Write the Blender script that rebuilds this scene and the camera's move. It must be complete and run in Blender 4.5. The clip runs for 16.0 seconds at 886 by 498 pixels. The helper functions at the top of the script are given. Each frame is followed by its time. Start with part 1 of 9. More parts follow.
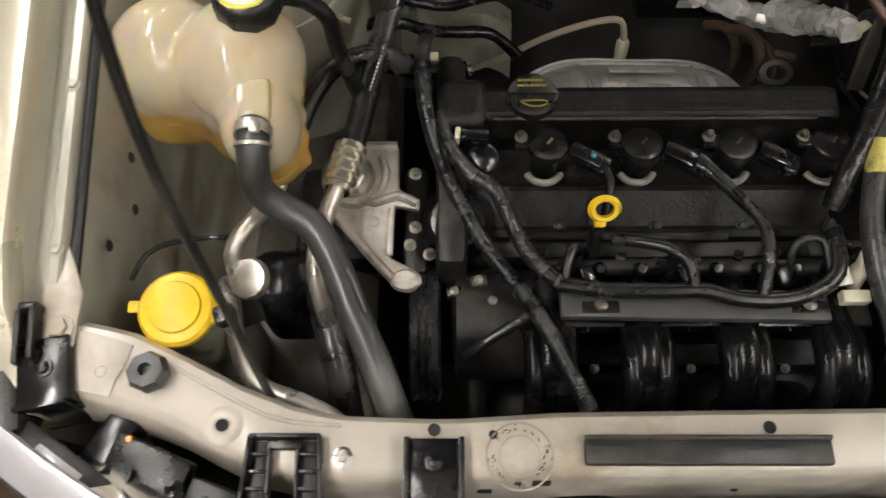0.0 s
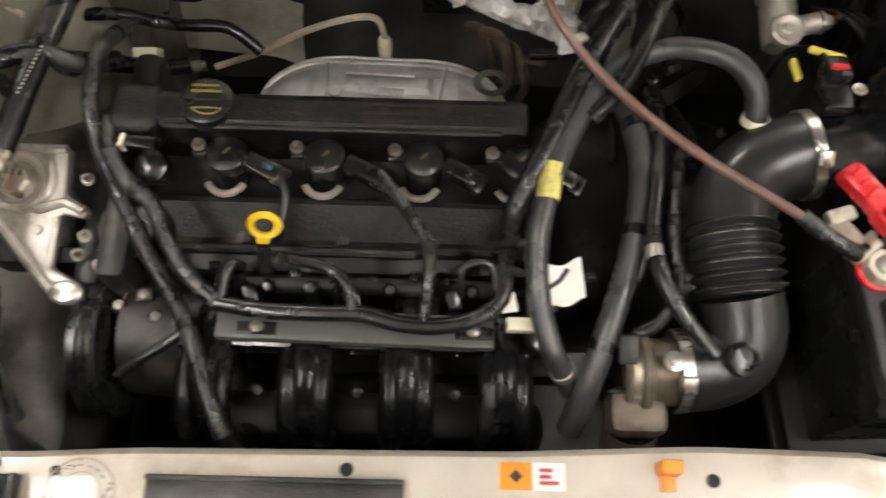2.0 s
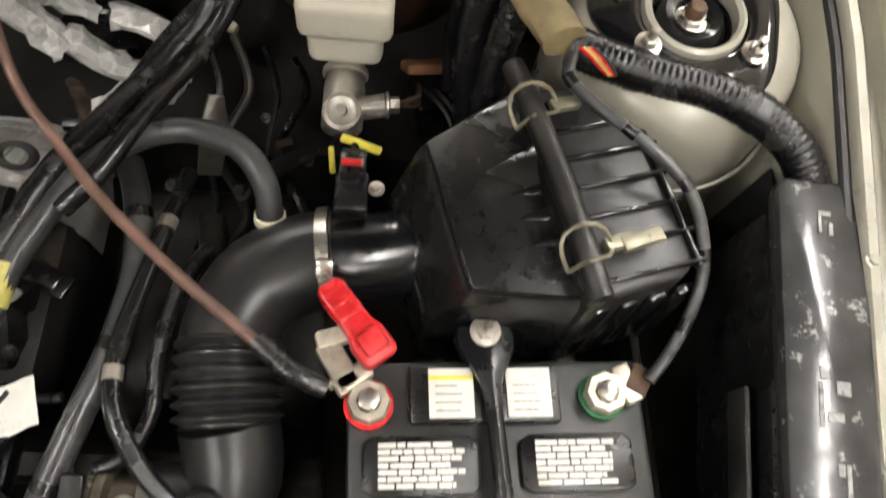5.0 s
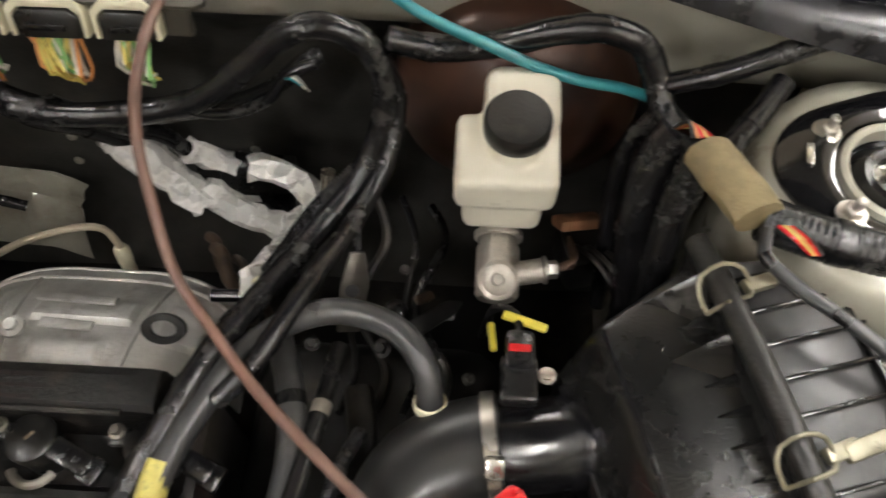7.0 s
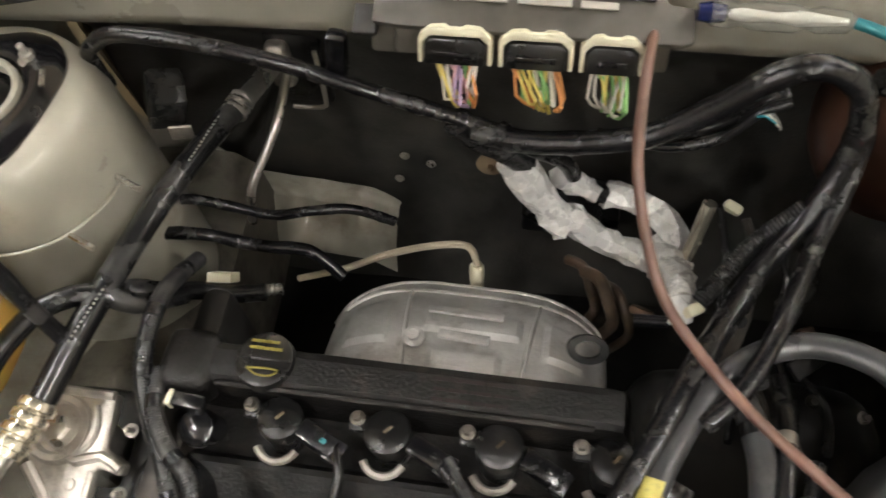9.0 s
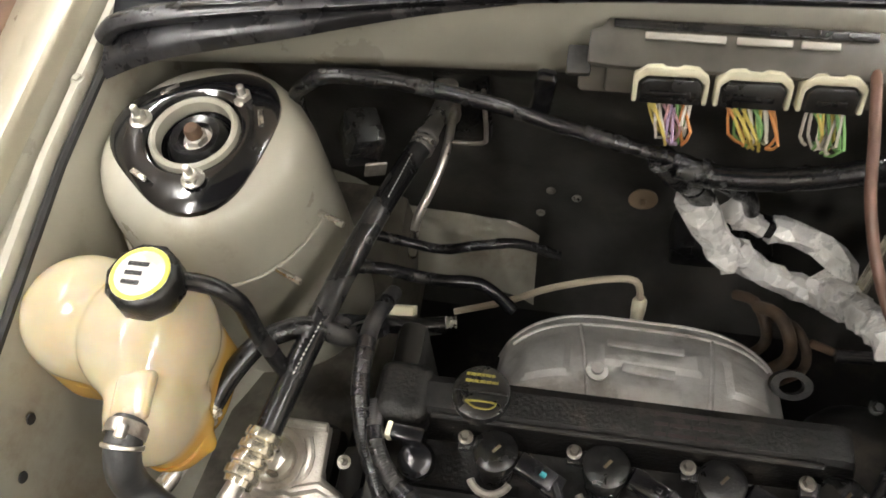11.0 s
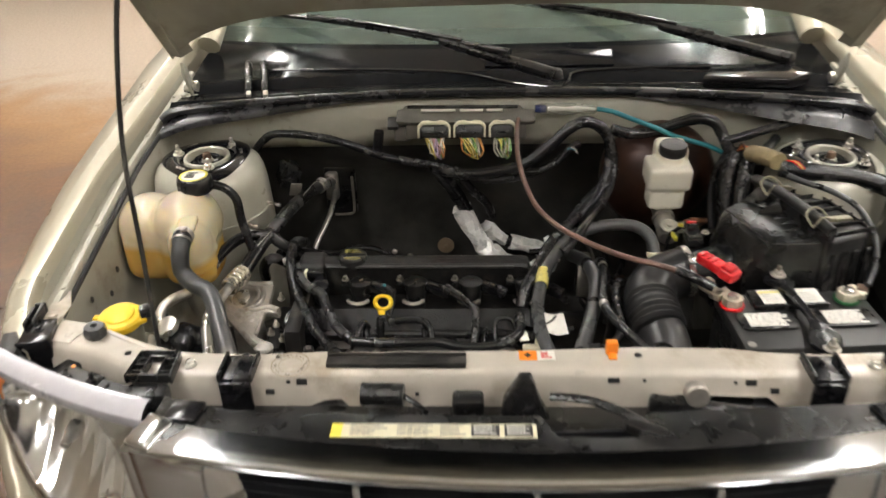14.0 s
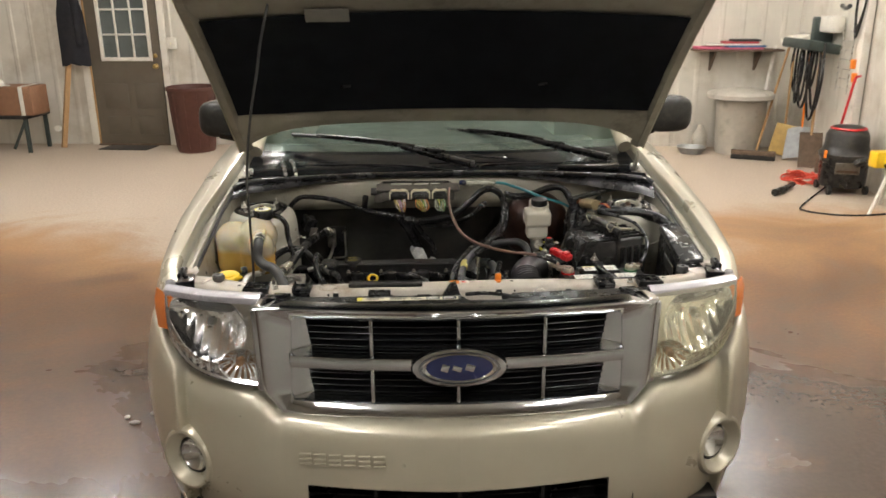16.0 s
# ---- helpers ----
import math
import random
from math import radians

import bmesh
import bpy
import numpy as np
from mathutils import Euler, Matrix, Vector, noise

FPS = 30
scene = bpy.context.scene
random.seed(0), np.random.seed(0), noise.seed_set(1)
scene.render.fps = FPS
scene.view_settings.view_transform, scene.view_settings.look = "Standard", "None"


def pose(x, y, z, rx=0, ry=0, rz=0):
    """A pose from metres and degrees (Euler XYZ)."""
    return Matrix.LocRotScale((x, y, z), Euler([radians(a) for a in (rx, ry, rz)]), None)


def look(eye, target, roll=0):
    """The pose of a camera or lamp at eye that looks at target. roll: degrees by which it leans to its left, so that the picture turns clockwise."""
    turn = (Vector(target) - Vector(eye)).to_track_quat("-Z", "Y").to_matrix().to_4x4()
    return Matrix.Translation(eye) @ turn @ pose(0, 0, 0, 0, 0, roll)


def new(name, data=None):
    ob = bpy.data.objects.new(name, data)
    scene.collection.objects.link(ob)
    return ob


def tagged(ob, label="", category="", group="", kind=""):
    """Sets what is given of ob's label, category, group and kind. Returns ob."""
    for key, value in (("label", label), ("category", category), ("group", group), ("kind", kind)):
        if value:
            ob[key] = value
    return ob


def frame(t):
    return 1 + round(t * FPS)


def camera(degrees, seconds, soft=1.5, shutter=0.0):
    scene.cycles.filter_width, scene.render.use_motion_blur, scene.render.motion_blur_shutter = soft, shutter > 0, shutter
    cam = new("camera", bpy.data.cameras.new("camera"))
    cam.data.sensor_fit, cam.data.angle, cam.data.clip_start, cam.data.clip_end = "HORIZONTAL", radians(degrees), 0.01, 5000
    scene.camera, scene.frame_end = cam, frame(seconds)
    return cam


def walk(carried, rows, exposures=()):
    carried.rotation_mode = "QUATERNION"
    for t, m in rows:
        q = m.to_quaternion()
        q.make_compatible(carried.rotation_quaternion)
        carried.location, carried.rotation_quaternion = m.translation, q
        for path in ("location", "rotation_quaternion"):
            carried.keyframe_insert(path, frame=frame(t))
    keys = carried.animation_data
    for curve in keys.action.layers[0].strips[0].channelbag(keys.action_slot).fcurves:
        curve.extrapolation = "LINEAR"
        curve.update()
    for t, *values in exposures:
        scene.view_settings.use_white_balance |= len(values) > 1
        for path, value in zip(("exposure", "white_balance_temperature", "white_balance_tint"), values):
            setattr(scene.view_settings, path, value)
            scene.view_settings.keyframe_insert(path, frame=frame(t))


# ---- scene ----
cam = camera(58.5, 16.0, soft=1.5, shutter=0.5)
PATH = [
    (0, (-0.404, 0.099, 1.701), (-0.428, 0.922, -0.122), -1.7),
    (0.5, (-0.347, 0.143, 1.692), (-0.381, 0.896, -0.161), -1.7),
    (1, (-0.276, 0.161, 1.69), (-0.321, 0.897, -0.17), -1.9),
    (1.5, (-0.184, 0.164, 1.687), (-0.197, 0.908, -0.169), 0.7),
    (2, (-0.069, 0.163, 1.689), (-0.046, 0.917, -0.163), 3.2),
    (2.5, (-0.007, 0.174, 1.678), (0.103, 0.952, -0.161), 9.0),
    (3, (0.073, 0.172, 1.659), (0.174, 0.941, -0.185), 9.1),
    (3.5, (0.215, 0.176, 1.652), (0.325, 0.974, -0.179), 10.5),
    (4, (0.314, 0.194, 1.644), (0.47, 1.007, -0.177), 14.3),
    (4.2, (0.343, 0.203, 1.638), (0.51, 1.004, -0.187), 15.2),
    (6.3, (0.377, 0.42, 1.617), (0.427, 1.377, -0.139), 4.2),
    (6.5, (0.358, 0.41, 1.611), (0.373, 1.387, -0.135), 2.6),
    (7, (0.294, 0.396, 1.619), (0.228, 1.383, -0.12), -0.6),
    (7.5, (0.212, 0.379, 1.632), (0.085, 1.375, -0.098), -2.3),
    (8, (0.12, 0.371, 1.641), (-0.052, 1.377, -0.078), -3.5),
    (8.5, (0.028, 0.361, 1.654), (-0.214, 1.377, -0.052), -6.0),
    (9, (-0.056, 0.353, 1.658), (-0.32, 1.361, -0.05), -6.9),
    (9.5, (-0.128, 0.352, 1.658), (-0.422, 1.341, -0.055), -8.7),
    (10, (-0.204, 0.338, 1.661), (-0.56, 1.322, -0.043), -11.6),
    (10.2, (-0.237, 0.335, 1.663), (-0.613, 1.318, -0.038), -12.5),
    (12.3, (-0.191, 0.119, 1.746), (-0.448, 1.524, 0.345), -2.7),
    (12.5, (-0.147, 0.034, 1.753), (-0.402, 1.499, 0.416), -2.7),
    (13, (-0.038, -0.203, 1.756), (-0.259, 1.356, 0.523), -2.3),
    (13.5, (0.0, -0.425, 1.771), (-0.158, 1.25, 0.691), -2.1),
    (14, (-0.072, -0.7, 1.754), (-0.157, 1.024, 0.745), -1.7),
    (14.5, (-0.067, -0.949, 1.783), (-0.105, 0.843, 0.894), -1.5),
    (15, (-0.028, -1.287, 1.787), (-0.036, 0.541, 0.974), -1.1),
    (15.5, (-0.049, -1.579, 1.787), (-0.022, 0.297, 1.093), -0.9),
    (16, (-0.102, -1.864, 1.793), (-0.036, 0.04, 1.184), -0.4),
]
LIGHT = ((0, 0.46), (0.5, 0.50), (1, 0.66), (1.5, 0.86), (2, 1.0), (2.5, 1.08), (3, 1.06), (4.2, 0.89), (6.3, 0.94), (7.5, 1.1), (9, 1.22), (10.2, 1.2), (12.3, 0.95), (13.5, 0.83), (14.5, 0.66), (16, 0.44))
walk(cam, [(t, look(eye, target, roll)) for t, eye, target, roll in PATH], LIGHT)


# ---- light ----
world = bpy.data.worlds.new("world")
scene.world = world
world.use_nodes = True
world.node_tree.nodes["Background"].inputs[0].default_value = (0.9, 0.85, 0.75, 1)
world.node_tree.nodes["Background"].inputs[1].default_value = 0.02


# ---- materials ----
def material(name, color, rough=0.5, metal=0.0, vary=0.15, grain=18.0, bump=0.15, spots=None, spot_amount=0.0, spot_scale=4.0, coat=0.0, spread=0.12, detail=6.0, bump_scale=None, emit=None, stretch=(1, 1, 1)):
    m = bpy.data.materials.new(name)
    m.use_nodes = True
    t = m.node_tree
    n, l = t.nodes, t.links
    b = n["Principled BSDF"]
    co = n.new("ShaderNodeTexCoord")
    mp = n.new("ShaderNodeMapping")
    mp.inputs["Scale"].default_value = stretch
    l.new(co.outputs["Object"], mp.inputs["Vector"])
    fine = n.new("ShaderNodeTexNoise")
    fine.inputs["Scale"].default_value = grain
    fine.inputs["Detail"].default_value = detail
    l.new(mp.outputs["Vector"], fine.inputs["Vector"])
    wide = n.new("ShaderNodeTexNoise")
    wide.inputs["Scale"].default_value = spot_scale
    wide.inputs["Detail"].default_value = 8.0
    wide.inputs["Roughness"].default_value = 0.65
    l.new(mp.outputs["Vector"], wide.inputs["Vector"])
    ramp = n.new("ShaderNodeMapRange")
    ramp.inputs["From Min"].default_value, ramp.inputs["From Max"].default_value = 0.3, 0.7
    ramp.inputs["To Min"].default_value, ramp.inputs["To Max"].default_value = 1 - vary, 1 + vary
    l.new(fine.outputs["Fac"], ramp.inputs["Value"])
    info = n.new("ShaderNodeObjectInfo")
    each = n.new("ShaderNodeMapRange")
    each.inputs["To Min"].default_value, each.inputs["To Max"].default_value = 1 - vary * 0.5, 1 + vary * 0.5
    l.new(info.outputs["Random"], each.inputs["Value"])
    mul = n.new("ShaderNodeMath")
    mul.operation = "MULTIPLY"
    l.new(ramp.outputs["Result"], mul.inputs[0])
    l.new(each.outputs["Result"], mul.inputs[1])
    tint = n.new("ShaderNodeVectorMath")
    tint.operation = "SCALE"
    tint.inputs[0].default_value = color
    l.new(mul.outputs[0], tint.inputs["Scale"])
    out = tint.outputs["Vector"]
    if spots:
        edge = n.new("ShaderNodeMapRange")
        edge.inputs["From Min"].default_value = 0.62 - 0.25 * spot_amount
        edge.inputs["From Max"].default_value = 0.72 - 0.15 * spot_amount
        l.new(wide.outputs["Fac"], edge.inputs["Value"])
        mix = n.new("ShaderNodeMix")
        mix.data_type = "RGBA"
        l.new(edge.outputs["Result"], mix.inputs["Factor"])
        l.new(out, mix.inputs["A"])
        mix.inputs["B"].default_value = (*spots, 1)
        out = mix.outputs["Result"]
    l.new(out, b.inputs["Base Color"])
    rr = n.new("ShaderNodeMapRange")
    rr.inputs["From Min"].default_value, rr.inputs["From Max"].default_value = 0.3, 0.7
    rr.inputs["To Min"].default_value, rr.inputs["To Max"].default_value = max(0.02, rough - spread), min(1, rough + spread)
    l.new(wide.outputs["Fac"], rr.inputs["Value"])
    l.new(rr.outputs["Result"], b.inputs["Roughness"])
    b.inputs["Metallic"].default_value = metal
    b.inputs["Coat Weight"].default_value = coat
    b.inputs["Coat Roughness"].default_value = 0.08
    if bump:
        bp = n.new("ShaderNodeBump")
        bp.inputs["Strength"].default_value = bump
        bp.inputs["Distance"].default_value = 0.002
        src = fine
        if bump_scale:
            src = n.new("ShaderNodeTexNoise")
            src.inputs["Scale"].default_value = bump_scale
            src.inputs["Detail"].default_value = 3.0
            l.new(mp.outputs["Vector"], src.inputs["Vector"])
        l.new(src.outputs["Fac"], bp.inputs["Height"])
        l.new(bp.outputs["Normal"], b.inputs["Normal"])
    if emit:
        b.inputs["Emission Color"].default_value = (*emit[0], 1)
        b.inputs["Emission Strength"].default_value = emit[1]
    return m


def clear_glass(name, tint, gloss_rough=0.03, haze=0.0, haze_color=(0.8, 0.75, 0.5)):
    """Thin clear sheet: passes light, and mirrors by its Fresnel gloss. haze: a share of dull surface, for weathering
    and for painted-in reflection.
    """
    m = bpy.data.materials.new(name)
    m.use_nodes = True
    n, l = m.node_tree.nodes, m.node_tree.links
    n.remove(n["Principled BSDF"])
    pass_on = n.new("ShaderNodeBsdfTransparent")
    pass_on.inputs["Color"].default_value = (*tint, 1)
    gloss = n.new("ShaderNodeBsdfGlossy")
    gloss.inputs["Roughness"].default_value = gloss_rough
    edge = n.new("ShaderNodeLayerWeight")
    power = n.new("ShaderNodeMath")
    power.operation, power.inputs[1].default_value = "POWER", 5.0
    l.new(edge.outputs["Facing"], power.inputs[0])
    share = n.new("ShaderNodeMath")
    share.operation, share.inputs[1].default_value, share.inputs[2].default_value = "MULTIPLY_ADD", 0.93, 0.07
    l.new(power.outputs[0], share.inputs[0])
    mix = n.new("ShaderNodeMixShader")
    l.new(share.outputs[0], mix.inputs[0])
    base = pass_on.outputs[0]
    if haze:
        dull = n.new("ShaderNodeBsdfDiffuse")
        dull.inputs["Color"].default_value = (*haze_color, 1)
        noise_tex = n.new("ShaderNodeTexNoise")
        noise_tex.inputs["Scale"].default_value = 9.0
        noise_tex.inputs["Detail"].default_value = 5.0
        rng = n.new("ShaderNodeMapRange")
        rng.inputs["From Min"].default_value, rng.inputs["From Max"].default_value = 0.3, 0.75
        rng.inputs["To Min"].default_value, rng.inputs["To Max"].default_value = haze * 0.6, min(1, haze * 1.4)
        co = n.new("ShaderNodeTexCoord")
        l.new(co.outputs["Object"], noise_tex.inputs["Vector"])
        l.new(noise_tex.outputs["Fac"], rng.inputs["Value"])
        m2 = n.new("ShaderNodeMixShader")
        l.new(rng.outputs["Result"], m2.inputs[0])
        l.new(base, m2.inputs[1])
        l.new(dull.outputs[0], m2.inputs[2])
        base = m2.outputs[0]
    l.new(base, mix.inputs[1])
    l.new(gloss.outputs[0], mix.inputs[2])
    l.new(mix.outputs[0], n["Material Output"].inputs["Surface"])
    return m


PAINT = material("gold_paint", (0.50, 0.463, 0.357), 0.30, 0.3, 0.05, 900, 0.03, spread=0.05, coat=0.7)
PAINT_IN = material("inner_paint", (0.41, 0.395, 0.325), 0.34, 0.05, 0.10, 14, 0.08, (0.30, 0.265, 0.205), 0.3, 7, spread=0.1, coat=0.5)
# car paint made darker: shade under the open hood is in this colour
HOOD_SHADED = material("shaded_hood_underside", (0.27, 0.25, 0.20), 0.5, 0.05, 0.12, 14, 0.08, (0.17, 0.15, 0.12), 0.35, 6)
FIREWALL = material("dusty_firewall_mat", (0.030, 0.029, 0.026), 0.45, 0, 0.4, 20, 0.25, (0.055, 0.050, 0.042), 0.35, 8, bump_scale=200)
# much darker, blotchy version of the inner paint, for the low frame rails
PAINT_DARK = material("dark_inner_paint", (0.10, 0.092, 0.072), 0.5, 0, 0.35, 14, 0.2, (0.035, 0.03, 0.024), 0.55, 9)
PAINT_CORE = material("core_support_paint", (0.485, 0.442, 0.378), 0.38, 0.05, 0.09, 20, 0.08, (0.33, 0.275, 0.205), 0.3, 6, coat=0.3)
BLACK = material("black_plastic", (0.010, 0.010, 0.010), 0.28, 0, 0.25, 60, 0.2, (0.028, 0.027, 0.025), 0.25, 12, bump_scale=420)
BLACK_GLOSS = material("glossy_black_plastic", (0.007, 0.007, 0.008), 0.23, 0, 0.2, 40, 0.12, (0.02, 0.02, 0.019), 0.2, 14, bump_scale=160)
BLACK_DULL = material("dusty_black_plastic", (0.015, 0.0145, 0.0135), 0.42, 0, 0.5, 40, 0.3, (0.045, 0.040, 0.033), 0.35, 12, bump_scale=300)
RUBBER = material("black_rubber", (0.012, 0.012, 0.0125), 0.24, 0, 0.3, 30, 0.15, (0.04, 0.039, 0.037), 0.3, 16, bump_scale=260)
RUBBER_GREY = material("grey_rubber_hose", (0.040, 0.041, 0.042), 0.34, 0, 0.2, 30, 0.1, (0.085, 0.085, 0.08), 0.3, 10, bump_scale=300)
LOOM = material("corrugated_loom", (0.013, 0.013, 0.014), 0.28, 0, 0.3, 40, 0.1, (0.05, 0.048, 0.045), 0.3, 20)
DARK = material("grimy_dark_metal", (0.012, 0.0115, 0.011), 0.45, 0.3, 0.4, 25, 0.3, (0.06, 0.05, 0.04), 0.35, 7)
CAST = material("cast_aluminium", (0.50, 0.47, 0.42), 0.42, 0.75, 0.18, 45, 0.35, (0.25, 0.22, 0.18), 0.35, 14, bump_scale=300)
STEEL = material("zinc_steel", (0.62, 0.60, 0.55), 0.3, 0.9, 0.12, 40, 0.1, (0.35, 0.30, 0.24), 0.25, 20)
ALU_TUBE = material("aluminium_tube", (0.62, 0.60, 0.55), 0.3, 0.85, 0.12, 30, 0.08, (0.42, 0.38, 0.32), 0.3, 14)
CHROME = material("chrome", (0.62, 0.64, 0.66), 0.12, 1.0, 0.02, 60, 0.02, spread=0.05)
SHIELD = material("heat_shield", (0.60, 0.59, 0.565), 0.38, 0.45, 0.15, 30, 0.3, (0.34, 0.32, 0.29), 0.4, 10, bump_scale=200)
RUST = material("rusty_iron", (0.085, 0.05, 0.03), 0.75, 0.2, 0.4, 40, 0.5, (0.08, 0.05, 0.035), 0.5, 14)
BOOSTER = material("brown_booster_paint", (0.050, 0.022, 0.014), 0.36, 0.2, 0.3, 20, 0.15, (0.03, 0.02, 0.018), 0.4, 6)
YELLOW = material("yellow_plastic", (0.85, 0.56, 0.02), 0.35, 0, 0.06, 50, 0.05, (0.55, 0.33, 0.02), 0.15, 14)
ORANGE = material("orange_plastic", (0.85, 0.24, 0.02), 0.35, 0, 0.06, 50, 0.05)
RED = material("red_plastic", (0.58, 0.018, 0.022), 0.3, 0, 0.1, 50, 0.08, (0.45, 0.015, 0.015), 0.2, 14)
WHITE = material("white_label", (0.78, 0.76, 0.70), 0.45, 0, 0.05, 60, 0.03, (0.55, 0.52, 0.45), 0.15, 30)
CREAM = material("cream_plastic", (0.74, 0.70, 0.52), 0.4, 0, 0.06, 50, 0.04)
LABEL_YELLOW = material("yellow_label", (0.80, 0.70, 0.10), 0.45, 0, 0.06, 60, 0.03)
INK = material("black_ink", (0.02, 0.02, 0.02), 0.5, 0, 0.1, 60, 0)
GREY_INK = material("grey_ink", (0.22, 0.21, 0.19), 0.5, 0, 0.1, 60, 0)
YELLOW_INK = material("yellow_ink", (0.20, 0.17, 0.03), 0.5, 0, 0.1, 60, 0)
FOIL = material("crumpled_foil", (0.93, 0.92, 0.89), 0.27, 0.2, 0.10, 60, 0.6, (0.74, 0.72, 0.68), 0.3, 25, bump_scale=38)
BRAKE_WHITE = material("reservoir_plastic", (0.78, 0.74, 0.62), 0.38, 0, 0.05, 30, 0.04, (0.62, 0.5, 0.3), 0.2, 12)
COPPER = material("brown_cable", (0.15, 0.082, 0.06), 0.4, 0, 0.15, 40, 0.1, (0.10, 0.06, 0.05), 0.3, 14)
TEAL = material("teal_cable", (0.025, 0.19, 0.22), 0.35, 0, 0.12, 40, 0.05)
FELT = material("black_hood_liner", (0.006, 0.0068, 0.0085), 0.95, 0, 0.3, 12, 0.4, bump_scale=350)
BLUE = material("blue_emblem", (0.016, 0.024, 0.10), 0.2, 0.2, 0.06, 40, 0.02, coat=0.5)
TAPE = material("brown_cloth_tape", (0.24, 0.19, 0.10), 0.7, 0, 0.2, 60, 0.4, bump_scale=400)
GREEN = material("green_felt", (0.03, 0.14, 0.05), 0.8, 0, 0.2, 60, 0.3)
TERMINAL = material("lead_clamp", (0.62, 0.57, 0.46), 0.45, 0.6, 0.2, 40, 0.3, (0.36, 0.33, 0.26), 0.3, 24)
AMBER = material("amber_lens", (0.85, 0.22, 0.03), 0.2, 0, 0.05, 60, 0.02, coat=0.6)
TYRE = material("tyre", (0.02, 0.02, 0.02), 0.7, 0, 0.2, 40, 0.2)
# the windshield's green haze paints in the pale reflection on the glass
GLASS = clear_glass("windshield_glass", (0.62, 0.72, 0.66), 0.02, 0.16, (0.46, 0.62, 0.53))
LENS = clear_glass("headlight_lens", (0.96, 0.965, 0.965), 0.03, 0.015, (0.85, 0.85, 0.84))
LENS_OLD = clear_glass("yellowed_lens", (0.94, 0.925, 0.80), 0.10, 0.20, (0.78, 0.75, 0.56))
PANE = clear_glass("window_pane", (0.55, 0.62, 0.60), 0.03, 0.25, (0.42, 0.46, 0.46))
REFLECT = material("lamp_reflector", (0.95, 0.955, 0.96), 0.13, 1.0, 0.03, 60, 0.02, spread=0.05)
TRIM = material("lens_edge_glare", (0.52, 0.51, 0.54), 0.2, 0.2, 0.04, 60, 0.02, coat=0.5)
COVER = material("dusty_cam_cover", (0.0085, 0.008, 0.0075), 0.46, 0, 0.6, 90, 0.5, (0.024, 0.020, 0.016), 0.35, 26, bump_scale=260)
COVER.node_tree.nodes["Principled BSDF"].inputs["Specular IOR Level"].default_value = 0.32
SEAL = material("rubber_seal", (0.016, 0.016, 0.018), 0.25, 0, 0.2, 40, 0.1, (0.05, 0.05, 0.055), 0.3, 12)
TAPE_BLACK = material("black_tape", (0.010, 0.010, 0.011), 0.22, 0, 0.3, 60, 0.3, (0.035, 0.034, 0.032), 0.3, 30, bump_scale=300)
COWL = material("cowl_plastic", (0.006, 0.0065, 0.0075), 0.16, 0, 0.2, 40, 0.04, (0.010, 0.010, 0.011), 0.3, 6, bump_scale=500)

COWL_EDGE = material("shiny_cowl_edge", (0.012, 0.012, 0.013), 0.14, 0, 0.15, 40, 0.03, (0.02, 0.02, 0.02), 0.2, 8, bump_scale=300)
COWL.node_tree.nodes["Principled BSDF"].inputs["Specular IOR Level"].default_value = 0.12
FELT.node_tree.nodes["Principled BSDF"].inputs["Specular IOR Level"].default_value = 0.14


def tank_plastic():
    m = material("translucent_tank", (0.56, 0.49, 0.345), 0.1, 0, 0.07, 16, 0.06, (0.60, 0.47, 0.27), 0.42, 7, spread=0.08)
    b = m.node_tree.nodes["Principled BSDF"]
    b.inputs["Subsurface Weight"].default_value = 0.6
    b.inputs["Subsurface Radius"].default_value = (0.045, 0.028, 0.010)
    return m


TANK = tank_plastic()


# ---- building tools ----
def thing(name, label, category, at=(0, 0, 0), group="", kind=""):
    ob = new(name)
    ob.location = at
    return tagged(ob, label, category, group, kind)


def part(name, bm, mat, parent=None, label="", smooth=True, angle=40):
    """Links a bmesh in world places as one mesh object under its thing."""
    me = bpy.data.meshes.new(name)
    bmesh.ops.recalc_face_normals(bm, faces=bm.faces)
    if smooth:
        lim = radians(angle)
        for f in bm.faces:
            f.smooth = True
        for e in bm.edges:
            if len(e.link_faces) == 2 and e.calc_face_angle(0) > lim:
                e.smooth = False
    bm.to_mesh(me)
    bm.free()
    me.materials.append(mat)
    ob = new(name, me)
    if parent is not None:
        top, at = parent, Vector((0, 0, 0))
        while top is not None:
            at += top.location
            top = top.parent
        ob.parent = parent
        ob.matrix_parent_inverse = Matrix.Identity(4)
        me.transform(Matrix.Translation(-at))
    if label:
        ob["label"] = label
    return ob


def solo(name, bm, mat, label, category, group="", kind="", smooth=True, angle=40):
    return tagged(part(name, bm, mat, None, "", smooth, angle), label, category, group, kind)


def box(size, at=(0, 0, 0), rot=(0, 0, 0), bevel=0.004, seg=2, taper=1.0, bm=None):
    out = bm or bmesh.new()
    b = bmesh.new()
    bmesh.ops.create_cube(b, size=1)
    for v in b.verts:
        k = taper if v.co.z > 0 else 1.0
        v.co = Vector((v.co.x * size[0] * k, v.co.y * size[1] * k, v.co.z * size[2]))
    if bevel:
        bmesh.ops.bevel(b, geom=list(b.edges), offset=min(bevel, 0.45 * min(size)), segments=seg, affect="EDGES", profile=0.5)
    bmesh.ops.transform(b, matrix=pose(*at, *rot), verts=b.verts)
    return merge(out, b)


def merge(out, b):
    me = bpy.data.meshes.new("tmp")
    b.to_mesh(me)
    out.from_mesh(me)
    bpy.data.meshes.remove(me)
    b.free()
    return out


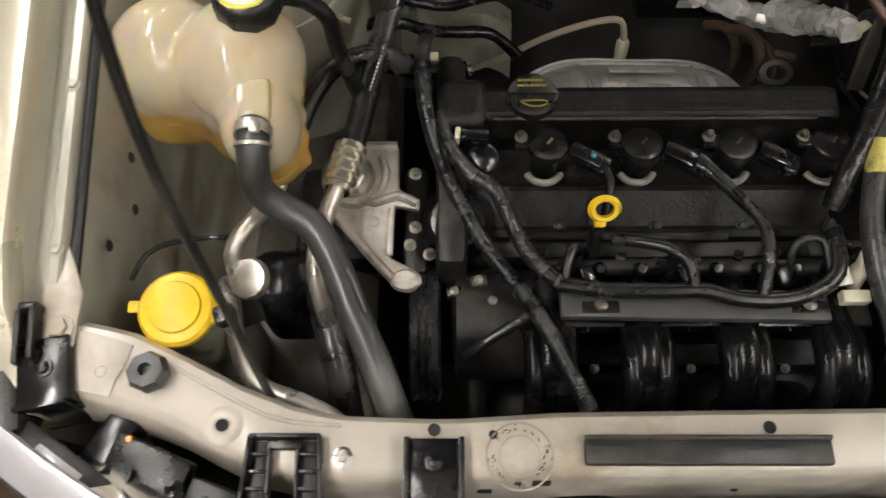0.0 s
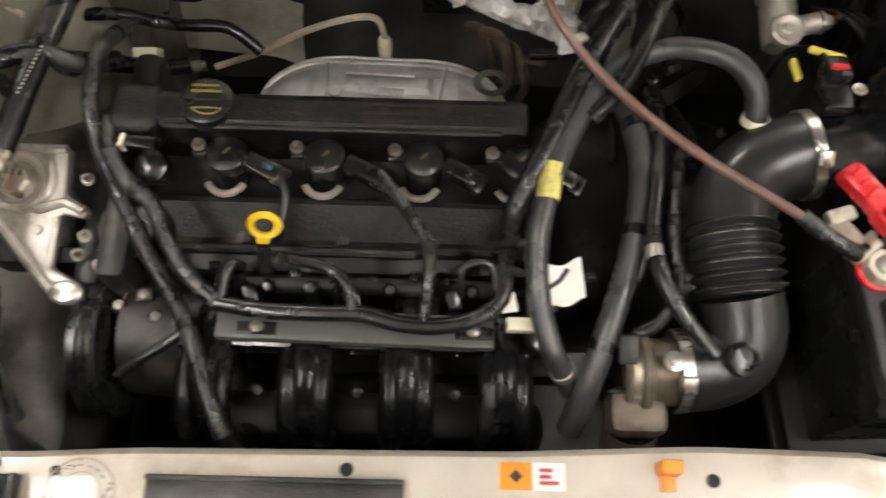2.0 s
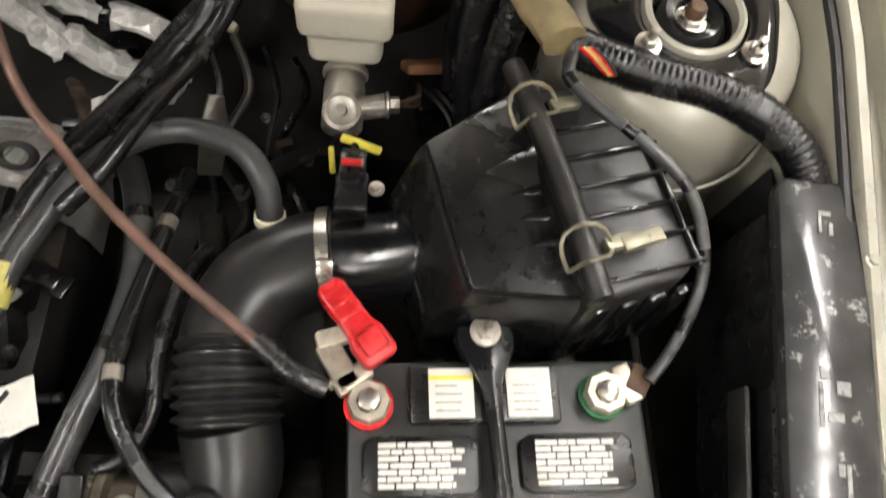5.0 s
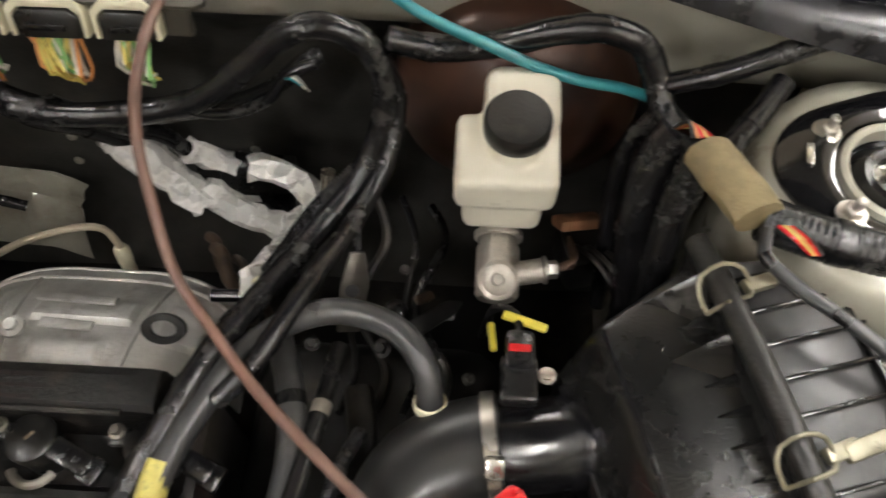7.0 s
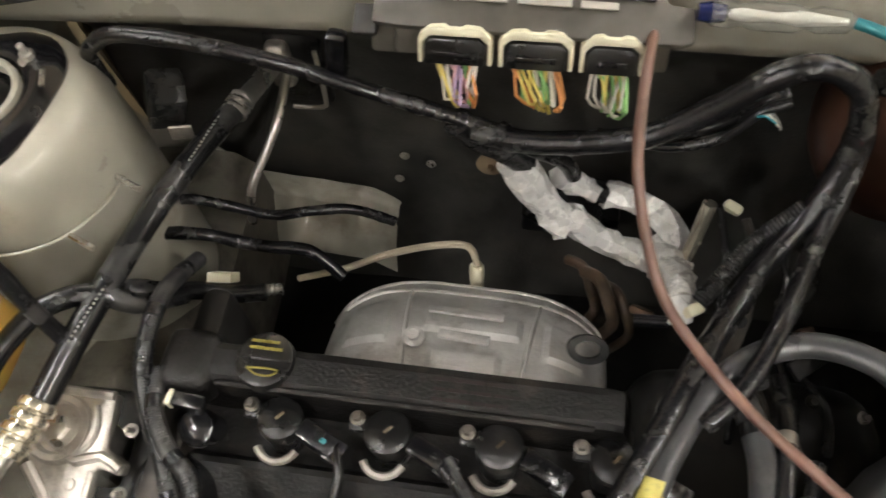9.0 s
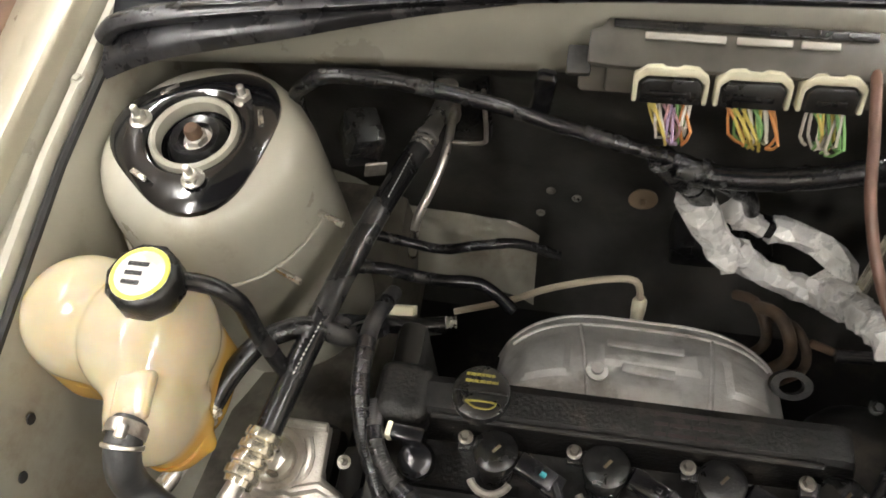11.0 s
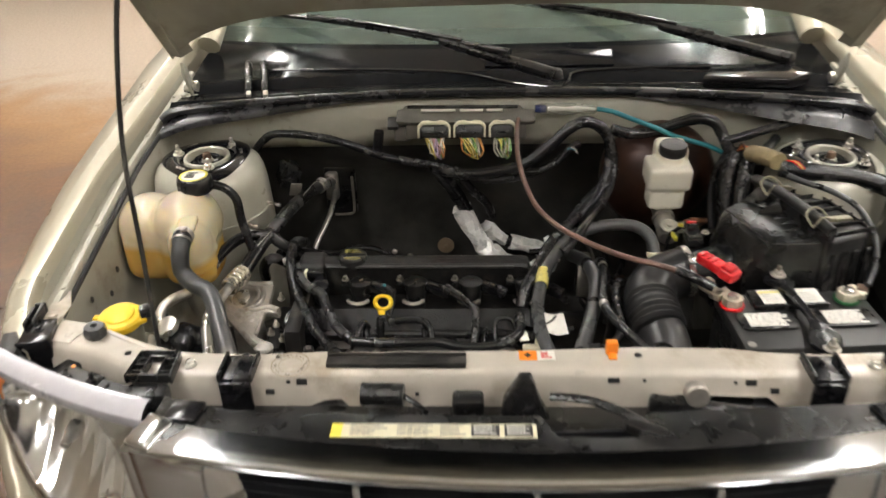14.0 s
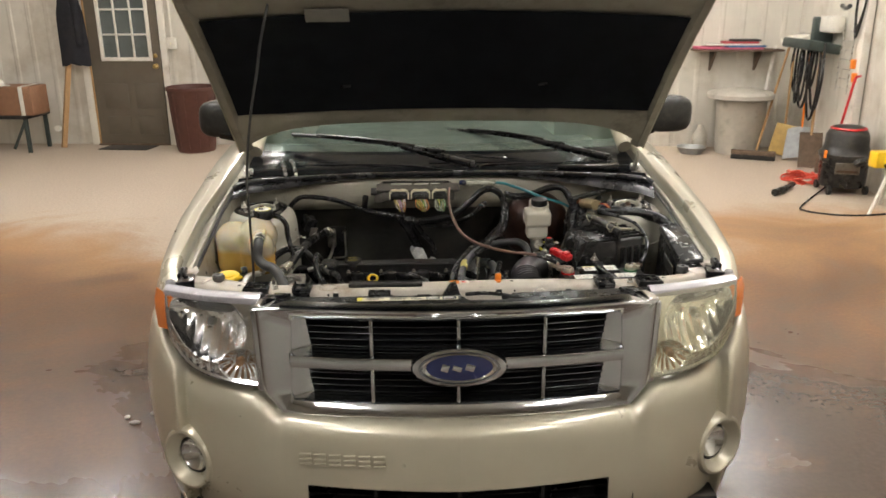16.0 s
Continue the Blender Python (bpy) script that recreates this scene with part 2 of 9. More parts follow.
def lathe(profile, at=(0, 0, 0), axis=(0, 0, 1), n=24, bm=None, squash=1.0, spin=0.0):
    """Turns (radius, height) pairs round an axis."""
    out = bm or bmesh.new()
    b = bmesh.new()
    rings = []
    for r, h in profile:
        if r < 1e-6:
            rings.append([b.verts.new((0, 0, h))])
        else:
            rings.append([b.verts.new((r * math.cos(2 * math.pi * i / n + spin), r * squash * math.sin(2 * math.pi * i / n + spin), h)) for i in range(n)])
    for a, c in zip(rings, rings[1:]):
        for i in range(n):
            j = (i + 1) % n
            if len(a) == 1 and len(c) == 1:
                continue
            if len(a) == 1:
                b.faces.new((a[0], c[i], c[j]))
            elif len(c) == 1:
                b.faces.new((a[i], a[j], c[0]))
            else:
                b.faces.new((a[i], a[j], c[j], c[i]))
    q = Vector((0, 0, 1)).rotation_difference(Vector(axis).normalized())
    bmesh.ops.transform(b, matrix=Matrix.Translation(at) @ q.to_matrix().to_4x4(), verts=b.verts)
    return merge(out, b)


def cyl(r, h, at=(0, 0, 0), axis=(0, 0, 1), n=20, bevel=0.002, bm=None, r2=None):
    """A bevelled cylinder that starts at its place and goes h along its axis."""
    r2 = r if r2 is None else r2
    e = min(bevel, 0.4 * r, 0.4 * abs(h))
    return lathe([(0, 0), (r - e, 0), (r, e), (r2, h - e), (r2 - e, h), (0, h)], at, axis, n, bm)


def spline(points, step=0.01, closed=False):
    """Evenly spaced places on a smooth curve through the points."""
    p = [Vector(q) for q in points]
    if len(p) == 2:
        p = [p[0], (p[0] + p[1]) / 2, p[1]]
    out = []
    m = len(p)
    for i in range(m if closed else m - 1):
        if closed:
            a, b, c, d = p[(i - 1) % m], p[i], p[(i + 1) % m], p[(i + 2) % m]
        else:
            a, b, c, d = p[max(i - 1, 0)], p[i], p[i + 1], p[min(i + 2, m - 1)]
        k = max(2, int((c - b).length / step))
        for s in range(k):
            u = s / k
            out.append(0.5 * ((2 * b) + (c - a) * u + (2 * a - 5 * b + 4 * c - d) * u * u + (3 * b - a - 3 * c + d) * u ** 3))
    if not closed:
        out.append(p[-1])
    return out


def tube(points, radius, n=12, step=0.01, ribs=0.0, pitch=0.006, closed=False, bm=None, flat=1.0, wobble=0.0, smooth=True):
    """A round bar along a curve. radius: one number, or one for each end. ribs: the depth of corrugation."""
    out = bm or bmesh.new()
    if ribs:
        step = pitch / 8 if pitch > 0.008 else pitch / 4
    path = spline(points, step, closed) if smooth else [Vector(q) for q in points]
    m = len(path)
    r0, r1 = radius if isinstance(radius, tuple) else (radius, radius)
    up = Vector((0.13, 0.31, 0.94)).normalized()
    rings = []
    run = 0.0
    for i, c in enumerate(path):
        if closed:
            d = path[(i + 1) % m] - path[i - 1]
        else:
            d = path[min(i + 1, m - 1)] - path[max(i - 1, 0)]
        d.normalize()
        up = up - d * up.dot(d)
        if up.length < 1e-4:
            up = d.orthogonal()
        up.normalize()
        side = d.cross(up)
        if i:
            run += (path[i] - path[i - 1]).length
        r = r0 + (r1 - r0) * i / max(1, m - 1)
        if ribs:
            r += ribs * (0.5 - 0.5 * math.cos(2 * math.pi * run / pitch)) - ribs
        ring = []
        for k in range(n):
            a = 2 * math.pi * k / n
            rr = r * (1 + wobble * noise.noise(Vector((c.x * 60 + k * 1.7, c.y * 60, c.z * 60 + k * 0.9)))) if wobble else r
            ring.append(out.verts.new(c + side * math.cos(a) * rr + up * math.sin(a) * rr * flat))
        rings.append(ring)
    pairs = list(zip(rings, rings[1:])) + ([(rings[-1], rings[0])] if closed else [])
    for a, b in pairs:
        for k in range(n):
            j = (k + 1) % n
            out.faces.new((a[k], a[j], b[j], b[k]))
    if not closed:
        out.faces.new(list(reversed(rings[0])))
        out.faces.new(rings[-1])
    return out


def prism(outline, z0, z1, bevel=0.003, seg=2, m=None, bm=None, holes=()):
    """A plate with an outline in x, y between two heights; m turns and moves it."""
    out = bm or bmesh.new()
    b = bmesh.new()
    low = [b.verts.new((x, y, z0)) for x, y in outline]
    high = [b.verts.new((x, y, z1)) for x, y in outline]
    k = len(outline)
    b.faces.new(list(reversed(low)))
    b.faces.new(high)
    for i in range(k):
        j = (i + 1) % k
        b.faces.new((low[i], low[j], high[j], high[i]))
    bmesh.ops.recalc_face_normals(b, faces=b.faces)
    if bevel:
        bmesh.ops.bevel(b, geom=list(b.edges), offset=bevel, segments=seg, affect="EDGES", profile=0.5, clamp_overlap=True)
    if m is not None:
        bmesh.ops.transform(b, matrix=m, verts=b.verts)
    return merge(out, b)


def skin(rows, thick=0.0, bm=None, close=False):
    """A sheet through rows of points, with a thickness along its normals."""
    out = bm or bmesh.new()
    b = bmesh.new()
    grid = [[b.verts.new(p) for p in row] for row in rows]
    for a, c in zip(grid, grid[1:]):
        k = len(a)
        for i in range(k if close else k - 1):
            j = (i + 1) % k
            b.faces.new((a[i], a[j], c[j], c[i]))
    bmesh.ops.recalc_face_normals(b, faces=b.faces)
    if thick:
        bmesh.ops.solidify(b, geom=list(b.faces), thickness=thick)
    return merge(out, b)


def smooth_rows(rows, step=0.03):
    """Rows of points made finer along both ways by smooth curves."""
    k = 6
    fine = []
    for row in rows:
        p = [Vector(q) for q in row]
        out = []
        for i in range(len(p) - 1):
            a, b, c, d = p[max(i - 1, 0)], p[i], p[i + 1], p[min(i + 2, len(p) - 1)]
            for s in range(k):
                u = s / k
                out.append(0.5 * ((2 * b) + (c - a) * u + (2 * a - 5 * b + 4 * c - d) * u * u + (3 * b - a - 3 * c + d) * u ** 3))
        out.append(p[-1])
        fine.append(out)
    cols = list(zip(*fine))
    done = []
    for col in cols:
        p = list(col)
        out = []
        for i in range(len(p) - 1):
            a, b, c, d = p[max(i - 1, 0)], p[i], p[i + 1], p[min(i + 2, len(p) - 1)]
            for s in range(k):
                u = s / k
                out.append(0.5 * ((2 * b) + (c - a) * u + (2 * a - 5 * b + 4 * c - d) * u * u + (3 * b - a - 3 * c + d) * u ** 3))
        out.append(p[-1])
        done.append(out)
    return [list(r) for r in zip(*done)]


def bolt(r, at, axis=(0, 0, 1), h=None, bm=None):
    """A hexagon flange bolt head."""
    h = h or r * 0.9
    b = lathe([(0, 0), (r * 1.5, 0), (r * 1.5, h * 0.2), (r * 1.1, h * 0.3), (0, h * 0.3)], at, axis, 20, bm)
    return lathe([(r, h * 0.25), (r, h * 0.9), (r * 0.85, h), (0, h)], at, axis, 6, b)


def bars(rows, width, gap, height, thick, m, seed=1, bm=None, words=(0.6, 1.0)):
    """Lines of unreadable print, as plain bars on a label."""
    out = bm or bmesh.new()
    rnd = random.Random(seed)
    for i in range(rows):
        w = width * rnd.uniform(*words)
        x = -width / 2
        while x < -width / 2 + w - 0.001:
            k = min(rnd.uniform(0.1, 0.3) * width, -width / 2 + w - x)
            box((k * 0.9, height, thick), (x + k / 2, -i * gap, thick / 2), bevel=0, bm=out)
            x += k
    bmesh.ops.transform(out, matrix=m, verts=out.verts)
    return out


def bands(ob, points, r, every=0.075, mat=None, name="tape_band"):
    """Tape bands wound round a loom, as its parts."""
    path = spline(points, 0.004)
    k = max(3, int(every / 0.004))
    for i in range(k // 2, len(path) - 4, k):
        part(name, tube(path[i:i + 4], r * 1.03, 12, smooth=False), mat or TAPE_BLACK, ob)
    return ob


# ---- the garage ----
def wall_material():
    return material("painted_siding", (0.65, 0.615, 0.54), 0.55, 0.0, 0.06, 4, 0.05, (0.50, 0.45, 0.37), 0.35, 1.3)


SIDING = wall_material()


def concrete_floor():
    m = bpy.data.materials.new("stained_concrete")
    m.use_nodes = True
    n, l = m.node_tree.nodes, m.node_tree.links
    b = n["Principled BSDF"]
    co = n.new("ShaderNodeTexCoord")
    big = n.new("ShaderNodeTexNoise")
    big.inputs["Scale"].default_value = 0.30
    big.inputs["Detail"].default_value = 6
    big.inputs["Roughness"].default_value = 0.6
    mid = n.new("ShaderNodeTexNoise")
    mid.inputs["Scale"].default_value = 0.85
    mid.inputs["Distortion"].default_value = 0.6
    mid.inputs["Detail"].default_value = 5
    mid.inputs["Roughness"].default_value = 0.6
    fine = n.new("ShaderNodeTexNoise")
    fine.inputs["Scale"].default_value = 45
    fine.inputs["Detail"].default_value = 8
    for t in (big, mid, fine):
        l.new(co.outputs["Object"], t.inputs["Vector"])
    split = n.new("ShaderNodeSeparateXYZ")
    l.new(co.outputs["Object"], split.inputs[0])
    # the front half of the bay is wet and brown, the back is dry and pale
    reach = n.new("ShaderNodeMapRange")
    reach.inputs["From Min"].default_value, reach.inputs["From Max"].default_value = 3.2, 5.4
    reach.inputs["To Min"].default_value, reach.inputs["To Max"].default_value = 0.0, 1.0
    l.new(split.outputs["Y"], reach.inputs["Value"])
    wet = n.new("ShaderNodeMapRange")
    wet.inputs["From Min"].default_value, wet.inputs["From Max"].default_value = 0.3, 3.4
    wet.inputs["To Min"].default_value, wet.inputs["To Max"].default_value = -0.46, 0.24
    l.new(split.outputs["Y"], wet.inputs["Value"])
    damp = n.new("ShaderNodeMath")
    l.new(reach.outputs["Result"], damp.inputs[0])
    l.new(wet.outputs["Result"], damp.inputs[1])
    sway = n.new("ShaderNodeMath")
    sway.operation = "MULTIPLY_ADD"
    l.new(mid.outputs["Fac"], sway.inputs[0])
    sway.inputs[1].default_value = 1.8
    l.new(damp.outputs[0], sway.inputs[2])
    sway2 = n.new("ShaderNodeMath")
    sway2.operation = "MULTIPLY_ADD"
    l.new(big.outputs["Fac"], sway2.inputs[0])
    sway2.inputs[1].default_value = 0.5
    l.new(sway.outputs[0], sway2.inputs[2])
    ramp = n.new("ShaderNodeValToRGB")
    e = ramp.color_ramp.elements
    e[0].position, e[0].color = 0.40, (0.085, 0.050, 0.034, 1)
    e[1].position, e[1].color = 1.0, (0.60, 0.50, 0.40, 1)
    k = e.new(0.62)
    k.color = (0.25, 0.128, 0.062, 1)
    k = e.new(0.80)
    k.color = (0.44, 0.25, 0.118, 1)
    half = n.new("ShaderNodeMath")
    half.operation = "MULTIPLY"
    half.inputs[1].default_value = 0.48
    l.new(sway2.outputs[0], half.inputs[0])
    l.new(half.outputs[0], ramp.inputs[0])
    # unseen slab in front of the car, made pale grey to brighten chrome and bumper
    front_lift = n.new("ShaderNodeMapRange")
    front_lift.inputs["From Min"].default_value, front_lift.inputs["From Max"].default_value = 0.0, -2.4
    l.new(split.outputs["Y"], front_lift.inputs["Value"])
    brightened = n.new("ShaderNodeMix")
    brightened.data_type = "RGBA"
    l.new(front_lift.outputs["Result"], brightened.inputs["Factor"])
    l.new(ramp.outputs["Color"], brightened.inputs["A"])
    brightened.inputs["B"].default_value = (0.44, 0.42, 0.38, 1)
    mul = n.new("ShaderNodeMix")
    mul.data_type, mul.blend_type = "RGBA", "MULTIPLY"
    mul.inputs["Factor"].default_value = 0.45
    l.new(brightened.outputs["Result"], mul.inputs["A"])
    l.new(fine.outputs["Fac"], mul.inputs["B"])
    l.new(mul.outputs["Result"], b.inputs["Base Color"])
    rr = n.new("ShaderNodeMapRange")
    rr.inputs["From Min"].default_value, rr.inputs["From Max"].default_value = 0.45, 0.9
    rr.inputs["To Min"].default_value, rr.inputs["To Max"].default_value = 0.26, 0.75
    l.new(half.outputs[0], rr.inputs["Value"])
    l.new(rr.outputs["Result"], b.inputs["Roughness"])
    bp = n.new("ShaderNodeBump")
    bp.inputs["Strength"].default_value = 0.10
    bp.inputs["Distance"].default_value = 0.004
    l.new(fine.outputs["Fac"], bp.inputs["Height"])
    l.new(bp.outputs["Normal"], b.inputs["Normal"])
    return m


XL, XR, YB, YF, TOP = -7.0, 4.5, 7.75, -6.5, 3.5
ROOM = Matrix.Translation((-0.971, 0.097, 0)) @ pose(0, 0, 0, 0, 0, -5.61) @ Matrix.Scale(1.034, 4)
solo("floor", box((XR - XL + 4.0, YB - YF + 3.6, 0.2), ((XL + XR) / 2 - 0.6, (YB + YF) / 2 + 0.3, -0.1), bevel=0), concrete_floor(), "brown stained and wet concrete garage floor", "floor", kind="structure")
solo("ceiling", box((XR - XL + 4.0, YB - YF + 3.6, 0.2), ((XL + XR) / 2 - 0.6, (YB + YF) / 2 + 0.3, TOP + 0.219), bevel=0), material("ceiling_paint", (0.62, 0.58, 0.5), 0.7), "white painted garage ceiling", "ceiling", kind="structure")

DOOR_L, DOOR_R, DOOR_H = -3.83, -2.96, 2.04


def ribbed(length, height, axis, pitch=0.23, depth=0.006):
    """Sheet of vertical ribbed siding; its face looks along -y (axis 'x') or -x (axis 'y')."""
    b = bmesh.new()
    prof = []
    x = 0.0
    while x < length - 0.01:
        for u, d in ((0, 0), (0.09, 0), (0.11, depth), (0.14, depth), (0.16, 0)):
            if x + u < length:
                prof.append((x + u, d))
        x += pitch
    prof.append((length, 0))
    lo, hi = [], []
    for u, d in prof:
        p = (u, -d) if axis == "x" else (-d, u)
        lo.append(b.verts.new((p[0], p[1], 0)))
        hi.append(b.verts.new((p[0], p[1], height)))
    for i in range(len(lo) - 1):
        b.faces.new((lo[i], lo[i + 1], hi[i + 1], hi[i]))
    return b


def wall_piece(bm, x0, x1, z0, z1):
    r = ribbed(x1 - x0, z1 - z0, "x")
    bmesh.ops.transform(r, matrix=Matrix.Translation((x0, YB - 0.001, z0)), verts=r.verts)
    merge(bm, r)
    box((x1 - x0, 0.2, z1 - z0), ((x0 + x1) / 2, YB + 0.1, (z0 + z1) / 2), bevel=0, bm=bm)


bm = bmesh.new()
wall_piece(bm, XL - 0.2, DOOR_L - 0.02, 0, TOP)
wall_piece(bm, DOOR_R + 0.02, XR, 0, TOP)
wall_piece(bm, DOOR_L - 0.02, DOOR_R + 0.02, DOOR_H + 0.02, TOP)
solo("wall_north", bm, SIDING, "cream painted ribbed metal siding wall", "wall", kind="structure", smooth=False)
bm = ribbed(YB - YF, TOP, "y")
bmesh.ops.transform(bm, matrix=Matrix.Translation((XR - 0.001, YF, 0)), verts=bm.verts)
box((0.2, YB - YF + 0.4, TOP), (XR + 0.1, (YB + YF) / 2, TOP / 2), bevel=0, bm=bm)
solo("wall_east", bm, SIDING, "cream painted ribbed metal siding wall", "wall", kind="structure", smooth=False)
solo("wall_west", box((0.2, YB - YF + 0.4, TOP), (XL - 0.1, (YB + YF) / 2, TOP / 2), bevel=0), SIDING, "cream painted garage wall", "wall", kind="structure")
solo("wall_south", box((XR - XL, 0.2, TOP), ((XL + XR) / 2, YF - 0.1, TOP / 2), bevel=0), material("dull_garage_door", (0.36, 0.32, 0.26), 0.6), "dull brown painted garage end wall", "wall", kind="structure")

# lamps: shop tube fixtures under the ceiling, all out of view
TUBE = material("fluorescent_tube", (0.9, 0.9, 0.9), 0.4, emit=((1.0, 0.965, 0.93), 62.0))
LAMP_BODY = material("white_lamp_housing", (0.75, 0.74, 0.70), 0.4)


def shop_light(x, y, long_y=1.25):
    top = thing("shop_light", "unseen white twin fluorescent tube fixture hung under the ceiling", "ceiling light", (x, y, TOP - 0.2), "ceiling tube lights")
    part("housing", prism([(-0.11, -0.0), (-0.05, 0.05), (0.05, 0.05), (0.11, 0.0), (0.10, 0.0), (0, 0.03), (-0.10, 0.0)], -long_y / 2, long_y / 2, 0, m=Matrix.Translation((x, y, TOP - 0.2)) @ pose(0, 0, 0, 90, 0, 0)), LAMP_BODY, top)
    for s in (-0.045, 0.045):
        part("lamp_tube", cyl(0.017, long_y - 0.06, (x + s, y - long_y / 2 + 0.03, TOP - 0.222), (0, 1, 0), 12), TUBE, top, "glowing warm white tube")
    for s in (-0.4, 0.4):
        part("hanger", cyl(0.004, 0.275, (x, y + s, TOP - 0.155), n=6), STEEL, top)


# assumed rows, added to light the bay and the room
for lx in (-1.35, 1.35):
    for ly in (-2.2, -0.2, 4.1, 6.2):
        shop_light(lx, ly)
# first pair fits the windshield's reflections; the others are added fill
for lx, ly in ((-1.72, 1.4), (1.72, 1.4), (-3.4, 5.4), (-4.6, 5.2), (3.5, 2.6), (3.5, 5.8)):
    shop_light(lx, ly)


# ---- the car's body ----
car = thing("suv", "gold beige sport utility vehicle with its hood open", "car")


def edge_at(y):
    """The fender's top edge: half width and height at a place along the car."""
    ys = (0.10, 0.29, 0.36, 0.66, 0.92, 1.12, 1.5)
    xs = (0.74, 0.815, 0.833, 0.832, 0.808, 0.788, 0.77)
    zs = (1.00, 1.03, 1.062, 1.128, 1.185, 1.228, 1.27)
    return float(np.interp(y, ys, xs)), float(np.interp(y, ys, zs))


def fender(side):
    rows = []
    for i in range(25):
        y = 0.25 + (1.35 - 0.25) * i / 24
        x, z = edge_at(y)
        w = float(np.interp(y, (0.25, 0.285, 0.38, 0.5, 0.7, 1.35), (0.834, 0.852, 0.887, 0.910, 0.927, 0.92)))
        x = min(x, w - 0.012)
        rows.append([(side * a, y, b) for a, b in ((x - 0.034, z - 0.03), (x - 0.033, z - 0.008), (x - 0.028, z - 0.002), (x - 0.004, z), (x + 0.004, z - 0.003), (x + (w - x) * 0.5, z - 0.03), (x + (w - x) * 0.85, z - 0.09), (w + 0.008, z - 0.19), (w + 0.026, z - 0.30), (w + 0.026, 0.66), (w - 0.01, 0.40))])
    part("fender", skin(rows, 0.0015), PAINT, car)
    rows, flange, seam = [], [], []
    for i in range(31):
        y = 0.30 + (1.10 - 0.30) * i / 30
        x, z = edge_at(y)
        k = 0.765 - 0.03 * max(0, (y - 0.75) / 0.35)
        rows.append([(side * a, y, b) for a, b in ((x - 0.032, z - 0.026), (x - 0.036, z - 0.046), (k + 0.02, z - 0.050), (k + 0.014, z - 0.050))])
        flange.append([(side * a, y, b) for a, b in ((k + 0.015, z - 0.052), (k + 0.0145, z - 0.038), (k + 0.011, z - 0.034), (k + 0.003, z - 0.034), (k + 0.0, z - 0.038), (k, z - 0.05))])
        seam.append((side * (k - 0.005), y, z - 0.050))
    part("fender_channel", skin(rows, 0.0015), PAINT_IN, car, "grey-beige gutter inside the fender edge")
    part("fender_flange", skin(flange, 0.0015), PAINT_IN, car, "bolted inner fender rail")
    part("fender_seam", tube(seam, 0.0055, 8, smooth=False), INK, car, "black seam beside the fender rail")
    rows = []
    for i in range(25):
        y = 0.29 + (1.06 - 0.29) * i / 24
        x, z = edge_at(y)
        k = 0.765 - 0.03 * max(0, (y - 0.75) / 0.35)
        wav = 0.006 * noise.noise(Vector((y * 6, 3.1, side)))
        rows.append([(side * (a + c * wav), y, b) for a, b, c in ((k - 0.008, z - 0.052, 0), (k - 0.014, z - 0.10, 1), (k - 0.018, z - 0.2, 2), (k - 0.03, 0.85, 3), (k - 0.06, 0.76, 2), (k - 0.16, 0.70, 1), (k - 0.2, 0.60, 0))])
    part("inner_apron", skin(smooth_rows(rows), 0.002), PAINT_IN, car, "grey-beige inner fender sheet metal")
    for y in (0.40, 0.56, 0.84, 0.99):
        x, z = edge_at(y)
        k = 0.765 - 0.03 * max(0, (y - 0.75) / 0.35)
        part("fender_bolt", bolt(0.005, (side * (k + 0.007), y, z - 0.036)), PAINT_IN, car)


fender(-1)
fender(1)


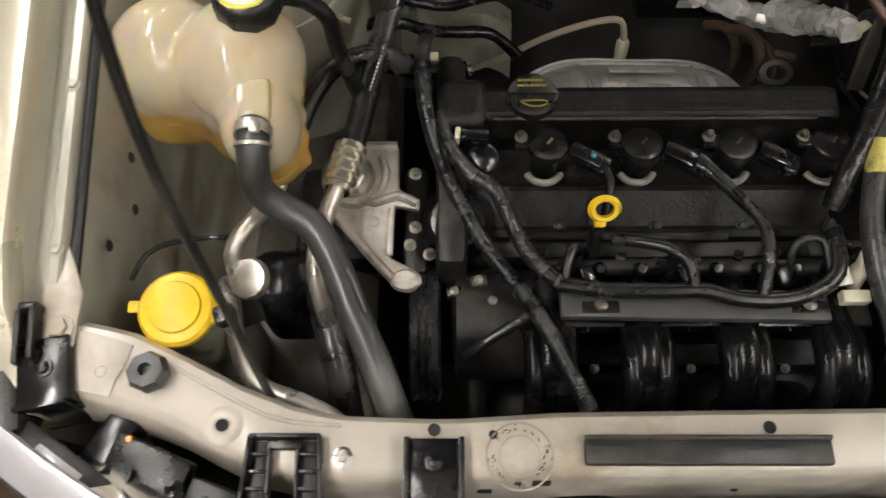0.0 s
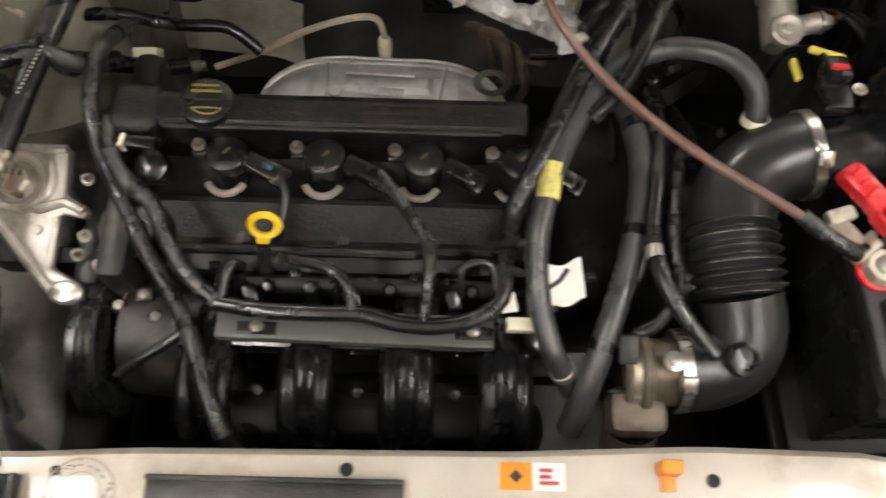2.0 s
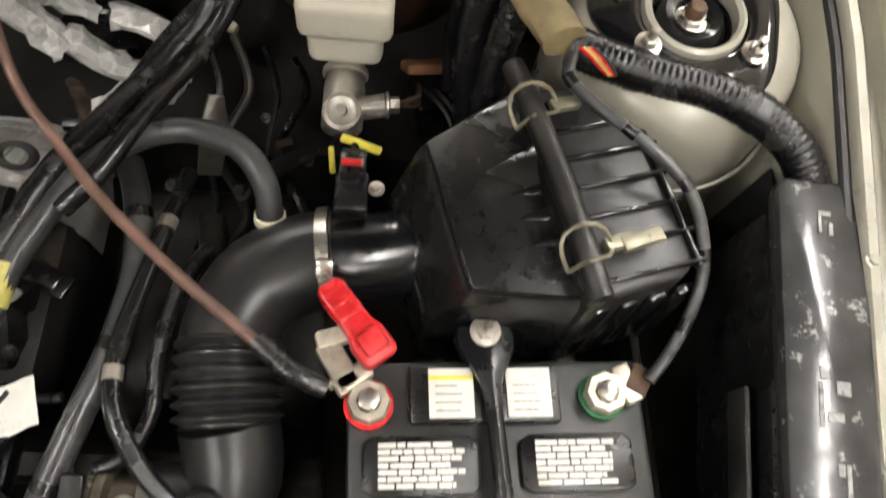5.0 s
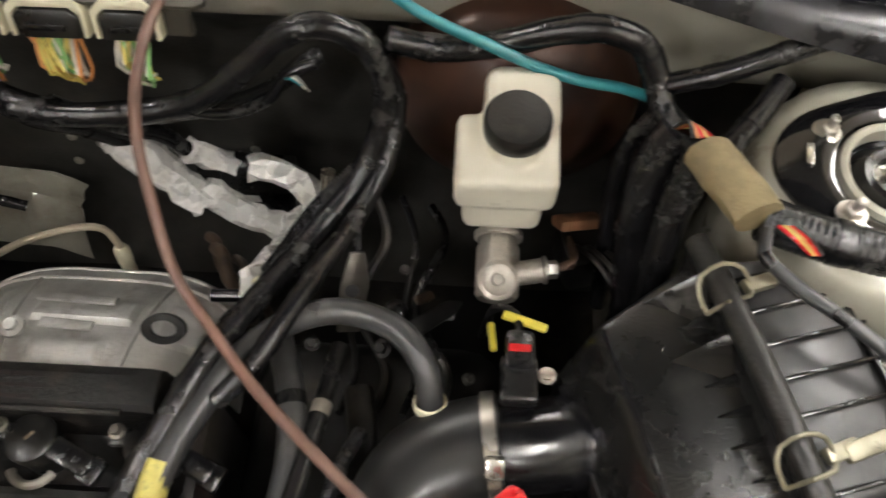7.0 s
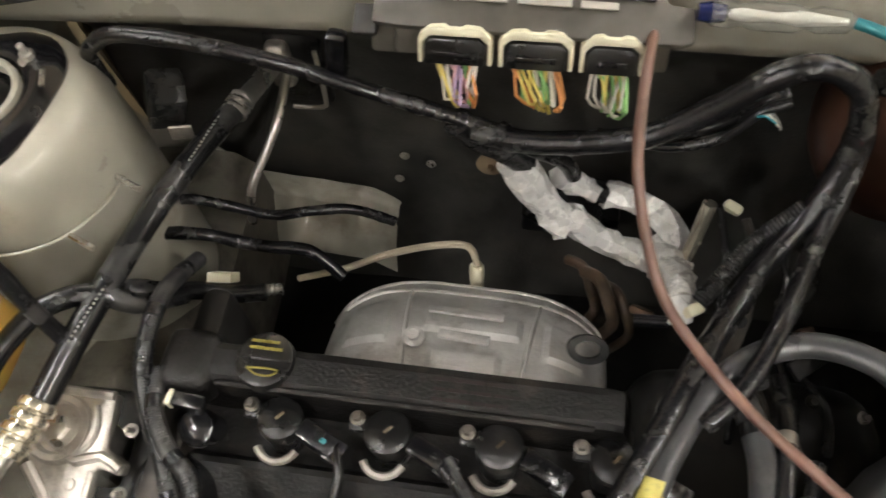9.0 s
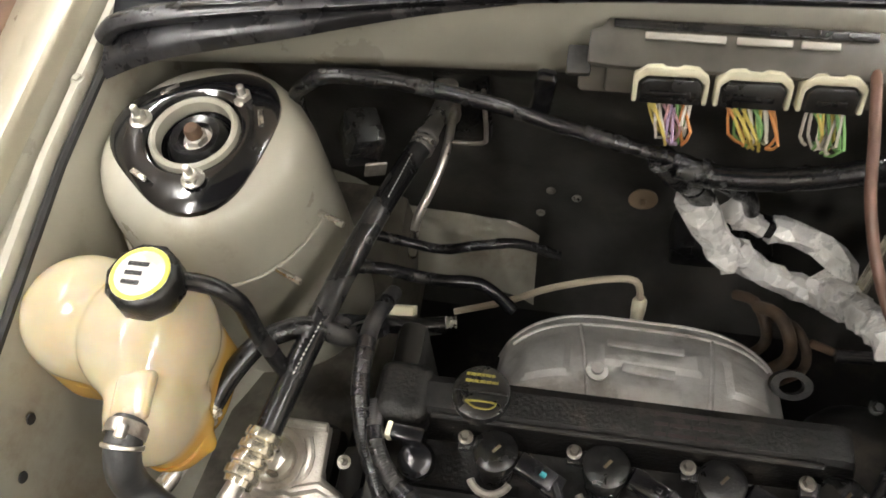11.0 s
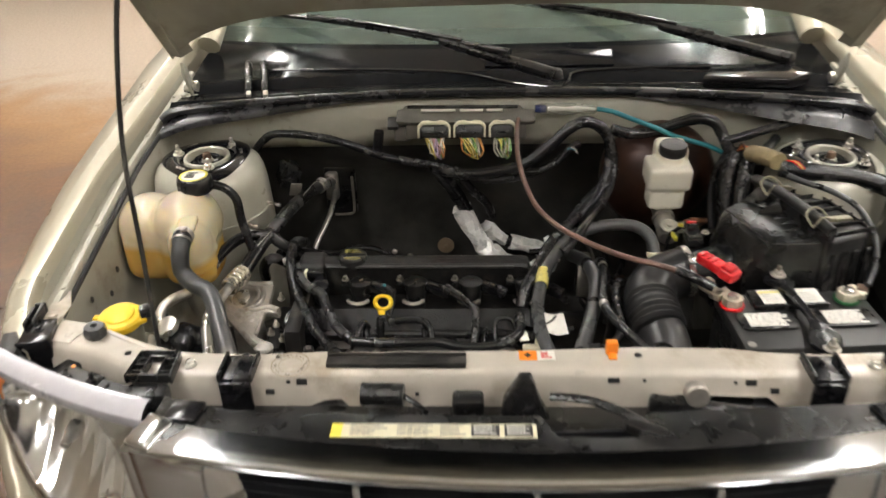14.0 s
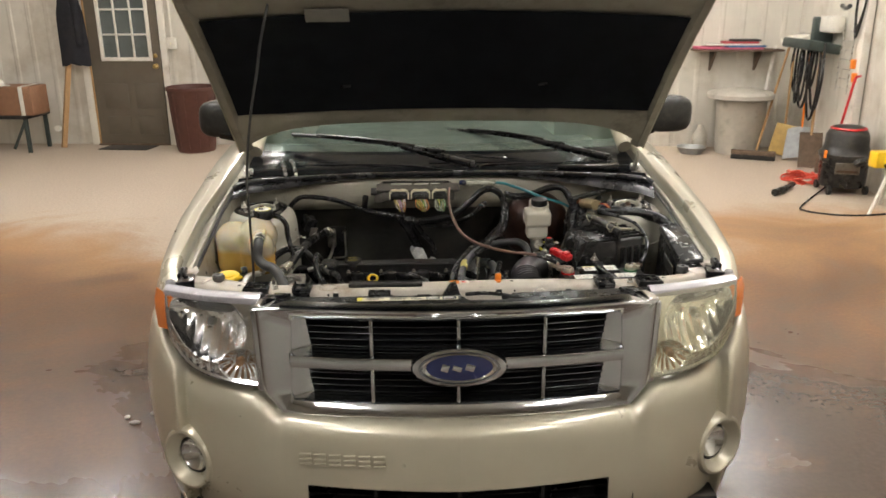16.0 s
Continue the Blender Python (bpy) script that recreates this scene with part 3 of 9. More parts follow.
# hinged hood, held open
def hood():
    """The open hood as a sheet: u across, v from the rear edge to the nose, lift along the outer normal."""
    def spot(s):
        """Profile in the car's middle plane after a length s from the hinge line: y, z and the slope."""
        a = math.radians(53.0)
        if s <= 0.3:
            return 1.0 - math.cos(a) * s, 1.22 + math.sin(a) * s, a
        y, z = 1.0 - math.cos(a) * 0.3, 1.22 + math.sin(a) * 0.3
        k = 24
        for i in range(k):
            b = math.radians(53.0 - 14.0 * (s - 0.3) * (i + 0.5) / k / 0.7)
            y -= math.cos(b) * (s - 0.3) / k
            z += math.sin(b) * (s - 0.3) / k
        return y, z, math.radians(53.0 - 14.0 * (s - 0.3) / 0.7)
    def at(q, s, lift):
        half = 0.728 + 0.062 * min(1, s / 0.7) - 0.06 * max(0, (s - 0.85) / 0.15) ** 2
        y, z, a = spot(s)
        n = lift + 0.028 * (1 - q * q)
        return Vector((q * half, y + math.sin(a) * n, z + math.cos(a) * n))
    def rear(q):
        return 0.045 + 0.138 * (1 - abs(q) ** 6)
    def front(q):
        return 1.0 - 0.05 * q * q
    def shape(q, v, lift):
        return at(q, rear(q) + (front(q) - rear(q)) * v, lift)
    rows = [[shape(2 * i / 40 - 1, j / 24, 0.018 - 0.016 * max(0, (abs(2 * i / 40 - 1) - 0.94) / 0.06) ** 2) for i in range(41)] for j in range(25)]
    top = part("hood", skin(rows, 0.003), PAINT, car)
    # inner frame: flanges round the liner, in paint darkened for the hood's shade
    for s in (-1, 1):
        rows = [[at(s * q, 0.07 + (0.94 - 0.07) * j / 20, l) for q, l in ((0.995, 0.004), (0.985, -0.008), (0.955, -0.014), (0.94, -0.006), (0.925, 0.002))] for j in range(21)]
        part("hood_side_rail", skin(rows, 0.002), HOOD_SHADED, top, "grey-beige side rail of the hood")
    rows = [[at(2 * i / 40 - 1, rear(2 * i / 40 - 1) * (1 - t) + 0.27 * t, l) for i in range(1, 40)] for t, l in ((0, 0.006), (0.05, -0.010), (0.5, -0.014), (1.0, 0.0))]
    part("hood_rear_rail", skin(rows, 0.002), HOOD_SHADED, top, "grey-beige rear rail of the hood")
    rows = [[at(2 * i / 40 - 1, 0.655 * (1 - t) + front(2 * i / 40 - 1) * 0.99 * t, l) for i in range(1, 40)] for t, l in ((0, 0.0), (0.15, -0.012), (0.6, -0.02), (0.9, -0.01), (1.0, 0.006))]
    part("hood_front_rail", skin(rows, 0.002), HOOD_SHADED, top, "grey-beige front rail of the hood")
    rows = [[at((2 * i / 30 - 1) * 0.93, 0.252 + (0.672 - 0.012 * (2 * i / 30 - 1) ** 2 - 0.252) * j / 16, -0.013 - 0.006 * math.sin(math.pi * i / 30) * math.sin(math.pi * j / 16) + 0.003 * noise.noise(Vector((i * 0.5, j * 0.5, 0)))) for i in range(31)] for j in range(17)]
    part("hood_liner", skin(rows, 0.004), FELT, top, "black felt hood liner")
    for q in (-0.43, 0.43):
        p = at(q, 0.37, -0.024)
        part("liner_clip", box((0.035, 0.010, 0.004), p, (-53, 0, 0), 0.002), BLACK, top)
    part("hood_label", box((0.13, 0.050, 0.002), at(-0.45, 0.675, -0.026), (-46, 0, 0), 0), material("faded_label", (0.20, 0.19, 0.16), 0.6), top, "faded paper label")
    p = at(0, 0.93, -0.02)
    part("hood_striker", tube([p + Vector((-0.02, 0, 0.01)), p + Vector((-0.018, -0.02, -0.035)), p + Vector((0.018, -0.02, -0.035)), p + Vector((0.02, 0, 0.01))], 0.005, 8), STEEL, top)
    for s in (-1, 1):
        h = new("hood_hinge")
        h.parent = car
        h["label"] = "painted steel hood hinge"
        part("hinge_arm", prism([(0.0, 0.0), (0.02, -0.005), (0.055, 0.06), (0.05, 0.085), (0.03, 0.065)], -0.004, 0.004, 0.002, m=Matrix.Translation((s * 0.712, 1.02, 1.165)) @ Matrix(((0, 0, 1, 0), (-1, 0, 0, 0), (0, 1, 0, 0), (0, 0, 0, 1)))), PAINT_IN, h)
        part("hinge_base", box((0.05, 0.13, 0.012), (s * 0.722, 0.975, 1.158), (14, 0, 0), 0.003), PAINT_IN, h)
        part("hinge_pin", cyl(0.013, 0.03, (s * 0.712 - 0.015, 1.005, 1.185), (1, 0, 0), 14), STEEL, h)
        for y in (0.945, 0.985):
            part("hinge_bolt", bolt(0.009, (s * 0.725, y, 1.158 + (y - 0.945) * 0.25), (0, -0.2, 1)), PAINT_IN, h)


hood()

# prop rod
part("prop_rod", tube([(-0.568, 0.272, 0.99), (-0.567, 0.272, 1.02), (-0.570, 0.297, 1.16), (-0.574, 0.322, 1.30), (-0.567, 0.340, 1.40), (-0.553, 0.358, 1.50), (-0.533, 0.376, 1.60), (-0.520, 0.392, 1.68), (-0.497, 0.409, 1.775)], 0.0036, 10), BLACK_DULL, car, "thin black hood prop rod")


# radiator core support
REAR = [(-0.745, 0.335), (-0.697, 0.325), (-0.647, 0.302), (-0.593, 0.275), (-0.536, 0.253), (-0.496, 0.247), (-0.41, 0.244), (-0.31, 0.250), (0.0, 0.254), (0.16, 0.262), (0.30, 0.260), (0.36, 0.249), (0.44, 0.245), (0.536, 0.250), (0.60, 0.262), (0.652, 0.276), (0.697, 0.300), (0.745, 0.335)]
FRONT = [(-0.738, 0.268), (-0.70, 0.258), (-0.654, 0.244), (-0.60, 0.217), (-0.561, 0.202), (-0.50, 0.194), (-0.35, 0.198), (0, 0.201), (0.35, 0.198), (0.50, 0.194), (0.561, 0.202), (0.60, 0.217), (0.654, 0.244), (0.70, 0.258), (0.738, 0.268)]


def at_x(pairs, x):
    return float(np.interp(x, [p[0] for p in pairs], [p[1] for p in pairs]))


def core_support():
    rows = []
    for i in range(61):
        x = -0.742 + 1.484 * i / 60
        r, f = at_x(REAR, x), at_x(FRONT, x)
        low = float(np.interp(x, (-0.74, -0.305, -0.295, -0.26, -0.25, 0.17, 0.20, 0.35, 0.375, 0.74), (0.965, 0.965, 0.98, 0.98, 0.948, 0.948, 0.99, 0.985, 0.958, 0.965)))
        rows.append([(x, r + 0.004, 0.985), (x, r + 0.003, 1.012), (x, r - 0.003, 1.020), (x, r - 0.012, 1.0215), (x, f + 0.010, 1.0215), (x, f + 0.002, 1.018), (x, f - 0.002, 1.012), (x, f - 0.007, 0.994), (x, f - 0.011, low), (x, f + 0.001, low - 0.008)])
    top = part("core_support", skin(rows, 0.002), PAINT_CORE, car, "beige radiator core support crossmember")
    hole = material("dark_hole", (0.01, 0.01, 0.01), 0.8)
    for x, y, r in ((-0.602, 0.240, 0.0045), (-0.42, 0.236, 0.0045), (-0.135, 0.238, 0.0045), (0.165, 0.236, 0.0045), (-0.715, 0.287, 0.005), (0.42, 0.222, 0.0045), (-0.37, 0.232, 0.003), (0.60, 0.240, 0.0045)):
        part("bolt_hole", lathe([(r * 1.25, 0.0008), (r, 0.0012), (r * 0.9, 0.0004), (0, 0.0003)], (x, y, 1.0225), n=14), hole, top)
    for x, z, w, h in ((-0.329, 1.006, 0.016, 0.010), (-0.349, 1.006, 0.006, 0.006), (-0.377, 0.991, 0.013, 0.009), (0.125, 1.008, 0.017, 0.009), (0.169, 1.008, 0.005, 0.005), (0.32, 1.006, 0.016, 0.010), (0.298, 1.006, 0.005, 0.005), (0.354, 0.994, 0.013, 0.009), (-0.16, 0.986, 0.006, 0.006)):
        y = at_x(FRONT, x) - float(np.interp(z, (0.96, 0.994, 1.012), (0.010, 0.007, 0.002)))
        part("slot_hole", box((w, 0.0024, h), (x, y, z), (-14, 0, 0), 0.001), hole, top)
    ring = part("weld_ring", lathe([(0.0272, 0), (0.0288, 0), (0.0288, 0.0009), (0.0272, 0.0009)], (-0.348, 0.214, 1.0222), n=36), material("glue_remains", (0.33, 0.28, 0.21), 0.7, vary=0.4), top, "thin ring of old glue")
    part("inner_ring", lathe([(0.0168, 0), (0.0178, 0), (0.0178, 0.0007), (0.0168, 0.0007)], (-0.348, 0.214, 1.0222), n=36), material("faint_glue", (0.40, 0.35, 0.28), 0.7, vary=0.3), ring)
    b = bmesh.new()
    rnd = random.Random(17)
    for i in range(46):
        a = rnd.uniform(0, 6.28)
        r = rnd.uniform(0.0195, 0.0285)
        box((rnd.uniform(0.0008, 0.004), rnd.uniform(0.0006, 0.0014), 0.0005), (-0.348 + math.cos(a) * r, 0.214 + math.sin(a) * r, 1.0224), (0, 0, math.degrees(a) + 70), 0, bm=b)
    part("glue_specks", b, material("dark_glue", (0.07, 0.055, 0.04), 0.7), ring, "dark specks of old glue")["kind"] = "stuff"
    b = box((0.206, 0.023, 0.010), (-0.191, 0.217, 1.0265), (0, 0, 0), 0.003)
    box((0.206, 0.004, 0.006), (-0.191, 0.228, 1.031), bevel=0.001, bm=b)
    part("foam_strip", b, BLACK_DULL, top, "black foam seal strip")
    for s in (-1, 1):
        plate = [(s * 0.742, 0.272), (s * 0.742, 0.325), (s * 0.708, 0.318), (s * 0.690, 0.312), (s * 0.694, 0.292), (s * 0.700, 0.282), (s * 0.704, 0.264)]
        part("seam_plate", prism(plate if s < 0 else plate[::-1], 1.0222, 1.0236, 0.0006), PAINT_CORE, top)
        part("hole_rim", lathe([(0.0055, 0.0), (0.008, 0.0016), (0.012, 0.0018), (0.017, 0.0)], (s * 0.601, 0.240, 1.0220), n=24), PAINT_CORE, top)
        if s < 0:
            part("crease", tube([(s * 0.66, 0.297, 1.0215), (s * 0.61, 0.270, 1.0215), (s * 0.555, 0.2455, 1.0215), (s * 0.50, 0.240, 1.0215)], 0.0022, 8), PAINT_CORE, top)
        part("end_flange", prism([(s * 0.742, 0.29), (s * 0.742, 0.36), (s * 0.775, 0.43), (s * 0.778, 0.36), (s * 0.770, 0.30)][::(1 if s < 0 else -1)], 1.026, 1.029, 0.001, m=None), PAINT_CORE, top)
        part("end_bolt", bolt(0.009, (s * 0.757, 0.325, 1.029), h=0.008), PAINT_CORE, top)
    st = part("warning_sticker", box((0.026, 0.022, 0.0008), (0.003, 0.236, 1.0226), bevel=0), ORANGE, top, "orange and white warning sticker")
    part("sticker_panel", box((0.026, 0.022, 0.0008), (0.030, 0.236, 1.0226), bevel=0), WHITE, st)
    part("sticker_sign", bars(3, 0.016, 0.005, 0.003, 0.0005, pose(0.030, 0.241, 1.0232), 3), RED, st)
    part("sticker_sign", box((0.008, 0.008, 0.0005), (0.003, 0.236, 1.0234), (0, 0, 45), 0), INK, st)
    b = box((0.018, 0.012, 0.022), (0.127, 0.244, 1.032), bevel=0.003)
    box((0.012, 0.02, 0.004), (0.127, 0.236, 1.024), bevel=0.001, bm=b)
    part("yellow_clip", b, ORANGE, top, "orange-yellow plastic clip")
    for s in (-1, 1):
        b = lathe([(0.014, 0), (0.0175, 0.004), (0.0185, 0.014), (0.0155, 0.020), (0.006, 0.021), (0.005, 0.014), (0, 0.014)], (s * 0.669, 0.284, 1.022), n=8)
        part("hood_bumper", b, RUBBER_GREY, top, "grey rubber hood stop")
        part("panel_bolt", bolt(0.0085, (s * 0.752, 0.322, 1.022)), PAINT_IN, top)


core_support()


# ---- grille, bumper and lamps ----
def bow(x):
    """How far the nose curves back away from the middle."""
    a = abs(x)
    return 0.055 * (a / 0.5) ** 2 if a < 0.5 else 0.055 + 0.22 * (a - 0.5) + 1.6 * (a - 0.5) ** 2 * 0.9


def frame_strip(inner, outer, y_in, y_out, y_back):
    """A bevelled frame between an inner and an outer outline of equal count, in x, z, bent round the nose."""
    def fine(poly):
        out = []
        for i in range(len(poly)):
            a, c = poly[i], poly[(i + 1) % len(poly)]
            for j in range(10):
                t = j / 10
                out.append((a[0] + (c[0] - a[0]) * t, a[1] + (c[1] - a[1]) * t))
        return out
    fi, fo = fine(inner), fine(outer)
    rows = []
    for s, y in ((0.0, y_back), (0.0, y_in), (0.06, y_in - 0.003), (0.5, (y_in + y_out) / 2 - 0.006), (0.80, y_out - 0.003), (0.92, y_out - 0.001), (0.975, y_out + 0.005), (1.0, y_out + 0.016), (1.0, y_back + 0.002)):
        rows.append([(a[0] * (1 - s) + c[0] * s, y + bow(a[0] * (1 - s) + c[0] * s), a[1] * (1 - s) + c[1] * s) for a, c in zip(fi, fo)])
    return skin(rows, 0, close=True)


SLAT = material("dark_grille_plastic", (0.0045, 0.005, 0.0065), 0.5, 0, 0.3, 40, 0.1, (0.012, 0.012, 0.013), 0.25, 12)


def grille():
    top = new("grille")
    top.parent = car
    outer = [(-0.468, 0.742), (0.468, 0.742), (0.515, 0.80), (0.524, 1.038), (0.45, 1.046), (-0.45, 1.046), (-0.524, 1.038), (-0.515, 0.80)]
    inner = [(-0.432, 0.778), (0.432, 0.778), (0.438, 0.80), (0.428, 1.005), (0.415, 1.013), (-0.415, 1.013), (-0.428, 1.005), (-0.438, 0.80)]
    part("grille_frame", frame_strip(inner, outer, -0.020, -0.035, 0.012), CHROME, top, "chrome grille surround")
    for s in (-1, 1):
        part("end_cap", box((0.044, 0.056, 0.016), (s * 0.497, 0.050, 1.040), (8, 0, s * 24), 0.007, 3), CHROME, top, "rounded chrome end of the surround")
        part("side_filler", box((0.020, 0.018, 0.232), (s * 0.5185, 0.034, 0.918), (0, s * 1.4, s * 12), 0.005, 3), CHROME, top)
    # the crossbar
    b = bmesh.new()
    rows = []
    for i in range(21):
        x = -0.435 + 0.87 * i / 20
        y = bow(x)
        rows.append([(x, y + 0.03, 0.916), (x, y - 0.020, 0.915), (x, y - 0.031, 0.911), (x, y - 0.034, 0.895), (x, y - 0.031, 0.879), (x, y - 0.020, 0.875), (x, y + 0.03, 0.874)])
    part("crossbar", skin(rows, 0), CHROME, top, "wide chrome crossbar")
    # inner openings: bright rims with slanted corners
    for z0, z1 in ((0.917, 1.012), (0.785, 0.874)):
        o = [(-0.462, z0 - 0.004), (0.462, z0 - 0.004), (0.455, z1 + 0.004), (-0.455, z1 + 0.004)]
        n = [(-0.382, z0 + 0.006), (0.382, z0 + 0.006), (0.396, z1 - 0.002), (-0.396, z1 - 0.002)]
        part("opening_rim", frame_strip(n, o, 0.012, -0.014, 0.03), CHROME, top)
    for x in (-0.222, 0.0, 0.222):
        for z0, z1 in ((0.784, 0.878), (0.912, 1.015)):
            part("upright_bar", box((0.011, 0.03, z1 - z0), (x, bow(x) - 0.012, (z0 + z1) / 2), bevel=0.004), CHROME, top)
    for z in (0.798, 0.816, 0.834, 0.852, 0.868, 0.930, 0.948, 0.966, 0.984, 1.002):
        b = bmesh.new()
        rows = []
        for i in range(21):
            x = -0.40 + 0.80 * i / 20
            y = bow(x) + 0.012
            rows.append([(x, y, z - 0.0045), (x, y + 0.03, z + 0.004), (x, y + 0.03, z + 0.007), (x, y - 0.002, z - 0.001)])
        part("slat", skin(rows, 0, close=True, bm=b), SLAT, top, "black plastic grille slat")
    part("backing", skin([[(-0.46 + 0.92 * i / 20, bow(-0.46 + 0.92 * i / 20) + 0.07, z) for i in range(21)] for z in (0.74, 1.03)], 0.004), SLAT, top)
    # emblem: a plain oval
    e = lathe([(0, 0.0), (0.123, 0.0), (0.123, 0.014), (0.118, 0.022), (0.104, 0.024), (0.099, 0.018)], (0, -0.042, 0.902), (0, -1, 0), 48, squash=0.435)
    em = part("emblem", e, CHROME, top, "oval emblem with chrome rim and blue field")
    part("emblem_field", lathe([(0.1, 0.018), (0.085, 0.0195), (0.0, 0.021)], (0, -0.042, 0.902), (0, -1, 0), 48, squash=0.435), BLUE, em)
    part("emblem_rim", lathe([(0.084, 0.0195), (0.087, 0.0225), (0.093, 0.0235), (0.099, 0.018)], (0, -0.042, 0.902), (0, -1, 0), 48, squash=0.42), CHROME, em)
    for x, w, h, z in ((-0.036, 0.020, 0.020, 0.902), (-0.006, 0.024, 0.014, 0.900), (0.027, 0.024, 0.018, 0.902)):
        part("emblem_bar", box((w, 0.003, h), (x, -0.0635, z), (0, 18, 0), 0.0012), CHROME, em, "plain silver bar")
    # black upper cover behind the chrome
    rows = []
    for i in range(101):
        x = -0.50 + 1.0 * i / 100
        y = bow(x) * 0.9
        cut = float(np.interp(x, (-0.5, -0.4, 0.012, 0.03, 0.13, 0.145, 0.5), (0.12, 0.088, 0.084, 0.046, 0.046, 0.092, 0.115)))
        e = max(cut, y + 0.03)
        rows.append([(x, y - 0.012, 1.040), (x, y - 0.008, 1.044), (x, y + 0.012, 1.046), (x, y + (e - y) * 0.6, 1.0455), (x, e, 1.042), (x, e + 0.003, 1.022)])
    cov = part("upper_cover", skin(rows, 0.003), BLACK, top, "black plastic grille top cover")
    lab = part("refrigerant_label", box((0.262, 0.026, 0.0008), (-0.128, 0.050, 1.0475), (-3, 0, 0), 0), material("cream_label", (0.72, 0.68, 0.50), 0.45, vary=0.05), cov, "cream service label with yellow end")
    part("label_band", box((0.014, 0.026, 0.0008), (-0.252, 0.050, 1.0482), (-3, 0, 0), 0), LABEL_YELLOW, lab)
    for k, (x, w) in enumerate(((-0.21, 0.05), (-0.15, 0.05), (-0.10, 0.04))):
        part("label_print", bars(4, w, 0.0055, 0.0022, 0.0004, pose(x, 0.0585, 1.0482, -3), 5 + k), GREY_INK, lab)
    for x in (-0.062, -0.020):
        part("label_print", box((0.036, 0.021, 0.0004), (x, 0.050, 1.0482), (-3, 0, 0), 0), INK, lab)
        part("label_print", bars(4, 0.03, 0.0046, 0.002, 0.0004, pose(x, 0.0575, 1.0486, -3), 9), WHITE, lab)
    for s in (-1, 1):
        part("cover_clip", box((0.045, 0.04, 0.012), (s * 0.46, 0.085, 1.045), (0, 0, s * 8), 0.004), BLACK_GLOSS, cov)


grille()


def bumper():
    """Painted front bumper: sections run from the middle round the corner."""
    top = new("front_bumper")
    top.parent = car
    def y_at(x, z):
        a = abs(x)
        base = 0.055 * (a / 0.5) ** 2 if a < 0.5 else 0.055 + 0.22 * (a - 0.5) + 1.25 * (a - 0.5) ** 2 + 14 * max(0, a - 0.78) ** 3
        return base
    def top_z(a):
        return float(np.interp(a, (0, 0.47, 0.52, 0.60, 0.72, 0.76, 0.80, 0.82, 0.86, 0.95), (0.742, 0.742, 0.793, 0.803, 0.814, 0.831, 0.864, 0.887, 0.900, 0.93)))
    for s in (-1, 1):
        rows = []
        xs = [0.91 * (i / 40) ** 0.9 for i in range(41)]
        for a in xs:
            tz = top_z(a)
            y = y_at(a, 0)
            if a > 0.76:
                y = float(np.interp(a, (0.76, 0.80, 0.852, 0.887, 0.910), (0.150, 0.200, 0.287, 0.382, 0.50)))
            hollow = 0.018 * max(0, 1 - abs(a - 0.0) / 0.46)
            row = []
            for v, out in ((0.0, 0.02), (0.0, -0.028), (0.03, -0.055), (0.12, -0.075), (0.30, -0.085), (0.52, -0.092), (0.70, -0.088), (0.88, -0.07), (1.0, -0.03)):
                z = tz + (0.36 - tz) * v
                o = out * (1 if a < 0.7 else max(0.25, 1 - (a - 0.7) * 2.6))
                flare = 0.038 * math.sin(math.pi * min(1, v / 0.9)) ** 0.8 * max(0.0, min(1.0, (a - 0.76) / 0.12))
                row.append((s * (a + flare), y + o - hollow * (1 if v > 0.02 else 0), z))
            rows.append(row)
        # the lower opening is cut out of the middle
        b = bmesh.new()
        grid = [[b.verts.new(p) for p in row] for row in smooth_rows(rows)]
        for p, q in zip(grid, grid[1:]):
            for i in range(len(p) - 1):
                c = (p[i].co + q[i + 1].co) / 2
                if abs(c.x) < 0.40 and 0.43 < c.z < 0.578 and i > 8:
                    continue
                fx, fz = abs(c.x) - 0.75, c.z - 0.578
                if (fx / 0.070) ** 2 + (fz / 0.076) ** 2 < 1 and i > 8:
                    continue
                b.faces.new((p[i], p[i + 1], q[i + 1], q[i]))
        bmesh.ops.remove_doubles(b, verts=b.verts, dist=0.0001)
        part("bumper_cover", b, PAINT, top)
        # fog lamp
        at = Vector((s * 0.748, 0.078, 0.574))
        axis = Vector((s * 0.55, -1, 0.08)).normalized()
        fog = part("fog_lamp", lathe([(0.088, -0.035), (0.086, -0.004), (0.080, 0.006), (0.073, 0.008), (0.064, 0.001), (0.055, -0.020), (0.05, -0.024)], at, axis, 36, squash=1.08), PAINT, top, "fog lamp in a round painted recess")
        part("fog_reflector", lathe([(0, -0.05), (0.025, -0.046), (0.046, -0.024)], at, axis, 28), REFLECT, fog)
        part("fog_lens", lathe([(0.051, -0.024), (0.045, -0.012), (0.025, -0.006), (0, -0.004)], at, axis, 28), LENS, fog)
    # lower grille
    low = part("lower_grille", box((0.86, 0.02, 0.20), (0, 0.02, 0.50), bevel=0.004), BLACK_DULL, top, "black lower grille insert")
    for x in (-0.222, 0, 0.222):
        part("upright_bar", box((0.012, 0.03, 0.16), (x, bow(x) - 0.06, 0.50), bevel=0.004), BLACK_GLOSS, low)
    for z in (0.46, 0.49, 0.52, 0.55):
        rows = [[(-0.41 + 0.82 * i / 16, bow(-0.41 + 0.82 * i / 16) - 0.045 + d, z + e) for i in range(17)] for d, e in ((0, -0.004), (0.03, 0.004))]
        part("slat", skin(rows, 0.004), BLACK, low)
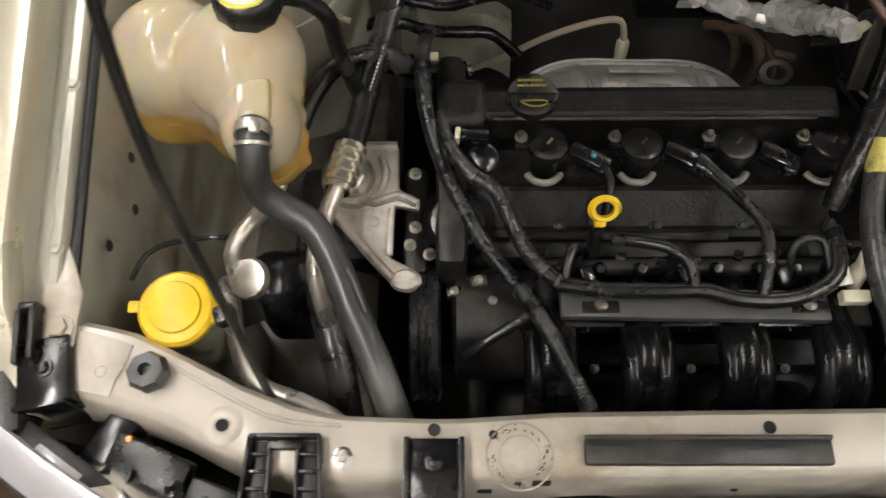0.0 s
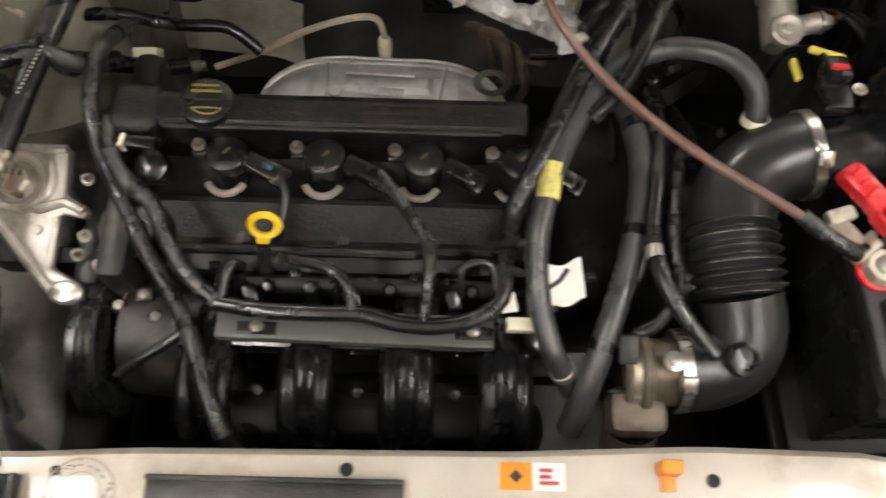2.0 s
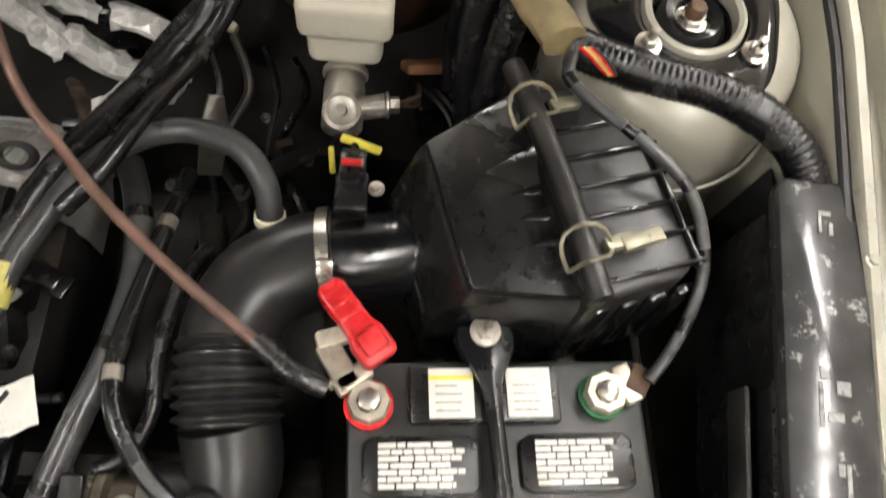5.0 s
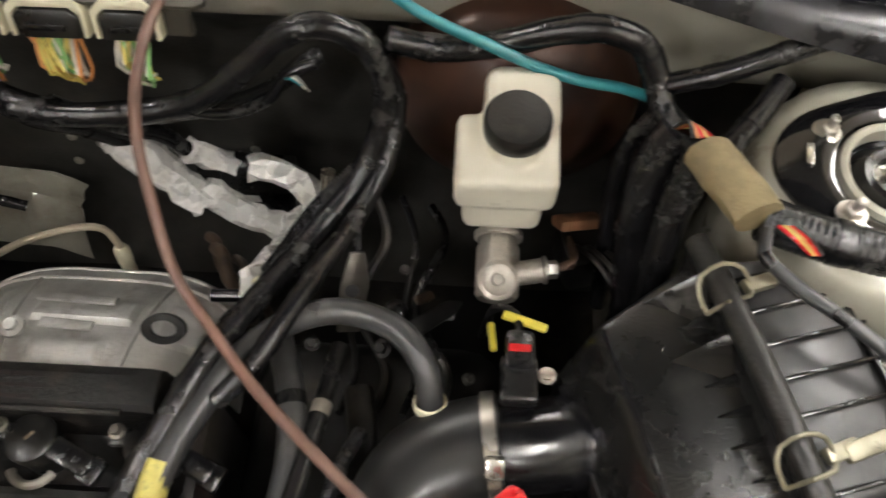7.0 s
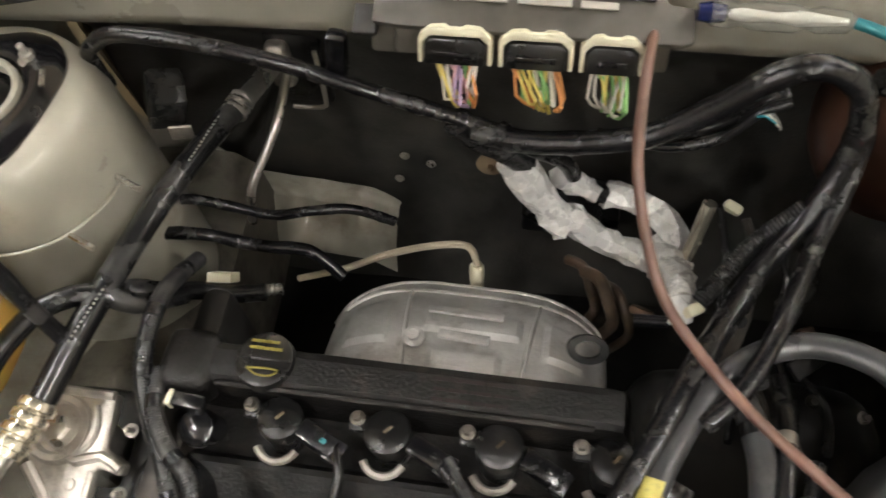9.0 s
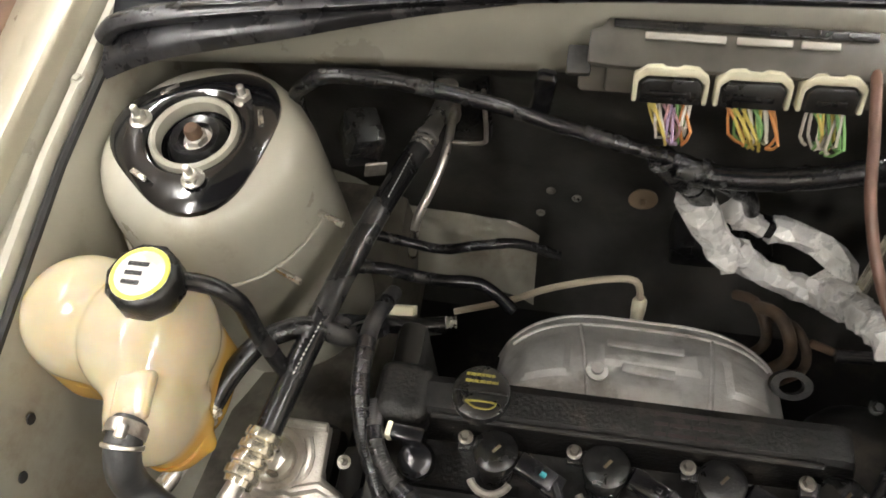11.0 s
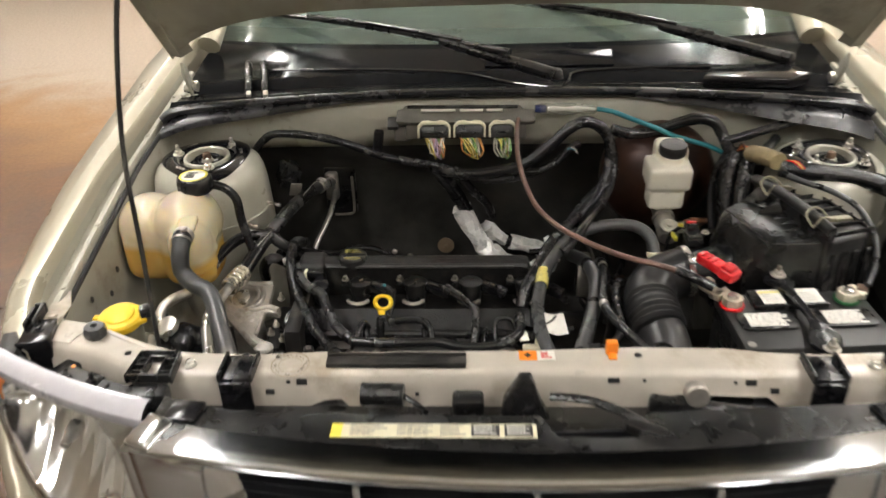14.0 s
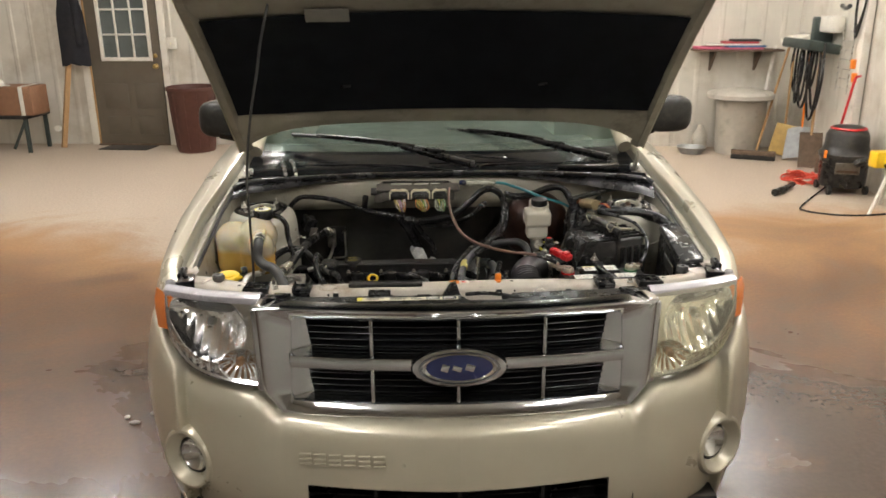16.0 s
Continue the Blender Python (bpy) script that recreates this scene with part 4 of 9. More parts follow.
    for s in (-1, 1):
        part("bumper_seam", tube([(s * (0.468 + 0.004 * i / 6), bow(0.468) - (0.03, 0.058, 0.072, 0.080, 0.086, 0.090, 0.092)[i], 0.742 - 0.05 * i) for i in range(7)], 0.0022, 6), INK, top, "dark panel seam")
    # raised name on the bumper: plain bars
    for i in range(6):
        x = -0.40 + i * 0.0385
        b = bmesh.new()
        for dz in (-0.014, 0, 0.014):
            box((0.030, 0.006, 0.006), (x, bow(x) - 0.103, 0.655 + dz), bevel=0.0015, bm=b)
        part("raised_bar", b, PAINT, top)


bumper()


def headlight(s):
    """One lamp unit: s is -1 or 1 for its side."""
    old = s > 0
    top = new("headlight")
    top.parent = car
    top["label"] = "yellowed hazy headlight" if old else "clear headlight with chrome reflector"
    def p(u, v, d=0.0):
        """Lens surface: u from the grille outwards, v from bottom to top, d inwards."""
        xi = 0.516 - 0.004 * v
        xo = 0.802 - 0.010 * (1 - v)
        x = xi + (xo - xi) * u
        zb = 0.818 + 0.040 * u ** 1.6 + 0.034 * (max(0, u - 0.62) / 0.38) ** 2.2
        zt = 1.050 - 0.024 * u
        z = zb + (zt - zb) * v
        low = 0.022 + 0.040 * u + 0.115 * u ** 3
        high = 0.066 + 0.098 * u + 0.048 * u ** 2
        y = low + (high - low) * v - 0.026 * math.sin(math.pi * v) * math.sin(math.pi * (0.15 + 0.7 * u)) + d
        return Vector((s * x, y, z))
    rows = [[p(i / 14, j / 12) for i in range(15)] for j in range(13)]
    part("lens", skin(rows, 0), LENS_OLD if old else LENS, top, "yellowed plastic lens" if old else "clear plastic lens").visible_shadow = False
    rim = [p(i / 14, 0) for i in range(15)] + [p(1, j / 12) for j in range(1, 13)] + [p(1 - i / 14, 1) for i in range(1, 15)] + [p(0, 1 - j / 12) for j in range(1, 12)]
    rows = [[q + Vector((0, 0.003, 0)) for q in rim], [q + Vector((0, 0.01, 0)) for q in rim], [q * 1.0 + Vector((0, 0.022, -0.004)) for q in rim]]
    part("housing", skin(rows, 0.002, close=True), BLACK, top)
    part("bezel", skin([[q + Vector((0, 0.004, 0)) for q in rim], [p(0.5, 0.5) + (q - p(0.5, 0.5)) * 0.93 + Vector((0, 0.012, 0)) for q in rim]], 0.001, close=True), CHROME, top)
    # one chrome reflector: a fluted main bowl and a smaller signal bowl pressed into it
    def hollow(u, v):
        r2 = ((u - 0.56) / 0.43) ** 2 + ((v - 0.60) / 0.40) ** 2
        d = 0.012
        if r2 < 1:
            facet = 0.0026 * abs(math.sin(u * math.pi * 11)) if v < 0.55 else 0.0026 * abs(math.sin(u * math.pi * 5 + v * 14))
            d = max(d, 0.012 + 0.105 * (1 - r2) ** 0.8 - facet)
        q2 = ((u - 0.22) / 0.21) ** 2 + ((v - 0.22) / 0.22) ** 2
        if q2 < 1:
            ang = math.atan2((v - 0.22), (u - 0.22))
            d = max(d, 0.012 + 0.055 * (1 - q2) - 0.004 * abs(math.sin(ang * 9)))
        if v < 0.16 and u > 0.42:
            d += 0.006 * abs(math.sin(u * 40))
        return d
    rows = [[p(0.01 + 0.98 * i / 110, 0.01 + 0.98 * j / 60, hollow(0.01 + 0.98 * i / 110, 0.01 + 0.98 * j / 60)) for i in range(111)] for j in range(61)]
    part("reflector", skin(rows, 0), REFLECT, top, "fluted chrome reflector", angle=30)
    # lens rolls back over the top; its pale colour holds the lamp's reflection
    rows = [[p(i / 14, 1.0) + Vector((0, y, z)) for i in range(15)] for y, z in ((-0.001, -0.018), (-0.004, -0.010), (-0.002, -0.001), (0.008, 0.004), (0.022, 0.006), (0.034, 0.004), (0.036, -0.002))]
    part("lens_edge", skin(rows, 0.001), TRIM, top, "moulded upper lens edge, lamp glare in its pale colour")
    a, c = p(0.52, 0.60, 0.05), p(0.22, 0.22, 0.035)
    part("bulb", lathe([(0, -0.03), (0.012, -0.03), (0.012, -0.012), (0.008, 0.0), (0.007, 0.012), (0, 0.016)], a, (0, -1, 0), 14), STEEL, top)
    part("signal_bulb", lathe([(0, -0.018), (0.010, -0.018), (0.013, 0.0), (0.010, 0.010), (0, 0.014)], c, (0, -1, 0), 14), material("coated_amber_bulb", (0.50, 0.28, 0.14), 0.15, 0.5), top, "silvered amber signal bulb")
    # amber side marker that wraps onto the fender
    rows = []
    for i in range(9):
        t = i / 8
        y = 0.192 + 0.078 * t
        x = float(np.interp(y, (0.186, 0.21, 0.235, 0.26, 0.285, 0.38), (0.783, 0.808, 0.828, 0.846, 0.860, 0.895)))
        lo, hi = 0.905 - 0.012 * t, 1.014 - 0.004 * t
        d = 0.022 * (1 - t)
        rows.append([(s * (x + 0.6 * d), y + d, lo), (s * (x + 0.2 * d + 0.002), y + 0.4 * d, lo + 0.05), (s * x, y, hi - 0.03), (s * (x - 0.008), y + 0.003, hi)])
    part("side_marker", skin(rows, 0.004), AMBER, top, "amber side marker lens")


headlight(-1)
headlight(1)

# wheels
for s in (-1, 1):
    w = new("wheel")
    w.parent = car
    c = (s * 0.74, 0.62, 0.36)
    part("tyre", lathe([(0.22, -0.11), (0.33, -0.115), (0.36, -0.09), (0.36, 0.09), (0.33, 0.115), (0.22, 0.11)], c, (1, 0, 0), 40), TYRE, w)
    part("rim", lathe([(0.22, 0.10 * s), (0.2, 0.08 * s), (0.05, 0.06 * s), (0, 0.06 * s)], c, (1, 0, 0), 30), STEEL, w)

def ball_box(c, r):
    """A body between a ball and a box."""
    b = bmesh.new()
    bmesh.ops.create_uvsphere(b, u_segments=28, v_segments=16, radius=1)
    for v in b.verts:
        p = v.co
        v.co = Vector([math.copysign(abs(q) ** 0.6, q) for q in p])
    bmesh.ops.transform(b, matrix=Matrix.LocRotScale(c, None, r), verts=b.verts)
    return b


# the car behind the bay: cowl, windshield, roof, sides, mirrors
def cabin():
    # cream cowl panel, then the firewall below it
    rows = []
    for i in range(41):
        x = -0.745 + 1.49 * i / 40
        k = 0.02 * (x / 0.7) ** 2
        low = 0.055 * max(0.0, min(1.0, (x - 0.24) / 0.24))
        rows.append([(x, 0.985 - k * 0.5, 1.045 - low), (x, 0.962 - k, 1.065 - low), (x, 0.955 - k, 1.085 - low), (x, 0.960 - k, 1.145), (x, 0.972 - k, 1.160), (x, 1.0 - k, 1.165)])
    part("cowl_panel", skin(rows, 0.003), PAINT_IN, car, "grey-beige cowl sheet metal")
    rows = []
    for i in range(31):
        x = -0.70 + 1.4 * i / 30
        row = []
        for j in range(15):
            t = j / 14
            z = 1.06 - 0.62 * t
            y = 0.985 + 0.085 * min(1.0, t * 5) + 0.02 * math.sin(math.pi * t) + 0.010 * noise.noise(Vector((x * 5, z * 5, 1)))
            y -= 0.10 * max(0, (t - 0.75) / 0.25)
            row.append((x, y, z))
        rows.append(row)
    part("firewall", skin(rows, 0.006), FIREWALL, car, "black insulated firewall")
    part("cowl_seal", tube([(-0.745, 0.885, 1.150), (-0.70, 0.898, 1.168), (-0.5, 0.930, 1.173), (-0.2, 0.960, 1.176), (0.2, 0.960, 1.176), (0.5, 0.925, 1.173), (0.70, 0.890, 1.166), (0.745, 0.878, 1.150)], 0.015, 12, flat=0.7), SEAL, car, "black rubber cowl weatherstrip")
    for s in (-1, 1):
        rows = [[(s * x, y - d * k, z - e * k) for x, y, z, k in ((0.20, 0.962, 1.176, 0.1), (0.40, 0.942, 1.172, 0.6), (0.55, 0.915, 1.168, 1.0), (0.68, 0.892, 1.160, 1.2), (0.745, 0.876, 1.142, 1.2))] for d, e in ((-0.008, -0.004), (0.012 + 0.006 * (s > 0), 0.006 + 0.006 * (s > 0)), (0.018 + 0.012 * (s > 0), 0.020 + 0.012 * (s > 0)))]
        part("seal_skirt", skin(smooth_rows(rows), 0.002), SEAL, car, "black rubber seal skirt")
    # cowl grille: a stepped black trough up to the glass
    rows = []
    for i in range(41):
        x = -0.73 + 1.46 * i / 40
        k = 0.065 * (x / 0.7) ** 2
        rows.append([(x, 0.965 - k, 1.170), (x, 0.985 - k, 1.180), (x, 0.990 - k, 1.172), (x, 1.06 - k, 1.168), (x, 1.075 - k, 1.180), (x, 1.095 - k, 1.186), (x, 1.11 - k, 1.178), (x, 1.165 - k * 0.2, 1.196), (x, 1.205 + k, 1.210), (x, 1.26 + k, 1.222), (x, 1.30 + k, 1.226)])
    cow = part("cowl_grille", skin(rows, 0.003), COWL, car, "black plastic cowl trough")
    part("cowl_vent", box((0.30, 0.07, 0.003), (0.10, 1.15, 1.194), (15, 0, 0), 0.001), COWL, cow, "dull black air inlet mesh")
    for x in (-0.575, -0.538):
        part("cowl_rib", tube([(x + 0.004, 0.955, 1.176), (x, 0.975, 1.192), (x - 0.012, 1.03, 1.196), (x - 0.030, 1.10, 1.204), (x - 0.034, 1.12, 1.196)], 0.0085, 10), BLACK_GLOSS, cow, "raised glossy rib on the cowl")
        part("rib_tip", box((0.010, 0.016, 0.008), (x + 0.006, 0.950, 1.184), (20, 0, 8), 0.002), CAST, cow, "bright metal clip")
    part("cowl_seam", tube([(-0.62, 1.115, 1.184), (-0.45, 1.110, 1.186), (-0.25, 1.095, 1.187), (-0.10, 1.075, 1.184), (0.0, 1.03, 1.176), (0.09, 0.972, 1.182)], 0.0035, 8), COWL_EDGE, cow, "shiny raised panel edge")
    part("cowl_seam", tube([(0.112, 0.962, 1.182), (0.135, 1.02, 1.180), (0.160, 1.070, 1.186), (0.30, 1.085, 1.187), (0.45, 1.088, 1.186), (0.60, 1.092, 1.184)], 0.0035, 8), COWL_EDGE, cow, "shiny raised panel edge")
    part("side_cover", prism([(0.42, 0.985), (0.60, 0.965), (0.655, 1.00), (0.64, 1.075), (0.46, 1.07)], 1.172, 1.198, 0.006, 3), COWL_EDGE, cow, "glossy black access cover")
    for i in range(6):
        part("vent_slot", box((0.030, 0.005, 0.002), (0.20 + 0.042 * i, 1.01, 1.1755), (3, 0, -3), 0.0008), COWL_EDGE, cow)
    # windshield
    def g(u, v):
        x = (u * 2 - 1) * (0.72 - 0.07 * v)
        return Vector((x, 1.20 + 0.80 * v + 0.06 * (2 * u - 1) ** 2 + 0.015 * (2 * u - 1) ** 6, 1.215 + 0.52 * v))
    part("windshield", skin([[g(i / 60, j / 8) for i in range(61)] for j in range(9)], 0), GLASS, car, "green-tinted windshield, pale reflection in its haze").visible_shadow = False
    dash = [[(x, 1.29 + 0.5 * t, 1.17 + 0.02 * math.sin(3 * t)) for x in (-0.68, -0.3, 0, 0.3, 0.68)] for t in (0, 0.3, 0.6, 1.0)]
    part("dashboard", skin(dash, 0.01), BLACK_DULL, car)
    # roof, pillars and flanks
    rows = [[((u * 2 - 1) * 0.62, 2.05 + 1.9 * v, 1.72 - 0.05 * (2 * u - 1) ** 2 - 0.02 * v) for u in (0, 0.25, 0.5, 0.75, 1)] for v in (0, 0.3, 0.6, 1)]
    part("roof", skin(rows, 0.02), PAINT, car)
    for s in (-1, 1):
        part("pillar", tube([(s * 0.72, 1.19, 1.225), (s * 0.68, 1.6, 1.47), (s * 0.63, 2.05, 1.70)], 0.028, 10), PAINT, car)
        rows = [[(s * x, 1.30 + 2.6 * v, z) for x, z in ((0.74, 1.26), (0.85, 1.20), (0.92, 1.0), (0.92, 0.7), (0.88, 0.42))] for v in (0, 0.3, 0.6, 1)]
        part("door_flank", skin(rows, 0.01), PAINT, car)
        rows = [[(s * (0.74 - 0.10 * t), 1.35 + 2.4 * v, 1.26 + 0.42 * t) for t in (0, 0.5, 1)] for v in (0.12 if s else 0, 0.5, 1)]
        part("side_window", skin(rows, 0.004), PANE, car)
        m = new("door_mirror")
        m.parent = car
        e = 0.985 if s > 0 else 0.905
        b = ball_box((s * e, 1.53, 1.305), (0.105, 0.055, 0.078))
        part("mirror_shell", b, BLACK_DULL, m, "black door mirror shell")
        part("mirror_glass", box((0.15, 0.004, 0.105), (s * e, 1.585, 1.305), bevel=0.03), CHROME, m)
        part("mirror_arm", tube([(s * 0.84, 1.5, 1.235), (s * 0.92, 1.51, 1.25)], 0.028, 10), BLACK, m)
    rows = [[(k * w, 3.92 - 0.06 * k * k - d, z) for k in (-1, -0.5, 0, 0.5, 1)] for w, z, d in ((0.88, 0.42, 0), (0.92, 0.7, 0), (0.92, 1.0, 0), (0.85, 1.2, 0.02), (0.70, 1.5, 0.04), (0.62, 1.66, 0.06))]
    part("tailgate", skin(rows, 0.02), PAINT, car)
    part("underbody", box((1.5, 3.9, 0.05), (0, 2.0, 0.40), bevel=0.01), DARK, car)
    part("cabin_floor", box((1.4, 2.4, 0.4), (0, 2.6, 0.85), bevel=0.05), BLACK_DULL, car)


cabin()


def wiper(pivot, tip, elbow, name="wiper"):
    w = new(name)
    w.parent = car
    a, e, t = Vector(pivot), Vector(elbow), Vector(tip)
    part("wiper_arm", tube([a, a + (e - a) * 0.5, e], (0.022, 0.016), 12, flat=0.7), BLACK, w)
    start = e + (e - t) * 0.35
    part("wiper_blade", tube([start, (e + t) / 2 + Vector((0, 0, 0.006)), t], 0.0100, 8, flat=0.7), BLACK, w)
    part("wiper_spine", tube([start.lerp(t, 0.18) + Vector((0, -0.004, 0.010)), start.lerp(t, 0.5) + Vector((0, -0.006, 0.016)), start.lerp(t, 0.82) + Vector((0, -0.004, 0.010))], 0.0055, 8), BLACK_GLOSS, w)
    part("wiper_pivot", lathe([(0, 0), (0.016, 0), (0.016, 0.012), (0.010, 0.02), (0, 0.021)], a + Vector((0, 0, -0.006)), n=14), BLACK_GLOSS, w)


wiper((0.103, 0.985, 1.205), (-0.59, 1.31, 1.27), (-0.15, 1.09, 1.255))
wiper((0.63, 1.08, 1.205), (0.03, 1.33, 1.28), (0.36, 1.19, 1.255))


# ---- engine bay: sheet metal ----
def blend(name, pieces, mat, parent, label="", voxel=0.006, iterations=8):
    """Lumps joined into one rounded body."""
    b = bmesh.new()
    for p in pieces:
        merge(b, p)
    ob = part(name, b, mat, parent, label)
    r = ob.modifiers.new("join", "REMESH")
    r.mode, r.voxel_size, r.use_smooth_shade = "VOXEL", voxel, True
    s = ob.modifiers.new("soften", "SMOOTH")
    s.factor, s.iterations = 0.6, iterations
    return ob


def ball(c, r, n=20):
    """An ellipsoid with three half widths."""
    b = bmesh.new()
    bmesh.ops.create_uvsphere(b, u_segments=n, v_segments=n // 2, radius=1)
    bmesh.ops.transform(b, matrix=Matrix.LocRotScale(c, None, r), verts=b.verts)
    return b


PLATE = material("glossy_black_paint", (0.008, 0.008, 0.009), 0.12, 0, 0.2, 40, 0.06, (0.03, 0.028, 0.026), 0.25, 14, coat=0.6)


def strut_tower(s):
    c = Vector((s * 0.635, 0.808 if s < 0 else 0.782, 1.091))
    t = new("strut_tower")
    t.parent = car
    prof = [(0.070, -0.002), (0.084, 0.0), (0.098, -0.004), (0.108, -0.014), (0.114, -0.030), (0.118, -0.060), (0.120, -0.12), (0.121, -0.19), (0.121, -0.28), (0.120, -0.38), (0.12, -0.45)]
    part("tower_dome", lathe(prof, c, (0, -0.06, 1), 48), PAINT_IN, t, "beige sheet metal strut tower")
    up = Vector((0, -0.06, 1)).normalized()
    arc = [(c + Vector((0.1195 * math.cos(a), 0.1195 * math.sin(a), -0.100 + 0.0076 * math.sin(a)))) for a in [math.radians(-175 + 10 * i) for i in range(18)]]
    part("tower_seam", tube(arc, 0.0022, 8), PAINT_IN, t)
    rows = []
    for r, h in ((0.049, -0.012), (0.051, 0.006), (0.060, 0.009), (0.081, 0.007), (0.088, 0.002), (0.089, -0.012)):
        row = []
        for i in range(48):
            a = 2 * math.pi * i / 48
            k = r + 0.007 * math.cos(3 * (a - math.radians(50))) * max(0, (r - 0.05) / 0.03)
            row.append(c + Vector((k * math.cos(a), k * math.sin(a), h + 0.06 * k * math.sin(a))))
        rows.append(row)
    part("mount_plate", skin(rows, 0, close=True), PLATE, t, "glossy black strut mount plate")
    part("mount_ring", lathe([(0.0395, -0.006), (0.040, 0.008), (0.0435, 0.011), (0.047, 0.009), (0.0485, 0.002)], c, up, 40), PAINT_IN, t, "beige lip round the strut hole")
    part("mount_cup", lathe([(0, -0.014), (0.012, -0.013), (0.018, 0.002), (0.026, 0.004), (0.033, -0.006), (0.037, -0.012), (0.044, -0.012)], c, up, 32), BLACK_GLOSS, t)
    part("strut_rod", lathe([(0, 0.016), (0.007, 0.016), (0.009, 0.012), (0.009, -0.01)], c, up, 12), RUST, t, "rusty strut rod end")
    part("strut_nut", bolt(0.012, c + up * -0.008, up, 0.012), STEEL, t)
    for a in ((50, 170, 290) if s < 0 else (38, 145, 222, 318)):
        q = c + Vector((math.cos(radians(a)) * 0.064, math.sin(radians(a)) * 0.064, 0.008))
        b = bolt(0.008, q, up, 0.010)
        cyl(0.004, 0.022, q, up, 10, bm=b)
        part("mount_stud", b, STEEL, t)
    for a in ((20, 130, 240) if s < 0 else (170,)):
        q = c + Vector((math.cos(radians(a)) * 0.071, math.sin(radians(a)) * 0.071, 0.010))
        part("plate_slot", box((0.006, 0.022, 0.003), q, (0, 0, a), 0.001), STEEL, t)
    if s < 0:
        for q, r in (((-0.517, 0.790, 1.0), (0, 0, 20)), ((-0.550, 0.722, 0.985), (0, 0, -20))):
            part("tower_stud", tube([q, (q[0] + 0.03, q[1] - 0.012, q[2] - 0.002)], 0.0035, 8), STEEL, t)


strut_tower(-1)
strut_tower(1)

# frame rails, and an added dark sheet that closes the bay from below
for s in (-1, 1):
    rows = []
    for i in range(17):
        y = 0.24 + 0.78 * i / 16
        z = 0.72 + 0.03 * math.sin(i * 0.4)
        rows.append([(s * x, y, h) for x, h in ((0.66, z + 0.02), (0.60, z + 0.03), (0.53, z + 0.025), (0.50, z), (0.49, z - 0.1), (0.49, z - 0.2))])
    part("frame_rail", skin(rows, 0.003), PAINT_DARK, car, "dark beige frame rail")
part("rail_hole", lathe([(0.020, 0.001), (0.018, 0.003), (0, 0.003)], (-0.600, 0.352, 0.748), (0, 0, 1), 24, squash=0.7), INK, car)
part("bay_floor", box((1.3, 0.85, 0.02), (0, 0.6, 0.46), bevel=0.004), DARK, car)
rows = []
for j in range(25):
    v = 0.76 * j / 24
    row = []
    for i in range(37):
        u = i / 36
        x = -0.57 + 0.27 * u
        crest = 0.658 - 0.11 * (x + 0.49) - 0.03 * max(0, (u - 0.78) / 0.22) ** 2
        y = 1.06 - 0.10 * v - 0.02 * v * v
        z = crest - 0.135 * max(0, (v - 0.38) / 0.62) ** 1.1
        fold = abs(noise.noise(Vector((x * 13, v * 2.2, 4.1)))) + 0.5 * abs(noise.noise(Vector((x * 30, v * 5, 1.3))))
        row.append((x, y - 0.016 * fold, z + 0.026 * fold - 0.010))
    rows.append(row)
part("rail_bulge", skin(rows, 0.003), PAINT_IN, car, "beige folded dash rail sheet metal")

radiator = thing("radiator", "black radiator with electric fan shroud behind the core support", "radiator", (0, 0.2, 0.45))
part("core", box((1.0, 0.035, 0.46), (0, 0.205, 0.70), bevel=0.004), DARK, radiator)
part("shroud", box((0.98, 0.03, 0.44), (0, 0.236, 0.70), bevel=0.01), BLACK, radiator)
part("top_tank", tube([(-0.5, 0.215, 0.94), (0.5, 0.215, 0.94)], 0.025, 12), BLACK, radiator)
for x in (-0.25, 0.25):
    part("fan_motor", cyl(0.055, 0.04, (x, 0.25, 0.70), (0, 1, 0), 24), BLACK, radiator)

# ---- engine ----
engine = thing("engine", "four cylinder engine with dusty black cam cover", "engine", (-0.16, 0.58, 0.47))
part("block", box((0.44, 0.19, 0.38), (-0.17, 0.560, 0.67), bevel=0.02), DARK, engine)
part("gearbox", box((0.30, 0.30, 0.28), (0.20, 0.62, 0.62), bevel=0.06, seg=4), DARK, engine)
part("sump", box((0.60, 0.34, 0.06), (-0.05, 0.60, 0.50), bevel=0.02), DARK, engine)


